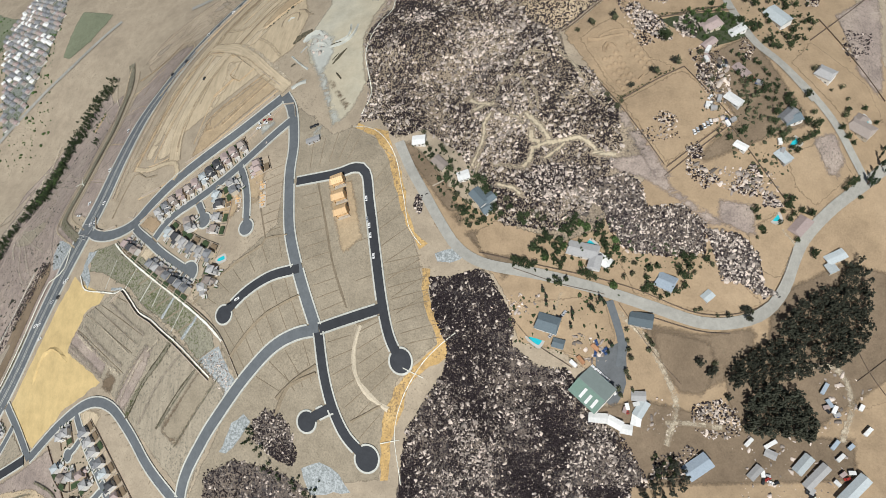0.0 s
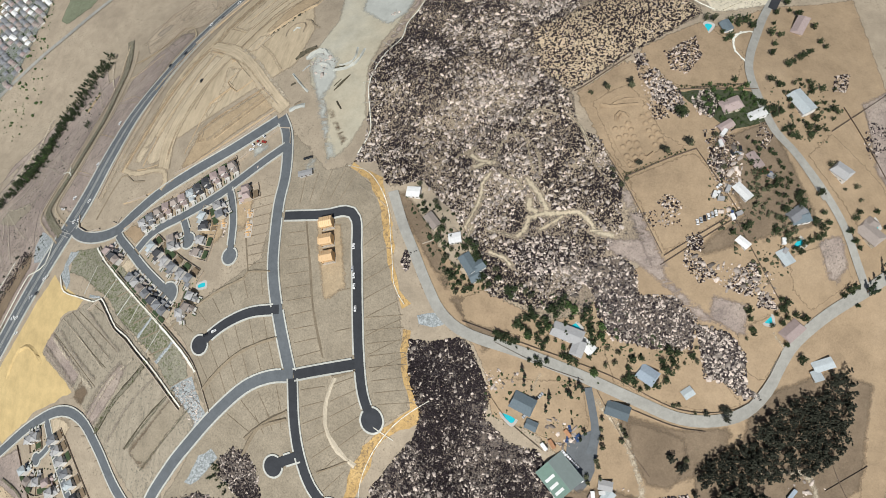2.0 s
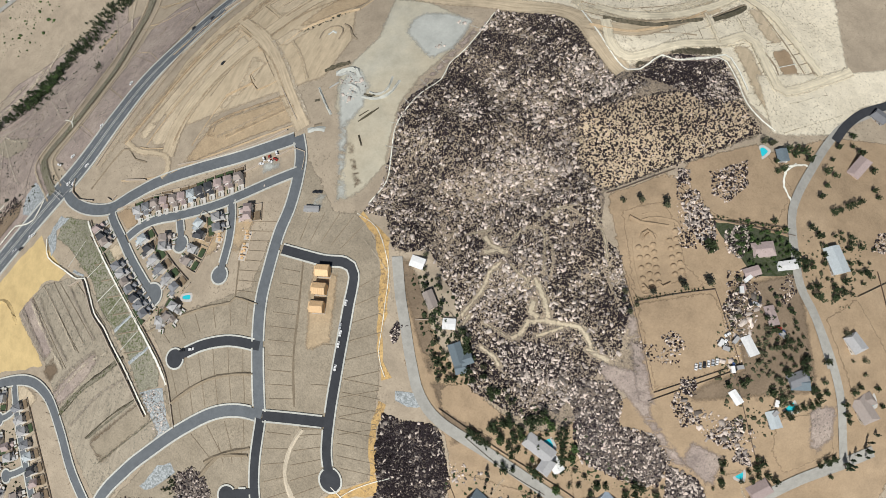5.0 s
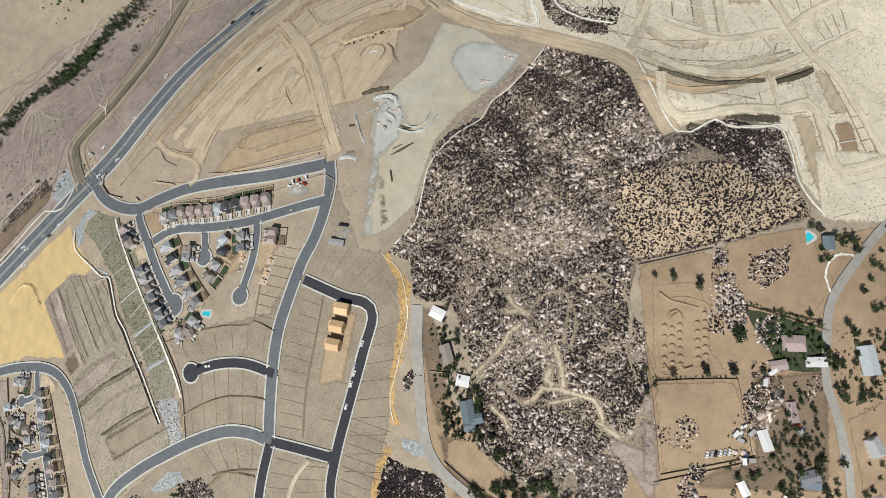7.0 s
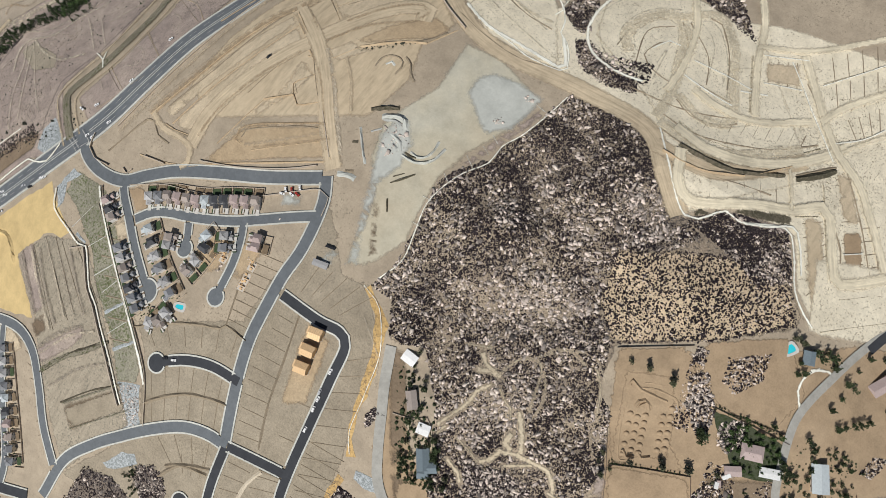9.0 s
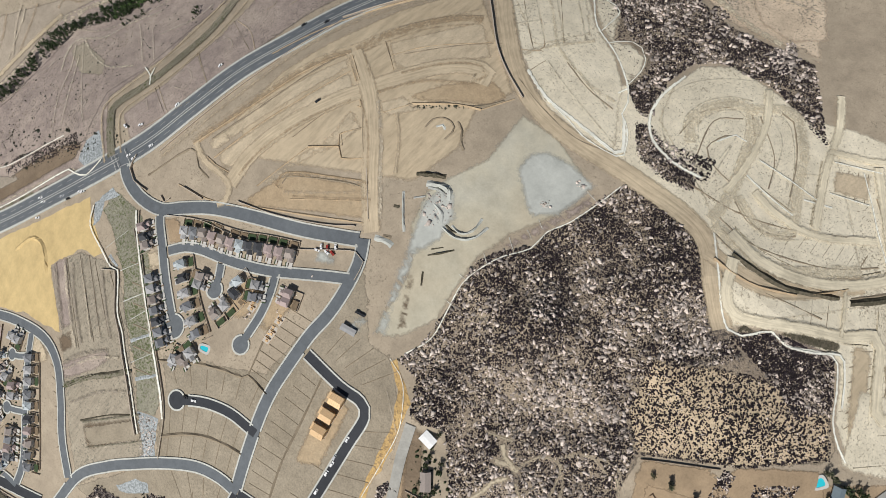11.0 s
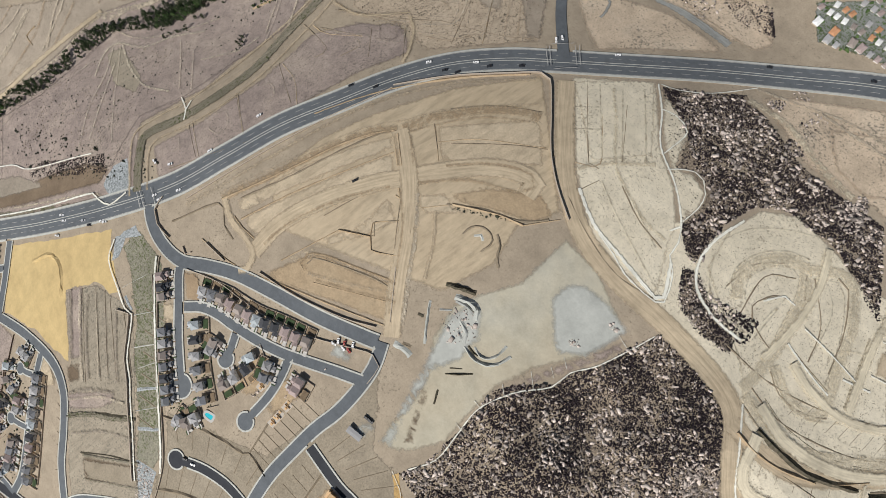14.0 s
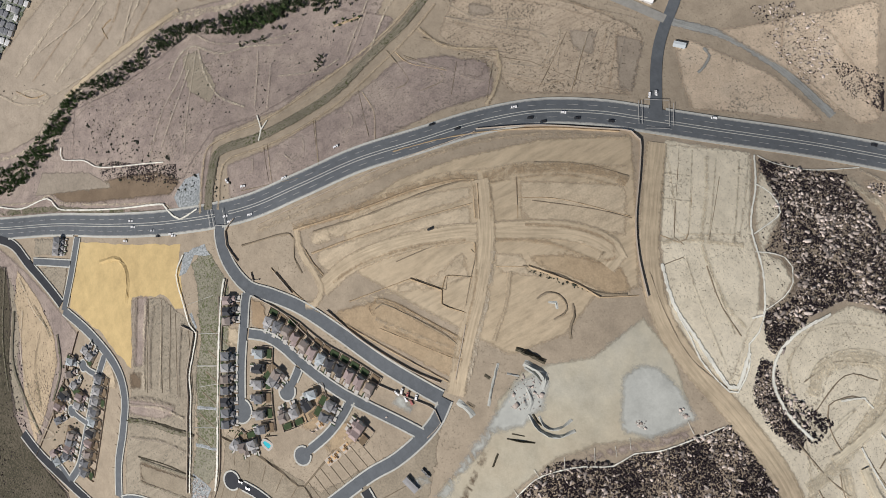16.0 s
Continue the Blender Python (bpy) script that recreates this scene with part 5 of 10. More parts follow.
area([(-63.1, 425.6), (-40.2, 444.1), (-15, 461), (-8.9, 459.6), (-10.1, 454.6), (-29.2, 441.3), (-46.8, 434.4), (-58.2, 419.6), (-66.1, 419.1)], 'shrub_soil', name='planted_slope')
area([(13.2, 449.7), (117.8, 518.2), (121.5, 488.8), (90, 461.7), (77.6, 430), (45.2, 410), (34.6, 405.5)], 'pale_loam', name='graded_field')
lane([(114.6, 484.2), (103.8, 472.7), (90.5, 459.3), (81.5, 442.6), (76.6, 426.3)], 6.5, 'new_asphalt')
track([(-261.1, 591.3), (-231.4, 599.7), (-194.2, 596), (-168.3, 597.9)], 8.0, 'loam_road')
track([(-223.8, 625.5), (-194.9, 631.5), (-165.7, 639.1)], 4.0, 'pale_track')
area([(-214.9, 621.4), (-175.2, 661.7), (-146, 622.5), (-163.9, 603.3), (-190.1, 602.2)], 'rust_soil', name='graded_field')

# stony ground under the rock heaps, darkened for shaded gaps and brush between blocks
area([(-24.9, 212.6), (-4.7, 218), (5.9, 211.6), (9.1, 196.8), (29.3, 200.6), (44.3, 190.4), (43.2, 172.3), (23, 167.2), (-3.8, 167.6), (-13.6, 179.9), (-17.8, 193.1), (-25.7, 198.8)], 'burnt_scrub', name='hillside')
area([(42.9, 186.8), (62.9, 187), (75, 177.8), (78.1, 158.7), (88.2, 155.7), (83.9, 147.9), (75.6, 152.9), (63.8, 158.1), (52, 157.9), (48.3, 171.7)], 'burnt_scrub', name='hillside')
area([(-38.3, 56.8), (-13.5, 56.2), (-0.2, 52.9), (10.7, 34.6), (-36.8, 28.1)], 'burnt_scrub', name='hillside')
area([(-309.5, 190.1), (-306.7, 211.5), (-295.3, 225.4), (-284.1, 208), (-283.5, 190.6), (-295, 185.7)], 'fill_dark', name='building_site')
area([(-283.4, 219.8), (-272.3, 238), (-264.6, 229.3), (-262.9, 210.1), (-269.1, 193.7), (-277, 202.4)], 'fill_dark', name='building_site')
area([(-569.2, -89.9), (-544.4, -49.7), (-504.7, -61.2), (-463, -81.3), (-418.4, -95.6), (-375, -90.1), (-332.8, -72.7), (-306.9, -75.1), (-352.1, -198.6)], 'shrub_soil', name='scrub_plain')
area([(-301, 546.3), (-282.5, 544.5), (-264.3, 537.8), (-249.2, 514.9), (-241.6, 521.7), (-225.1, 520.6), (-218.7, 509.1), (-217.6, 491.1), (-251.6, 510.3), (-274.4, 521.5)], 'pale_loam', name='graded_field')
track([(-513.4, 413.3), (-482.1, 448.5), (-450.7, 480.2)], 2.0, 'strip_soil')
track([(-519.5, 442.2), (-481.2, 491.2), (-434.8, 538.1)], 2.0, 'strip_soil')
track([(-507.1, 412.1), (-476.8, 445.2), (-446.4, 474.3)], 1.6, 'strip_soil')
track([(-503.4, 390.3), (-474.2, 424.8), (-435.9, 466)], 2.0, 'strip_soil')
track([(-442.3, 505.6), (-424, 485.6), (-405.8, 467.4)], 2.0, 'strip_soil')
track([(-436, 514.2), (-418, 494.7), (-399.7, 478.5)], 2.0, 'strip_soil')
track([(-430.2, 522.9), (-410.9, 505.8), (-392.3, 490)], 2.0, 'strip_soil')
track([(-450.7, 480.2), (-429.9, 465.2)], 1.6, 'pale_track')
track([(-520.3, 448.5), (-480.8, 501.1), (-443, 536.3)], 1.6, 'strip_soil')
track([(-493.3, 459), (-477.7, 448.3)], 1.4, 'pale_track')
track([(-481.7, 472.4), (-465.1, 461)], 1.4, 'pale_track')
track([(-441.4, 434.4), (-422.8, 468.3)], 1.4, 'strip_soil')
track([(-450.7, 427.3), (-425.9, 451.8), (-411.7, 462.2)], 1.6, 'pale_track')

# ---- pave the streets ----
ROAD_WORDS = dict(worn_asphalt="worn grey asphalt road", grey_asphalt="sun-bleached light grey asphalt road", new_asphalt="new black asphalt street without houses")


def kerb_strip(quads_line, lo, hi, lift, name, words, own):
    """A raised concrete strip beside a street, left open where other streets join."""
    n = normals(quads_line)
    verts, faces = [], []
    for k in range(len(quads_line) - 1):
        mid = (quads_line[k] + quads_line[k + 1]) / 2 + (n[k] + n[k + 1]) / 2 * (lo + hi) / 2
        if inside_other(mid, own, 0.6):
            continue
        quad = [quads_line[k] + n[k] * lo, quads_line[k + 1] + n[k + 1] * lo, quads_line[k + 1] + n[k + 1] * hi, quads_line[k] + n[k] * hi]
        if hi < lo:
            quad.reverse()
        base = len(verts)
        for p in quad:
            verts.append((p.x, p.y, height(p.x, p.y) + lift))
        for p in quad:
            verts.append((p.x, p.y, height(p.x, p.y) - 0.2))
        faces.append((base, base + 1, base + 2, base + 3))
        for e in range(4):
            f = (e + 1) % 4
            faces.append((base + e, base + 4 + e, base + 4 + f, base + f))
    if faces:
        tagged(mesh_object(name, verts, faces, SOIL["concrete"]), words, "pavement", kind="structure")


for own, (line, width, mat, bulb, walks) in enumerate(STREETS):
    quads = ribbon(line, -width / 2, width / 2)
    lift = next_lift("street")
    verts, faces = laid(quads, lift)
    if bulb:
        more, round_faces = laid([disc(line[-1], bulb)], lift + 0.02)
        faces = faces + [tuple(len(verts) + i for i in f) for f in round_faces]
        verts = verts + more
    tagged(mesh_object("road", verts, faces, SOIL[mat]), ROAD_WORDS[mat], "road", kind="structure")
    if not walks:
        continue
    rim = line
    if bulb:
        rim = [p for p in line if (p - line[-1]).length > math.sqrt(max(0.1, bulb ** 2 - (width / 2) ** 2))]
        ax = (line[-1] - line[-2]).normalized()
        a0 = math.atan2(-ax.y, -ax.x)
        gap = math.asin(min(0.95, width / 2 / bulb))
        ring = [line[-1] + Vector((math.cos(a), math.sin(a))) * bulb for a in [a0 + gap + (6.2832 - 2 * gap) * k / 24 for k in range(25)]]
        kerb_strip(ring, 0.0, -1.2, lift + 0.17, "pavement", "pale concrete kerb and pavement round the turning circle", own)
    if width > 15:
        kerb_strip(rim, width / 2, width / 2 + 1.6, lift + 0.17, "pavement", "pale concrete pavement beside the main road", own)
        kerb_strip(rim, -width / 2, -width / 2 - 1.6, lift + 0.17, "pavement", "pale concrete pavement beside the main road", own)
        for off in (-1.0, 1.0):
            kerb_strip(rim, off - 0.25, off + 0.25, lift + 0.12, "median_kerb", "pale concrete kerb of the narrow median", own)
        for off in (-8.6, 8.6, -5.0, 5.0):
            bits = ribbon(line, off - 0.12, off + 0.12)
            bits = [q for k, q in enumerate(bits) if (abs(off) > 6 or k % 2 == 0) and not inside_other(Vector(q[0]), own, 1.0)]
            verts, faces = laid(bits, lift + 0.01)
            tagged(mesh_object("lane_marking", verts, faces, SOIL["road_paint"]), "faded white lane line on asphalt", "road marking", kind="structure")
    else:
        kerb_strip(rim, width / 2, width / 2 + 1.1, lift + 0.17, "pavement", "pale concrete kerb and pavement beside the street", own)
        kerb_strip(rim, -width / 2, -width / 2 - 1.1, lift + 0.17, "pavement", "pale concrete kerb and pavement beside the street", own)

# ---- boulders and scrub ----
_bm = bmesh.new()
bmesh.ops.create_icosphere(_bm, subdivisions=1, radius=1.0)
ICO_V = np.array([v.co[:] for v in _bm.verts])
ICO_F = np.array([[v.index for v in f.verts] for f in _bm.faces])
_bm.free()


def in_outline(xy, outline):
    """Which of the points lie inside an outline."""
    x, y = xy[:, 0], xy[:, 1]
    res = np.zeros(len(xy), bool)
    for k in range(len(outline)):
        (x1, y1), (x2, y2) = outline[k], outline[(k + 1) % len(outline)]
        hit = ((y1 > y) != (y2 > y)) & (x < (x2 - x1) * (y - y1) / ((y2 - y1) or 1e-9) + x1)
        res ^= hit
    return res


# a split block: cube corners, two of its edges broken off
BLOCK_V = np.array([(-1, -1, -1), (1, -1, -1), (1, 1, -1), (-1, 1, -1), (-0.8, -0.9, 0.7), (0.6, -1, 0.9), (1, 0.2, 0.6), (0.5, 0.9, 1), (-0.6, 0.8, 0.8), (-1, 0, 0.5)]) * 0.8
BLOCK_F = np.array([(4, 5, 9), (5, 8, 9), (5, 7, 8), (5, 6, 7), (0, 1, 5), (0, 5, 4), (1, 2, 6), (1, 6, 5), (2, 7, 6), (2, 3, 7), (3, 8, 7), (3, 9, 8), (3, 0, 9), (0, 4, 9)])


def lumps(name, centres, sizes, flat, mat, words, category, rng, jag=0.28, sink=0.3, block=False):
    """Many uneven lumps in one mesh, each turned and dented its own way, resting on the ground."""
    n = len(centres)
    if n == 0:
        return None
    LUMP_V, LUMP_F = (BLOCK_V, BLOCK_F) if block else (ICO_V, ICO_F)
    v = np.repeat(LUMP_V[None], n, 0) * (1 + rng.uniform(-jag, jag, (n, len(LUMP_V), 1)))
    v = v * np.stack([rng.uniform(0.6, 1.5 + 0.8 * block, n), rng.uniform(0.6 - 0.15 * block, 1.3, n), flat * rng.uniform(0.7, 1.3, n)], -1)[:, None]
    if block:
        a = rng.normal(0, 0.5, n)
        c, s = np.cos(a)[:, None], np.sin(a)[:, None]
        v = np.stack([v[..., 0], v[..., 1] * c - v[..., 2] * s, v[..., 1] * s + v[..., 2] * c], -1)
    a = rng.uniform(0, 6.28, n)
    c, s = np.cos(a)[:, None], np.sin(a)[:, None]
    v = np.stack([v[..., 0] * c - v[..., 1] * s, v[..., 0] * s + v[..., 1] * c, v[..., 2]], -1) * sizes[:, None, None]
    z = land(centres[:, 0], centres[:, 1])
    v = v + np.stack([centres[:, 0], centres[:, 1], z + sizes * flat * (1 - sink) * 0.6], -1)[:, None]
    f = (LUMP_F[None] + (np.arange(n) * len(LUMP_V))[:, None, None]).reshape(-1, 3)
    me = bpy.data.meshes.new(name)
    me.vertices.add(n * len(LUMP_V))
    me.vertices.foreach_set("co", v.ravel())
    me.loops.add(len(f) * 3)
    me.loops.foreach_set("vertex_index", f.ravel())
    me.polygons.add(len(f))
    me.polygons.foreach_set("loop_start", np.arange(len(f)) * 3)
    me.polygons.foreach_set("loop_total", np.full(len(f), 3))
    me.update()
    me.validate()
    me.materials.append(mat)
    return tagged(new(name, me), words, category, kind="stuff")


ROCK = coat("granite", (0.46, 0.395, 0.345), 0.9, vary=0.45, scale=0.9, per_island=0.75, spec=0.2)
# near-black bushes; their dark also stands in for shade between rocks and on slopes
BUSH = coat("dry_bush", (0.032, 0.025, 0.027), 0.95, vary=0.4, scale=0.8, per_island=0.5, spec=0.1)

WEED = coat("dry_weeds", (0.2, 0.165, 0.115), 0.95, vary=0.4, scale=0.8, per_island=0.5, spec=0.1)


def clear_mask(xy):
    """Points that stand on no road, path or cleared plot."""
    keep = np.ones(len(xy), bool)
    for line, width in TRACKS:
        for p in line:
            keep &= (xy[:, 0] - p[0]) ** 2 + (xy[:, 1] - p[1]) ** 2 > (width / 2 * 0.8 + 0.3) ** 2
    for line, width, *_ in STREETS:
        for p in line[::2]:
            keep &= (xy[:, 0] - p[0]) ** 2 + (xy[:, 1] - p[1]) ** 2 > (width / 2 + 2.0) ** 2
    return keep


def clumped(xy, rng, scale, seed):
    """A slow random field over the plan, between 0 and 1."""
    f = np.zeros(len(xy))
    r = np.random.RandomState(seed)
    for k in range(7):
        d, ph = r.normal(0, 1 / scale, 2), r.uniform(0, 6.28)
        f += np.sin(xy @ d * (1 + 0.35 * k) + ph)
    return 1 / (1 + np.exp(-f))


def rocky(outline, seed, boulders, bushes, biggest=3.2, bare=0.0):
    """Boulders and dry bushes over a hillside, in patches of pale rock, dark thicket and open soil."""
    rng = np.random.RandomState(seed)
    lo, hi = np.min(outline, 0), np.max(outline, 0)
    xy = rng.uniform(lo, hi, (int((boulders + bushes) * 15), 2))
    xy = xy[in_outline(xy, outline)]
    xy = xy[clear_mask(xy)]
    # broad patches of bush and rock also imitate the hill's shaded and sunlit slopes
    patch = 0.4 * clumped(xy, rng, 34.0, seed) + 0.25 * clumped(xy, rng, 11.0, seed + 2) + 0.35 * clumped(xy, rng, 3.5, seed + 5)
    patch = 0.5 + (patch - 0.5) * 0.95
    rock = xy[rng.uniform(0, 1, len(xy)) < 0.05 + patch ** 2.2 * 1.7][:int(boulders * 2.3)]
    size = 0.2 + biggest * 0.3 * rng.power(0.7, len(rock)) ** 4.2
    lumps("boulders", rock, size, 0.85, ROCK, "weathered pale granite boulders strewn over the hillside", "boulders", rng, 0.5, block=True)
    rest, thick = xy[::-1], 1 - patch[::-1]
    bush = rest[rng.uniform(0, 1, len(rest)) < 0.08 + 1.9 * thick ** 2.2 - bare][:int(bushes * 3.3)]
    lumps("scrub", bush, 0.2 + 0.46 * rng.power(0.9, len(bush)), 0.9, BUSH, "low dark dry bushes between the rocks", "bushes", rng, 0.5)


def outcrop(outline, n, seed, biggest=3.0, bushes=0):
    """A close heap of split granite blocks."""
    rng = np.random.RandomState(seed)
    lo, hi = np.min(outline, 0), np.max(outline, 0)
    n = int(n * 2.8)
    xy = rng.uniform(lo, hi, (n * 6 + 50, 2))
    xy = xy[in_outline(xy, outline)]
    # extra dark bushes also fill in for the shadowed gaps between blocks
    bushes = bushes * 2 + n // 3
    xy = xy[clear_mask(xy)][:n + bushes]
    size = 0.2 + biggest * 0.24 * rng.power(0.8, len(xy[:n])) ** 3.4
    lumps("boulders", xy[:n], size, 1.0, ROCK, "close heap of split pale granite blocks", "boulders", rng, 0.5, block=True)
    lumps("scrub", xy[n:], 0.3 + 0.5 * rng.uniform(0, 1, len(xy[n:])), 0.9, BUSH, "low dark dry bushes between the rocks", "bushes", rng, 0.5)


def dotted(outline, n, seed, big=0.5, low=0.25, mat=None):
    """Single small dry bushes, evenly strewn over open soil."""
    rng = np.random.RandomState(seed)
    lo, hi = np.min(outline, 0), np.max(outline, 0)
    xy = rng.uniform(lo, hi, (n * 4, 2))
    xy = xy[in_outline(xy, outline)]
    xy = xy[clear_mask(xy)][:n]
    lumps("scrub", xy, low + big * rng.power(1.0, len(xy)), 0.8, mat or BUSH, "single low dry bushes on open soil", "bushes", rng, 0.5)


# rocky hillsides
rocky([(-199.8, 336.1), (-194.8, 351.5), (-182.6, 369.1), (-181.9, 384.4), (-175.1, 400.2), (-174.9, 421.3), (-172.3, 437.5), (-157.9, 446.8), (-136.2, 452.4), (-117.6, 456.1), (-101.2, 444.3), (-84.2, 426.8), (-64.8, 416.6), (-49.5, 411.1), (-56.9, 394.5), (-83.7, 371.6), (-73.2, 339.4), (-51.8, 324), (-38.3, 297.4), (-26.6, 292.8), (-9.4, 263.4), (-5.6, 236), (-26.1, 190.4), (-45.6, 176.8), (-78.7, 179), (-108.6, 225.9), (-137.8, 249.6), (-156.4, 237.4), (-173.2, 258.9), (-189.9, 257.2), (-185.9, 273.1), (-190.6, 300.7)], 11, 9500, 12500, 3.2)
rocky([(-64.3, 415.3), (-47.7, 434.3), (-9, 450.3), (11, 425), (-5.9, 408.3), (-31, 413.1)], 27, 700, 1300, 2.2)
rocky([(-112.7, 145.3), (-89.6, 152.5), (-77.9, 134.3), (-70.2, 121.7), (-72.7, 108.3), (-55.3, 96.9), (-38.4, 95.8), (-31.3, 87.3), (-20.7, 69.3), (-7, 61.9), (-0.2, 53.4), (-2.1, 6.9), (-140.7, -14.7), (-140.5, 34.4), (-138.2, 51.6), (-127.8, 69), (-114.4, 87), (-111.4, 100.8), (-122.1, 123.4), (-125.9, 144.3)], 13, 4300, 11500, 2.6)
rocky([(-249.5, 45.5), (-239.2, 55.8), (-228.2, 55.1), (-218.4, 45.7), (-213, 28.5), (-216.5, 21), (-229.9, 24.3), (-248.3, 34.8)], 14, 251, 322, 2.5)
rocky([(-285.7, 10.3), (-261.2, 21.7), (-229.5, 19.2), (-207.3, 11.6), (-195.5, -24), (-287.1, -49.9)], 15, 400, 900, 2.5)
rocky([(-303, 548), (-281.8, 570.9), (-264.5, 593.3), (-240.9, 591.8), (-203.8, 586.1), (-171.4, 593.2), (-142, 601.1), (-97.9, 556), (-117.7, 559.1), (-145.6, 566.1), (-185.6, 556.7), (-200, 541.2), (-202.3, 518.9), (-197, 500.2), (-190, 485.5), (-201.1, 483.2), (-217.1, 491.9), (-216.3, 512.1), (-223.2, 522.8), (-242, 524.6), (-264.3, 536.3), (-280.1, 539.9)], 16, 2300, 4000, 3.4)
rocky([(-196.6, 477.4), (-187.3, 483.5), (-169.6, 477.3), (-143.2, 476.2), (-137.6, 466.8), (-158.4, 459.1), (-179.8, 459.7)], 17, 308, 330, 1.6)
rocky([(-1.4, 245.7), (25.9, 252.4), (29.1, 242.1), (12.5, 238.1)], 20, 70, 34, 1.8)
rocky([(42.4, 307.9), (59.7, 301.7), (59.2, 275), (46, 276.3)], 21, 84, 57, 1.8)
rocky([(-11.6, 350.3), (-0.2, 348.4), (14.5, 312.5), (4.4, 308.8)], 22, 168, 69, 2.2)
rocky([(-366.1, 627.2), (-361.7, 652.7), (-337.4, 640.8), (-335.8, 615.5), (-352.8, 613.5)], 26, 224, 69, 2.2)
rocky([(-253.7, 626.5), (-241.6, 636.2), (-233.3, 628), (-242.4, 617.9)], 28, 60, 0, 3.0)
rocky([(-230.4, 619.4), (-219, 629), (-213, 617.9), (-223.9, 609.9)], 29, 40, 0, 2.5)
rocky([(-172.8, 595.1), (-162.5, 606.8), (-147.7, 592.3), (-159, 582.6)], 30, 160, 40, 3.6)
rocky([(-404.8, 614.3), (-394.2, 641.3), (-361.7, 652.7), (-331.8, 641.9), (-330.4, 606.9), (-360.4, 609)], 31, 420, 200, 3.0)
rocky([(-343.1, 640.2), (-309.8, 661.5), (-289.1, 645.5), (-311.7, 631.4)], 32, 120, 500, 1.6)

# split rock heaps of the country plots
outcrop([(-24.9, 212.6), (-4.7, 218), (5.9, 211.6), (9.1, 196.8), (29.3, 200.6), (44.3, 190.4), (43.2, 172.3), (23, 167.2), (-3.8, 167.6), (-13.6, 179.9), (-17.8, 193.1), (-25.7, 198.8)], 1500, 41, 2.8, 260)
outcrop([(42.9, 186.8), (62.9, 187), (75, 177.8), (78.1, 158.7), (88.2, 155.7), (83.9, 147.9), (75.6, 152.9), (63.8, 158.1), (52, 157.9), (48.3, 171.7)], 900, 42, 3.2, 220)
outcrop([(-73.2, 210.3), (-53.9, 221.6), (-35.8, 225.5), (-24.4, 216), (-36, 205.4), (-51, 193.9), (-67, 199.8)], 600, 43, 2.6, 120)
outcrop([(64.3, 223.3), (73.4, 231.6), (77.9, 222.6), (75.5, 210.4), (66.1, 210.1), (56.8, 211.9)], 150, 44, 2.6, 10)
outcrop([(77.9, 215.1), (86.2, 212.6), (90.8, 206.7), (78, 205.4)], 90, 45, 2.4, 6)
outcrop([(32.4, 229), (45.6, 223.5), (52.7, 218), (42.7, 210.3), (32, 219.6)], 110, 46, 2.0, 10)
outcrop([(34.8, 84.8), (51.8, 90.3), (62.7, 84.4), (62.4, 70.5), (45.4, 65.9), (33.4, 70.9)], 240, 47, 3.0, 30)
outcrop([(12.6, 51.5), (32.2, 61.1), (43.3, 56.4), (32.9, 42.9), (9.1, 39.2)], 190, 48, 2.6, 20)
outcrop([(-38.3, 56.8), (-13.5, 56.2), (-0.2, 52.9), (10.7, 34.6), (-36.8, 28.1)], 500, 49, 3.0, 120)
outcrop([(-5.7, 339.8), (2, 348.7), (19.1, 333.6), (26.7, 314), (18.6, 314.5), (3.1, 325.3)], 330, 50, 3.0, 20)
outcrop([(6.7, 362.8), (26, 381.4), (30.8, 364.9), (22.6, 347.7), (11.9, 349.5)], 420, 51, 2.0, 0)
outcrop([(26.8, 329.8), (36.6, 340.1), (45.6, 328.2), (39.8, 316.7), (29.7, 319.8)], 160, 52, 2.8, 12)
outcrop([(12, 254.7), (19, 261.6), (30.2, 254.2), (17.9, 250.4)], 60, 53, 2.2, 4)
outcrop([(42, 296.1), (49.2, 303.7), (55.4, 292.8), (48.9, 276), (39.5, 285.4)], 130, 54, 2.0, 30)
outcrop([(31.4, 237.1), (39.7, 240.9), (44.2, 231.4), (35, 228)], 60, 55, 2.4, 20)
outcrop([(-12.2, 356.3), (-5.6, 358), (-1.9, 349), (-9.4, 347.5)], 70, 56, 2.2, 8)
outcrop([(-140.5, 191.5), (-136.5, 209.6), (-128.9, 197.8), (-135.7, 186.1)], 90, 57, 2.0, 20)
outcrop([(35.5, 306.7), (53, 317.3), (59.5, 292.5), (49.1, 266.8), (42.4, 279.9)], 120, 58, 1.6, 20)
outcrop([(69.1, 322.5), (79.6, 317.7), (73.6, 300.1), (67.6, 308)], 60, 59, 1.8, 6)
outcrop([(118.8, 375.9), (129.3, 381.2), (125.2, 363.4), (115.8, 361)], 70, 60, 1.6, 10)
outcrop([(140.3, 344.1), (159.5, 346.4), (157.2, 329.5), (140.8, 316), (136.2, 328.6)], 160, 61, 1.3, 30)
dotted([(-55.6, 395), (-83.7, 371.6), (-73.2, 339.4), (-50.9, 325.2), (-5.6, 364.7), (29.3, 405.1), (11.9, 423), (-30.5, 412.2)], 4800, 81, 0.5)
rocky([(-55.6, 395), (-83.7, 371.6), (-73.2, 339.4), (-50.9, 325.2), (-5.6, 364.7), (29.3, 405.1), (11.9, 423), (-30.5, 412.2)], 82, 600, 120, 1.3)
dotted([(-303, 548), (-281.8, 570.9), (-244.9, 520), (-216.3, 512.1), (-217.1, 491.9), (-250.1, 512.1)], 500, 83, 0.5)
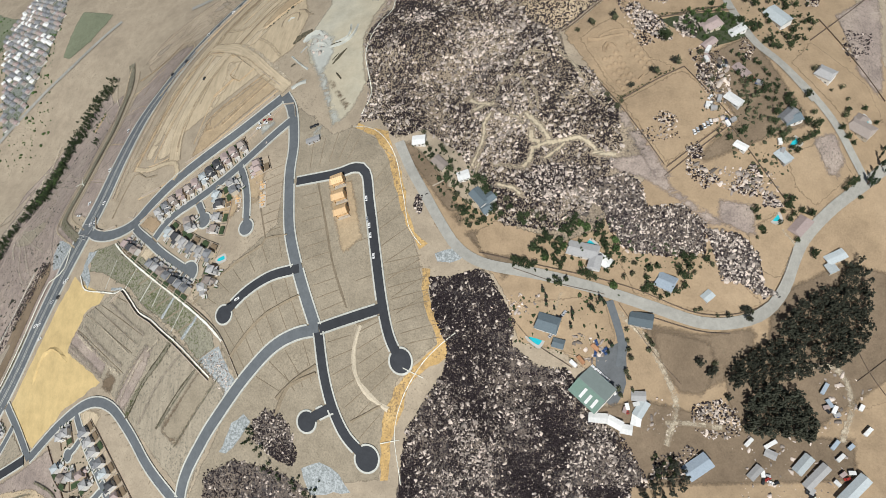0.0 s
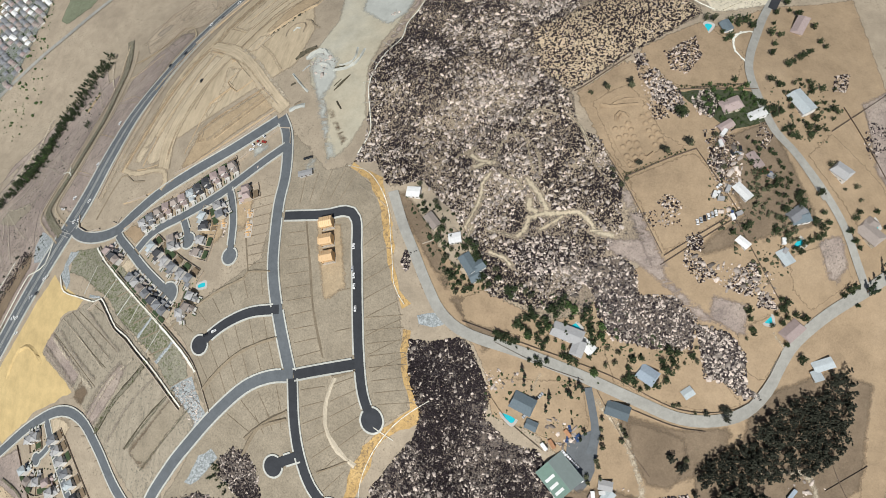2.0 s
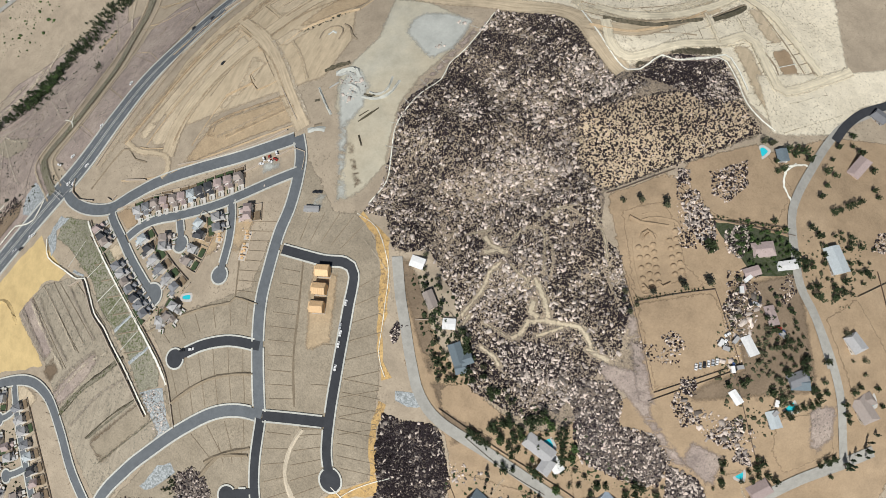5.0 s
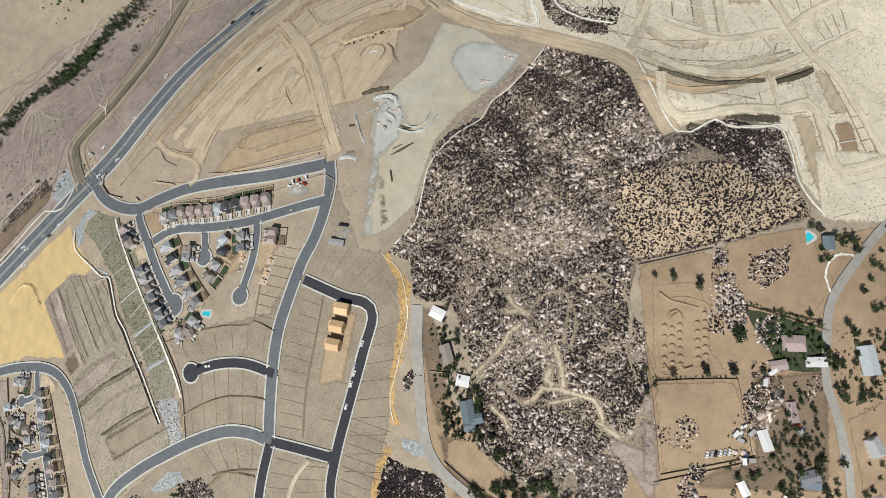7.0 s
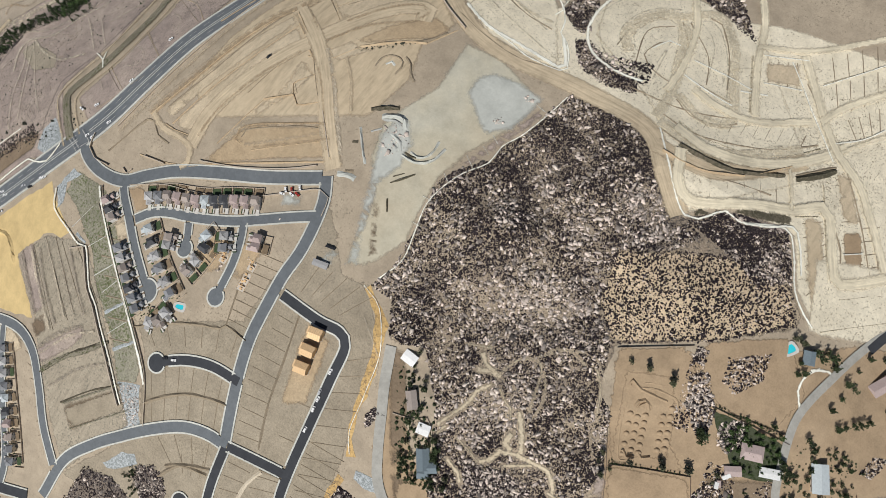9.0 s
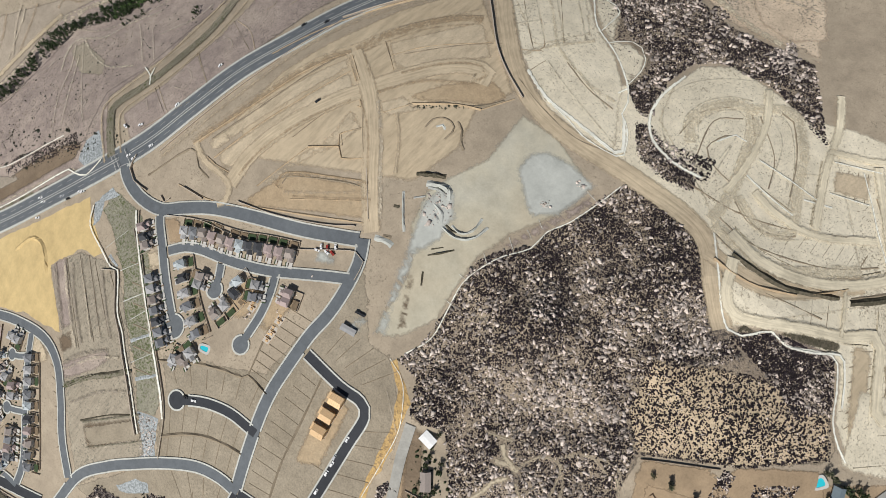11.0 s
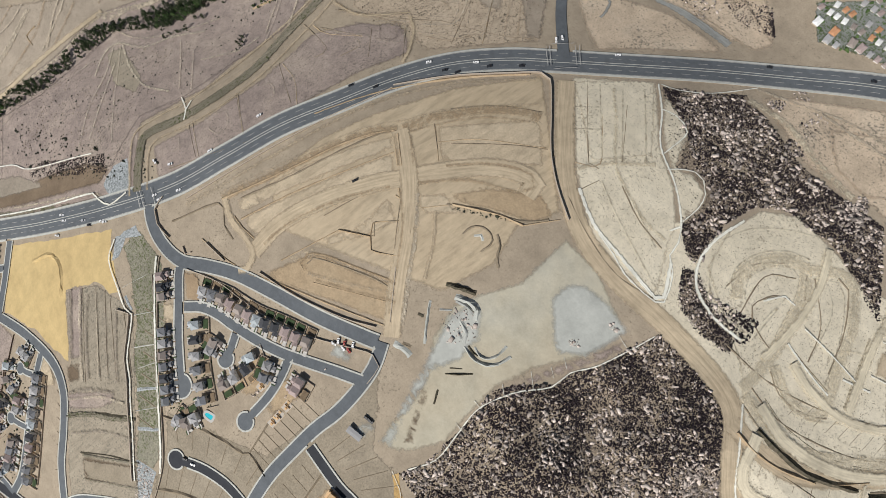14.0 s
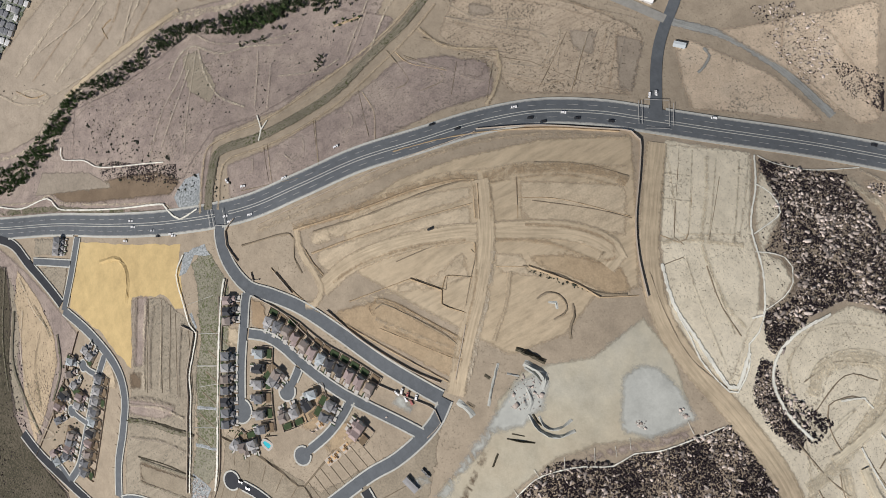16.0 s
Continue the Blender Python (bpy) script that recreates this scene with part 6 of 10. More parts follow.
outcrop([(-253, 603.4), (-246.3, 613.5), (-240.5, 605.2), (-247.1, 596.8)], 40, 84, 2.6, 0)
outcrop([(-224, 590.8), (-218.3, 602.1), (-208.3, 592.6), (-212.5, 583.3)], 45, 85, 3.2, 4)
outcrop([(-171, 587.4), (-161.3, 599.6), (-148.5, 584.8), (-157.2, 576.6)], 130, 86, 3.0, 20)
outcrop([(-227.2, 609.3), (-217.3, 614.8), (-213.6, 607.8), (-221.1, 602)], 16, 87, 2.0, 0)
dotted([(-163.6, 483.1), (-142.4, 494.8), (-136.5, 478.3), (-153.7, 467.5)], 350, 88, 0.6)
rocky([(-577.4, 86.6), (-521.1, 169.6), (-504.1, 165.7), (-559, 88.3)], 91, 160, 500, 1.6)
dotted([(-529.7, 418.5), (-432, 534.8), (-387.4, 498.6), (-433.3, 427.6), (-489.2, 403.6)], 1100, 92, 0.35, 0.2, WEED)
dotted([(-569.2, -89.9), (-544.4, -49.7), (-463, -81.3), (-375, -90.1), (-329.8, -72.1), (-356.5, -195.9)], 2600, 93, 0.6)
dotted([(-641.6, 97.9), (-615.9, 204.9), (-581.5, 264.2), (-532.3, 213.9), (-528.3, 165.6), (-587.3, 89.8)], 900, 94, 0.35, 0.2, WEED)
dotted([(-532.8, -49.1), (-484.7, -21.2), (-440.2, -21.3), (-383.7, -76.2), (-435.6, -83.1)], 700, 95, 0.4)

for field, count, seed in (([(-196, 500), (-197, 541), (-178, 559), (-145, 573), (-98, 558), (-60, 520), (-70, 450), (-128, 467)], 2600, 101), ([(-340, 503), (-304, 545), (-262, 512), (-222, 488), (-212, 455), (-285, 462)], 1300, 102), ([(-60, 455), (-10, 490), (30, 450), (90, 470), (20, 560), (-60, 560), (-95, 550)], 1700, 103)):
    dotted(field, count * 2, seed, 0.2, 0.1, WEED)


# ---- builders of things ----
def part(name, bm, mat, parent, label=""):
    """One mesh object under a thing or a part."""
    me = bpy.data.meshes.new(name)
    bm.to_mesh(me)
    bm.free()
    me.materials.append(mat)
    ob = new(name, me)
    ob.parent = parent
    if label:
        ob["label"] = label
    return ob


def box_bm(x0, y0, z0, x1, y1, z1, bm=None, bevel=0.0):
    bm = bm or bmesh.new()
    v = [bm.verts.new(p) for p in ((x0, y0, z0), (x1, y0, z0), (x1, y1, z0), (x0, y1, z0), (x0, y0, z1), (x1, y0, z1), (x1, y1, z1), (x0, y1, z1))]
    for f in ((0, 3, 2, 1), (4, 5, 6, 7), (0, 1, 5, 4), (1, 2, 6, 5), (2, 3, 7, 6), (3, 0, 4, 7)):
        bm.faces.new([v[i] for i in f])
    if bevel:
        bmesh.ops.bevel(bm, geom=list(bm.edges), offset=bevel, segments=1, affect="EDGES")
    return bm


def roof_bm(x0, y0, x1, y1, z, rise, along="x", hip=0.0, thick=0.25, bm=None):
    """A gabled or hipped roof over a rectangle; hip: how far the ridge's ends step in."""
    bm = bm or bmesh.new()
    if along == "x":
        ym = (y0 + y1) / 2
        ridge = [(x0 + hip, ym, z + rise), (x1 - hip, ym, z + rise)]
        order = [(0, 1, 5, 4), (2, 3, 4, 5), (1, 2, 5), (3, 0, 4)]
    else:
        xm = (x0 + x1) / 2
        ridge = [(xm, y0 + hip, z + rise), (xm, y1 - hip, z + rise)]
        order = [(1, 2, 5, 4), (3, 0, 4, 5), (0, 1, 4), (2, 3, 5)]
    eave = [(x0, y0, z), (x1, y0, z), (x1, y1, z), (x0, y1, z)]
    v = [bm.verts.new(p) for p in eave + ridge]
    low = [bm.verts.new((p[0], p[1], p[2] - thick)) for p in eave]
    for f in order:
        bm.faces.new([v[i] for i in f])
    for k in range(4):
        bm.faces.new((v[k], low[k], low[(k + 1) % 4], v[(k + 1) % 4]))
    bm.faces.new(list(reversed(low)))
    return bm


def empty_thing(name, label, category, group=""):
    ob = new(name)
    ob.empty_display_size = 0.5
    return tagged(ob, label, category, group)


STUCCO = [coat("stucco_" + n, c, 0.85, vary=0.12, per_object=0.1) for n, c in (("cream", (0.62, 0.55, 0.44)), ("white", (0.74, 0.72, 0.68)), ("grey", (0.42, 0.41, 0.4)), ("tan", (0.52, 0.42, 0.31)))]
TILE = dict((n, coat("roof_" + n, c, 0.8, vary=0.22, scale=0.9, per_object=0.16)) for n, c in (
    ("brown", (0.3, 0.255, 0.225)), ("slate", (0.2, 0.205, 0.215)), ("rose", (0.36, 0.285, 0.265)), ("grey", (0.36, 0.355, 0.35)), ("dark", (0.06, 0.062, 0.068)), ("orange", (0.48, 0.25, 0.13)),
    ("teal", (0.13, 0.165, 0.185)), ("blue", (0.33, 0.39, 0.45)), ("white", (0.72, 0.72, 0.7)), ("green", (0.17, 0.255, 0.21)), ("steel", (0.42, 0.46, 0.47)), ("lumber", (0.72, 0.5, 0.28))))
GARAGE = coat("garage_paint", (0.7, 0.68, 0.64), 0.6)
DOOR_PAINT = coat("door_paint", (0.14, 0.09, 0.06), 0.5)
PANE = plain_glass("window_glass", (0.03, 0.04, 0.05))
LUMBER = coat("raw_lumber", (0.66, 0.44, 0.23), 0.8, vary=0.2, per_object=0.1)
SLAB = coat("slab_concrete", (0.5, 0.45, 0.38), 0.9, vary=0.2)
WALL_BLOCK = coat("wall_block", (0.46, 0.39, 0.31), 0.9, vary=0.2)
BARK = coat("bark", (0.14, 0.1, 0.07), 0.95)
RUBBER = coat("rubber", (0.02, 0.02, 0.02), 0.9)
DRIVE = coat("drive_concrete", (0.5, 0.48, 0.44), 0.9, vary=0.15, scale=0.4)


def tract_house(k, at, roof, stucco, label):
    """A two-storey house with a garage wing; its front looks to -y."""
    h = empty_thing("house", label, "house", "houses of the new tracts")
    w, d, z1, z2 = 5.4, 8.6, 2.8, 5.2
    side = 1 if k % 2 else -1
    part("wall", box_bm(-w / 2, -d / 2 + 3.0, -1.0, w / 2, d / 2, z2), STUCCO[stucco], h)
    gx0, gx1 = (-w / 2, 0.6) if side > 0 else (-0.6, w / 2)
    part("garage_wing", box_bm(gx0, -d / 2, -1.0, gx1, -d / 2 + 3.1, z1), STUCCO[stucco], h)
    e = 0.35
    part("roof", roof_bm(-w / 2 - e, -d / 2 + 3 - e, w / 2 + e, d / 2 + e, z2 + 0.1, 1.9, "y" if k % 3 else "x", 3.4 if k % 2 else 1.2), TILE[roof], h)
    part("garage_roof", roof_bm(gx0 - e, -d / 2 - e, gx1 + e, -d / 2 + 3.2, z1 + 0.1, 1.3, "y", 0.3), TILE[roof], h)
    part("garage_door", box_bm((gx0 + gx1) / 2 - 1.9, -d / 2 - 0.06, 0, (gx0 + gx1) / 2 + 1.9, -d / 2 + 0.1, 2.2), GARAGE, h, "pale panelled garage door")
    px = 2.4 * side
    part("front_door", box_bm(px - 0.45, -d / 2 + 2.94, 0, px + 0.45, -d / 2 + 3.1, 2.05), DOOR_PAINT, h, "dark front door")
    part("porch_roof", box_bm(px - 1.2, -d / 2 + 1.6, 2.5, px + 1.2, -d / 2 + 3.05, 2.75), TILE[roof], h)
    for wx, wy, wz in ((-2.2, -1, 3.8), (1.8, -1, 3.8), (-2.2, 1, 3.8), (1.9, 1, 3.8), (-1.5, 1, 1.0), (1.9, 1, 1.0)):
        y = -d / 2 + 3.0 if wy < 0 else d / 2
        win = part("window", box_bm(wx - 0.75, y - 0.07, wz, wx + 0.75, y + 0.07, wz + 1.2), GARAGE, h)
        part("pane", box_bm(wx - 0.66, y - 0.085, wz + 0.08, wx + 0.66, y + 0.085, wz + 1.12), PANE, win, "dark window glass")
    h.matrix_world = at
    return h


def plain_house(name, at, w, d, z, rise, roof, stucco, label, along="x", hip=0.0, category="house", wing=None):
    """A low country house, shed or barn with real roof, door and windows."""
    h = empty_thing(name, label, category)
    part("wall", box_bm(-w / 2, -d / 2, -1.2, w / 2, d / 2, z), STUCCO[stucco], h)
    e = 0.5
    part("roof", roof_bm(-w / 2 - e, -d / 2 - e, w / 2 + e, d / 2 + e, z + 0.1, rise, along, hip), TILE[roof], h)
    part("door", box_bm(-0.5, -d / 2 - 0.06, 0, 0.5, -d / 2 + 0.06, 2.05), DOOR_PAINT, h, "dark door")
    for wx in (-w * 0.32, w * 0.3):
        for y in (-d / 2, d / 2):
            win = part("window", box_bm(wx - 0.7, y - 0.06, 0.9, wx + 0.7, y + 0.06, 2.0), GARAGE, h)
            part("pane", box_bm(wx - 0.6, y - 0.075, 0.98, wx + 0.6, y + 0.075, 1.92), PANE, win, "dark window glass")
    if wing:
        wx, wy, ww, wd = wing
        part("wing_wall", box_bm(wx - ww / 2, wy - wd / 2, -1.2, wx + ww / 2, wy + wd / 2, z - 0.3), STUCCO[stucco], h)
        part("wing_roof", roof_bm(wx - ww / 2 - e, wy - wd / 2 - e, wx + ww / 2 + e, wy + wd / 2 + e, z - 0.2, rise * 0.8, "y" if along == "x" else "x", hip), TILE[roof], h)
    h.matrix_world = at
    return h


def on_ground(x, y, turn=0.0, lift=0.0):
    return pose(x, y, height(x, y) + lift, 0, 0, turn)


TRACT = []
for k, (roof, stucco, words) in enumerate((("brown", 1, "two-storey white stucco house with a brown tiled roof"), ("slate", 1, "two-storey white stucco house with a slate-grey tiled roof"), ("rose", 3, "two-storey tan stucco house with a rose-brown tiled roof"),
                                            ("grey", 1, "two-storey white stucco house with a grey tiled roof"), ("rose", 1, "two-storey white stucco house with a rose-brown tiled roof"), ("steel", 1, "two-storey white stucco house with a pale blue-grey tiled roof"), ("slate", 0, "two-storey cream stucco house with a slate-grey tiled roof"), ("grey", 1, "two-storey white stucco house with a grey tiled roof"), ("dark", 1, "two-storey white stucco house with a near-black tiled roof"))):
    TRACT.append((k, roof, stucco, words))
made_houses = {}


def place_house(x, y, turn, kind):
    at = on_ground(x, y, turn, 0.3)
    if kind in made_houses:
        return copy_thing(made_houses[kind], at)
    k, roof, stucco, words = TRACT[kind]
    made_houses[kind] = tract_house(k, at, roof, stucco, words)
    return made_houses[kind]


def slab(points, mat, name, words, category, kind="structure", lift=0.0):
    verts, faces = laid(triangles(points), next_lift("street") + lift)
    return tagged(mesh_object(name, verts, faces, mat), words, category, kind=kind)


def turned(x, y, turn, pts):
    c, s = math.cos(radians(turn)), math.sin(radians(turn))
    return [(x + px * c - py * s, y + px * s + py * c) for px, py in pts]


def block_wall(points, tall=1.7, thick=0.25, mat=None, name="block_wall", words="low tan block wall along the lots", category="wall"):
    """A garden or retaining wall that follows the ground."""
    line = smooth_line(points, 6.0)
    n = normals(line)
    verts, faces = [], []
    for k, p in enumerate(line):
        a, b = p + n[k] * thick / 2, p - n[k] * thick / 2
        z = height(p.x, p.y)
        verts += [(a.x, a.y, z - 0.6), (a.x, a.y, z + tall), (b.x, b.y, z + tall), (b.x, b.y, z - 0.6)]
    for k in range(len(line) - 1):
        o = 4 * k
        faces += [(o, o + 4, o + 5, o + 1), (o + 1, o + 5, o + 6, o + 2), (o + 2, o + 6, o + 7, o + 3)]
    faces += [(0, 1, 2, 3), tuple(4 * (len(line) - 1) + i for i in (3, 2, 1, 0))]
    return tagged(mesh_object(name, verts, faces, mat or WALL_BLOCK), words, category, kind="structure")


def house_row(ends, n, face, seed=1, drive=5.0, skip=()):
    """Houses side by side from one end to the other; face: 1 if they look to the left of that line, -1 to its right."""
    rnd = random.Random(seed)
    a, b = Vector(ends[0]), Vector(ends[-1])
    line = smooth_line(ends, 1.0)
    total = len(line) - 1
    for k in range(n):
        if k in skip:
            continue
        i = min(total, int((k + 0.5) / n * total)) if n > 1 else total // 2
        p = line[i]
        t = (line[min(i + 2, total)] - line[max(i - 2, 0)]).normalized()
        front = Vector((-t.y, t.x)) * face
        turn = math.degrees(math.atan2(front.y, front.x)) + 90
        kind = rnd.randrange(len(TRACT))
        place_house(p.x, p.y, turn, kind)
        gx = -1.4 if TRACT[kind][0] % 2 else 1.4
        slab(turned(p.x, p.y, turn, [(gx - 1.5, -4.6 - drive * 0.8), (gx + 1.5, -4.6 - drive * 0.8), (gx + 1.3, -4.5), (gx - 1.3, -4.5)]), DRIVE, "driveway", "pale concrete driveway before a garage", "driveway")
        slab(turned(p.x, p.y, turn, [(-gx - 0.5, -7.6), (-gx + 0.5, -7.6), (-gx + 0.6, -4.2), (-gx - 0.6, -4.2)]), DRIVE, "front_path", "pale concrete path before the front door", "path")
        slab(turned(p.x, p.y, turn, [(-gx - 1.5, -7.8), (-gx - 0.6, -7.8), (-gx - 0.7, -4.5), (-gx - 1.5, -4.5)]), LAWN if rnd.random() < 0.6 else YARD, "front_garden", "small planted strip before a house", "garden")
        if rnd.random() < 0.8:
            slab(turned(p.x, p.y, turn, [(-3.4, 6.0), (3.2, 6.0), (3.0, 10.0), (-3.2, 10.2)]), LAWN if rnd.random() < 0.5 else YARD, "yard", "small back yard of turf or bark", "yard")
    for k in range(n + 1):
        i = min(total, int(k / n * total))
        p, t = line[i], (line[min(i + 2, total)] - line[max(i - 2, 0)]).normalized()
        front = Vector((-t.y, t.x)) * face
        block_wall([tuple(p - front * 1.0), tuple(p - front * 11.0)], 1.4, 0.14, words="tan block wall between two back yards")
    rear = []
    for i in range(0, total + 1, max(1, total // 12)):
        t = (line[min(i + 2, total)] - line[max(i - 2, 0)]).normalized()
        rear.append(tuple(line[i] - Vector((-t.y, t.x)) * face * 11.0))
    if len(rear) > 1:
        block_wall(rear, 1.5, 0.18, words="tan block wall behind the back yards")


LAWN = earth("lawn", (0.052, 0.072, 0.035), mid=0.5)
YARD = earth("yard_bark", (0.2, 0.14, 0.09), mid=0.5)


# ---- trees ----
def leaves(tone, name):
    return coat(name, tone, 0.8, vary=0.4, scale=1.5, per_object=0.3, per_island=0.35, spec=0.2)


LEAF = dict(oak=leaves((0.04, 0.056, 0.024), "oak_leaves"), olive=leaves((0.085, 0.09, 0.05), "olive_leaves"), gum=leaves((0.04, 0.043, 0.03), "gum_leaves"), green=leaves((0.06, 0.098, 0.032), "green_leaves"), cypress=leaves((0.03, 0.045, 0.025), "cypress_leaves"))


def make_tree(kind, seed, at):
    rng = np.random.RandomState(seed)
    words = dict(oak="dark green broad-crowned tree with a short trunk", olive="grey-green small tree with an open crown on dry ground", gum="tall dark gum tree with a ragged crown", green="bright green leafy garden tree", cypress="slim dark green cypress beside a house")[kind]
    tree = empty_thing("tree", words, "tree")
    r, tall, base = dict(oak=(1.95, 6.4, 0.8), olive=(1.55, 5.2, 0.6), gum=(2.7, 9.5, 2.5), green=(2.4, 4.4, 0.8), cypress=(1.1, 7.0, 0.4))[kind]
    bm = bmesh.new()
    tr = 0.28 if kind == "gum" else 0.2
    limbs = [((0, 0, -0.5), (0.1, 0.05, tall * 0.75), tr, 0.05)]
    for k in range(5):
        a = k * 1.256 + rng.uniform(-0.4, 0.4)
        z0 = base + (tall - base) * rng.uniform(0.05, 0.45)
        limbs.append(((0.05, 0, z0), (math.cos(a) * r * 0.7, math.sin(a) * r * 0.7, z0 + r * 0.6), tr * 0.45, 0.03))
    for p, q, r0, r1 in limbs:
        p, q = Vector(p), Vector(q)
        m = Matrix.Translation((p + q) / 2) @ (q - p).to_track_quat("Z", "Y").to_matrix().to_4x4()
        bmesh.ops.create_cone(bm, segments=6, radius1=r0, radius2=r1, depth=(q - p).length, matrix=m, cap_ends=True)
    part("trunk", bm, BARK, tree)
    n = 75 if kind != "gum" else 95
    verts, faces = [], []
    octa = np.array([(1, 0, 0), (-1, 0, 0), (0, 1, 0), (0, -1, 0), (0, 0, 1), (0, 0, -1)], float)
    of = [(0, 2, 4), (2, 1, 4), (1, 3, 4), (3, 0, 4), (2, 0, 5), (1, 2, 5), (3, 1, 5), (0, 3, 5)]
    lobes = rng.uniform(-1, 1, (6, 3)) * (0.55, 0.55, 0.5)
    for k in range(n):
        d = rng.normal(0, 1, 3)
        d /= np.linalg.norm(d)
        c = lobes[k % 6] + d * rng.uniform(0.35, 0.75)
        taper = 1.0 if kind != "cypress" else max(0.25, 1 - 0.45 * (c[2] + 1))
        c = np.array([c[0] * r * taper, c[1] * r * taper, base + (tall - base) * (0.5 + 0.42 * c[2])])
        size = r * rng.uniform(0.13, 0.3) * (1.2 if kind == "cypress" else 1)
        q = octa * (1 + rng.uniform(-0.4, 0.4, (6, 1))) * size * (1, 1, 0.75)
        q = q @ np.linalg.qr(rng.normal(0, 1, (3, 3)))[0] + c
        o = len(verts)
        verts += q.tolist()
        faces += [tuple(o + i for i in f) for f in of]
    mesh_object("crown", verts, faces, LEAF[kind], tree)
    tree.matrix_world = at
    return tree


made_trees = {}
tree_rnd = random.Random(5)


def tree(x, y, kind="oak", size=1.0):
    size *= tree_rnd.uniform(0.7, 1.3)
    at = on_ground(x, y, tree_rnd.uniform(0, 360)) @ Matrix.Diagonal((size, size, size * tree_rnd.uniform(0.85, 1.15), 1))
    key = (kind, tree_rnd.randrange(4))
    if key not in made_trees:
        made_trees[key] = make_tree(kind, 10 * len(made_trees) + 3, on_ground(x, y))
        made_trees[key].matrix_world = at
        return
    src = made_trees[key]
    keep, src.scale = src.scale.copy(), (1, 1, 1)
    copy_thing(src, at)
    src.scale = keep


def wood(outline, n, kind="oak", size=1.0, gap=3.0, seed=3, words="dense dark trees and shrubs along the creek"):
    """An uncounted stand of trees: trunks and leaf clumps in one mesh."""
    rng = np.random.RandomState(seed)
    lo, hi = np.min(outline, 0), np.max(outline, 0)
    xy = rng.uniform(lo, hi, (n * 12, 2))
    xy = xy[in_outline(xy, outline)]
    done = []
    for p in xy:
        if len(done) >= n:
            break
        if all((p[0] - q[0]) ** 2 + (p[1] - q[1]) ** 2 > gap * gap for q in done):
            done.append(p)
    r, tall, base = dict(oak=(1.45, 5.4, 0.3), green=(1.5, 4.4, 0.3), olive=(1.4, 4.8, 0.4), gum=(2.1, 12.0, 1.0))[kind]
    octa = np.array([(1, 0, 0), (-1, 0, 0), (0, 1, 0), (0, -1, 0), (0, 0, 1), (0, 0, -1)], float)
    of = np.array([(0, 2, 4), (2, 1, 4), (1, 3, 4), (3, 0, 4), (2, 0, 5), (1, 2, 5), (3, 1, 5), (0, 3, 5)])
    verts, faces = [], []
    for p in done:
        s = size * rng.uniform(0.6, 1.35)
        z = height(p[0], p[1])
        o = len(verts)
        for a in range(5):
            c, d = math.cos(a * 1.2566), math.sin(a * 1.2566)
            verts += [(p[0] + 0.22 * c, p[1] + 0.22 * d, z - 0.4), (p[0] + 0.07 * c, p[1] + 0.07 * d, z + tall * 0.7 * s)]
        faces += [(o + 2 * a, o + 2 * ((a + 1) % 5), o + 2 * ((a + 1) % 5) + 1, o + 2 * a + 1) for a in range(5)]
        lobes = rng.uniform(-1, 1, (5, 3)) * (0.6, 0.6, 0.55)
        m = 46
        d = rng.normal(0, 1, (m, 3))
        d /= np.linalg.norm(d, axis=1)[:, None]
        c = lobes[np.arange(m) % 5] + d * rng.uniform(0.3, 0.7, (m, 1))
        c = c * (r * s, r * s, (tall - base) * 0.42 * s) + (p[0], p[1], z + (base + (tall - base) * 0.5) * s)
        q = octa[None] * (1 + rng.uniform(-0.45, 0.45, (m, 6, 1))) * (r * s * rng.uniform(0.14, 0.32, (m, 1, 1))) + c[:, None]
        o = len(verts)
        verts += q.reshape(-1, 3).tolist()
        faces += (of[None] + o + 6 * np.arange(m)[:, None, None]).reshape(-1, 3).tolist()
    return tagged(mesh_object("trees", verts, faces, LEAF[kind]), words, "trees", kind="stuff")


def trees(points, kind="oak", size=1.0):
    for x, y in points:
        tree(x, y, kind, size)


# ---- vehicles, pools, fences ----
CAR_PAINT = [coat("car_" + n, c, 0.3, vary=0.05, spec=0.6) for n, c in (("white", (0.75, 0.75, 0.74)), ("black", (0.02, 0.02, 0.022)), ("silver", (0.42, 0.43, 0.44)), ("red", (0.3, 0.03, 0.02)), ("blue", (0.04, 0.08, 0.2)))]
CAR_WORDS = ["white", "black", "silver", "red", "dark blue"]
made_cars = {}


def car(x, y, turn, paint=0, lift=0.7):
    at = on_ground(x, y, turn, lift)
    if paint in made_cars:
        return copy_thing(made_cars[paint], at)
    v = empty_thing("car", CAR_WORDS[paint] + " car with dark windows on the ground", "car")
    part("body", box_bm(-2.0, -0.85, 0.3, 2.0, 0.85, 0.85, bevel=0.12), CAR_PAINT[paint], v)
    cab = bmesh.new()
    box_bm(-1.3, -0.75, 0.85, 0.75, 0.75, 1.4, cab)
    for vert in cab.verts:
        if vert.co.z > 1:
            vert.co.x *= 0.72
            vert.co.y *= 0.85
    part("cabin", cab, PANE, v, "dark glass cabin")
    part("cabin_roof", box_bm(-0.94, -0.62, 1.4, 0.52, 0.62, 1.45), CAR_PAINT[paint], v)
    for wx in (-1.25, 1.25):
        for wy in (-0.8, 0.8):
            bm = bmesh.new()
            bmesh.ops.create_cone(bm, segments=10, radius1=0.32, radius2=0.32, depth=0.22, cap_ends=True, matrix=Matrix.Translation((wx, wy, 0.32)) @ Matrix.Rotation(radians(90), 4, "X"))
            part("wheel", bm, RUBBER, v)
    v.matrix_world = at
    made_cars[paint] = v
    return v


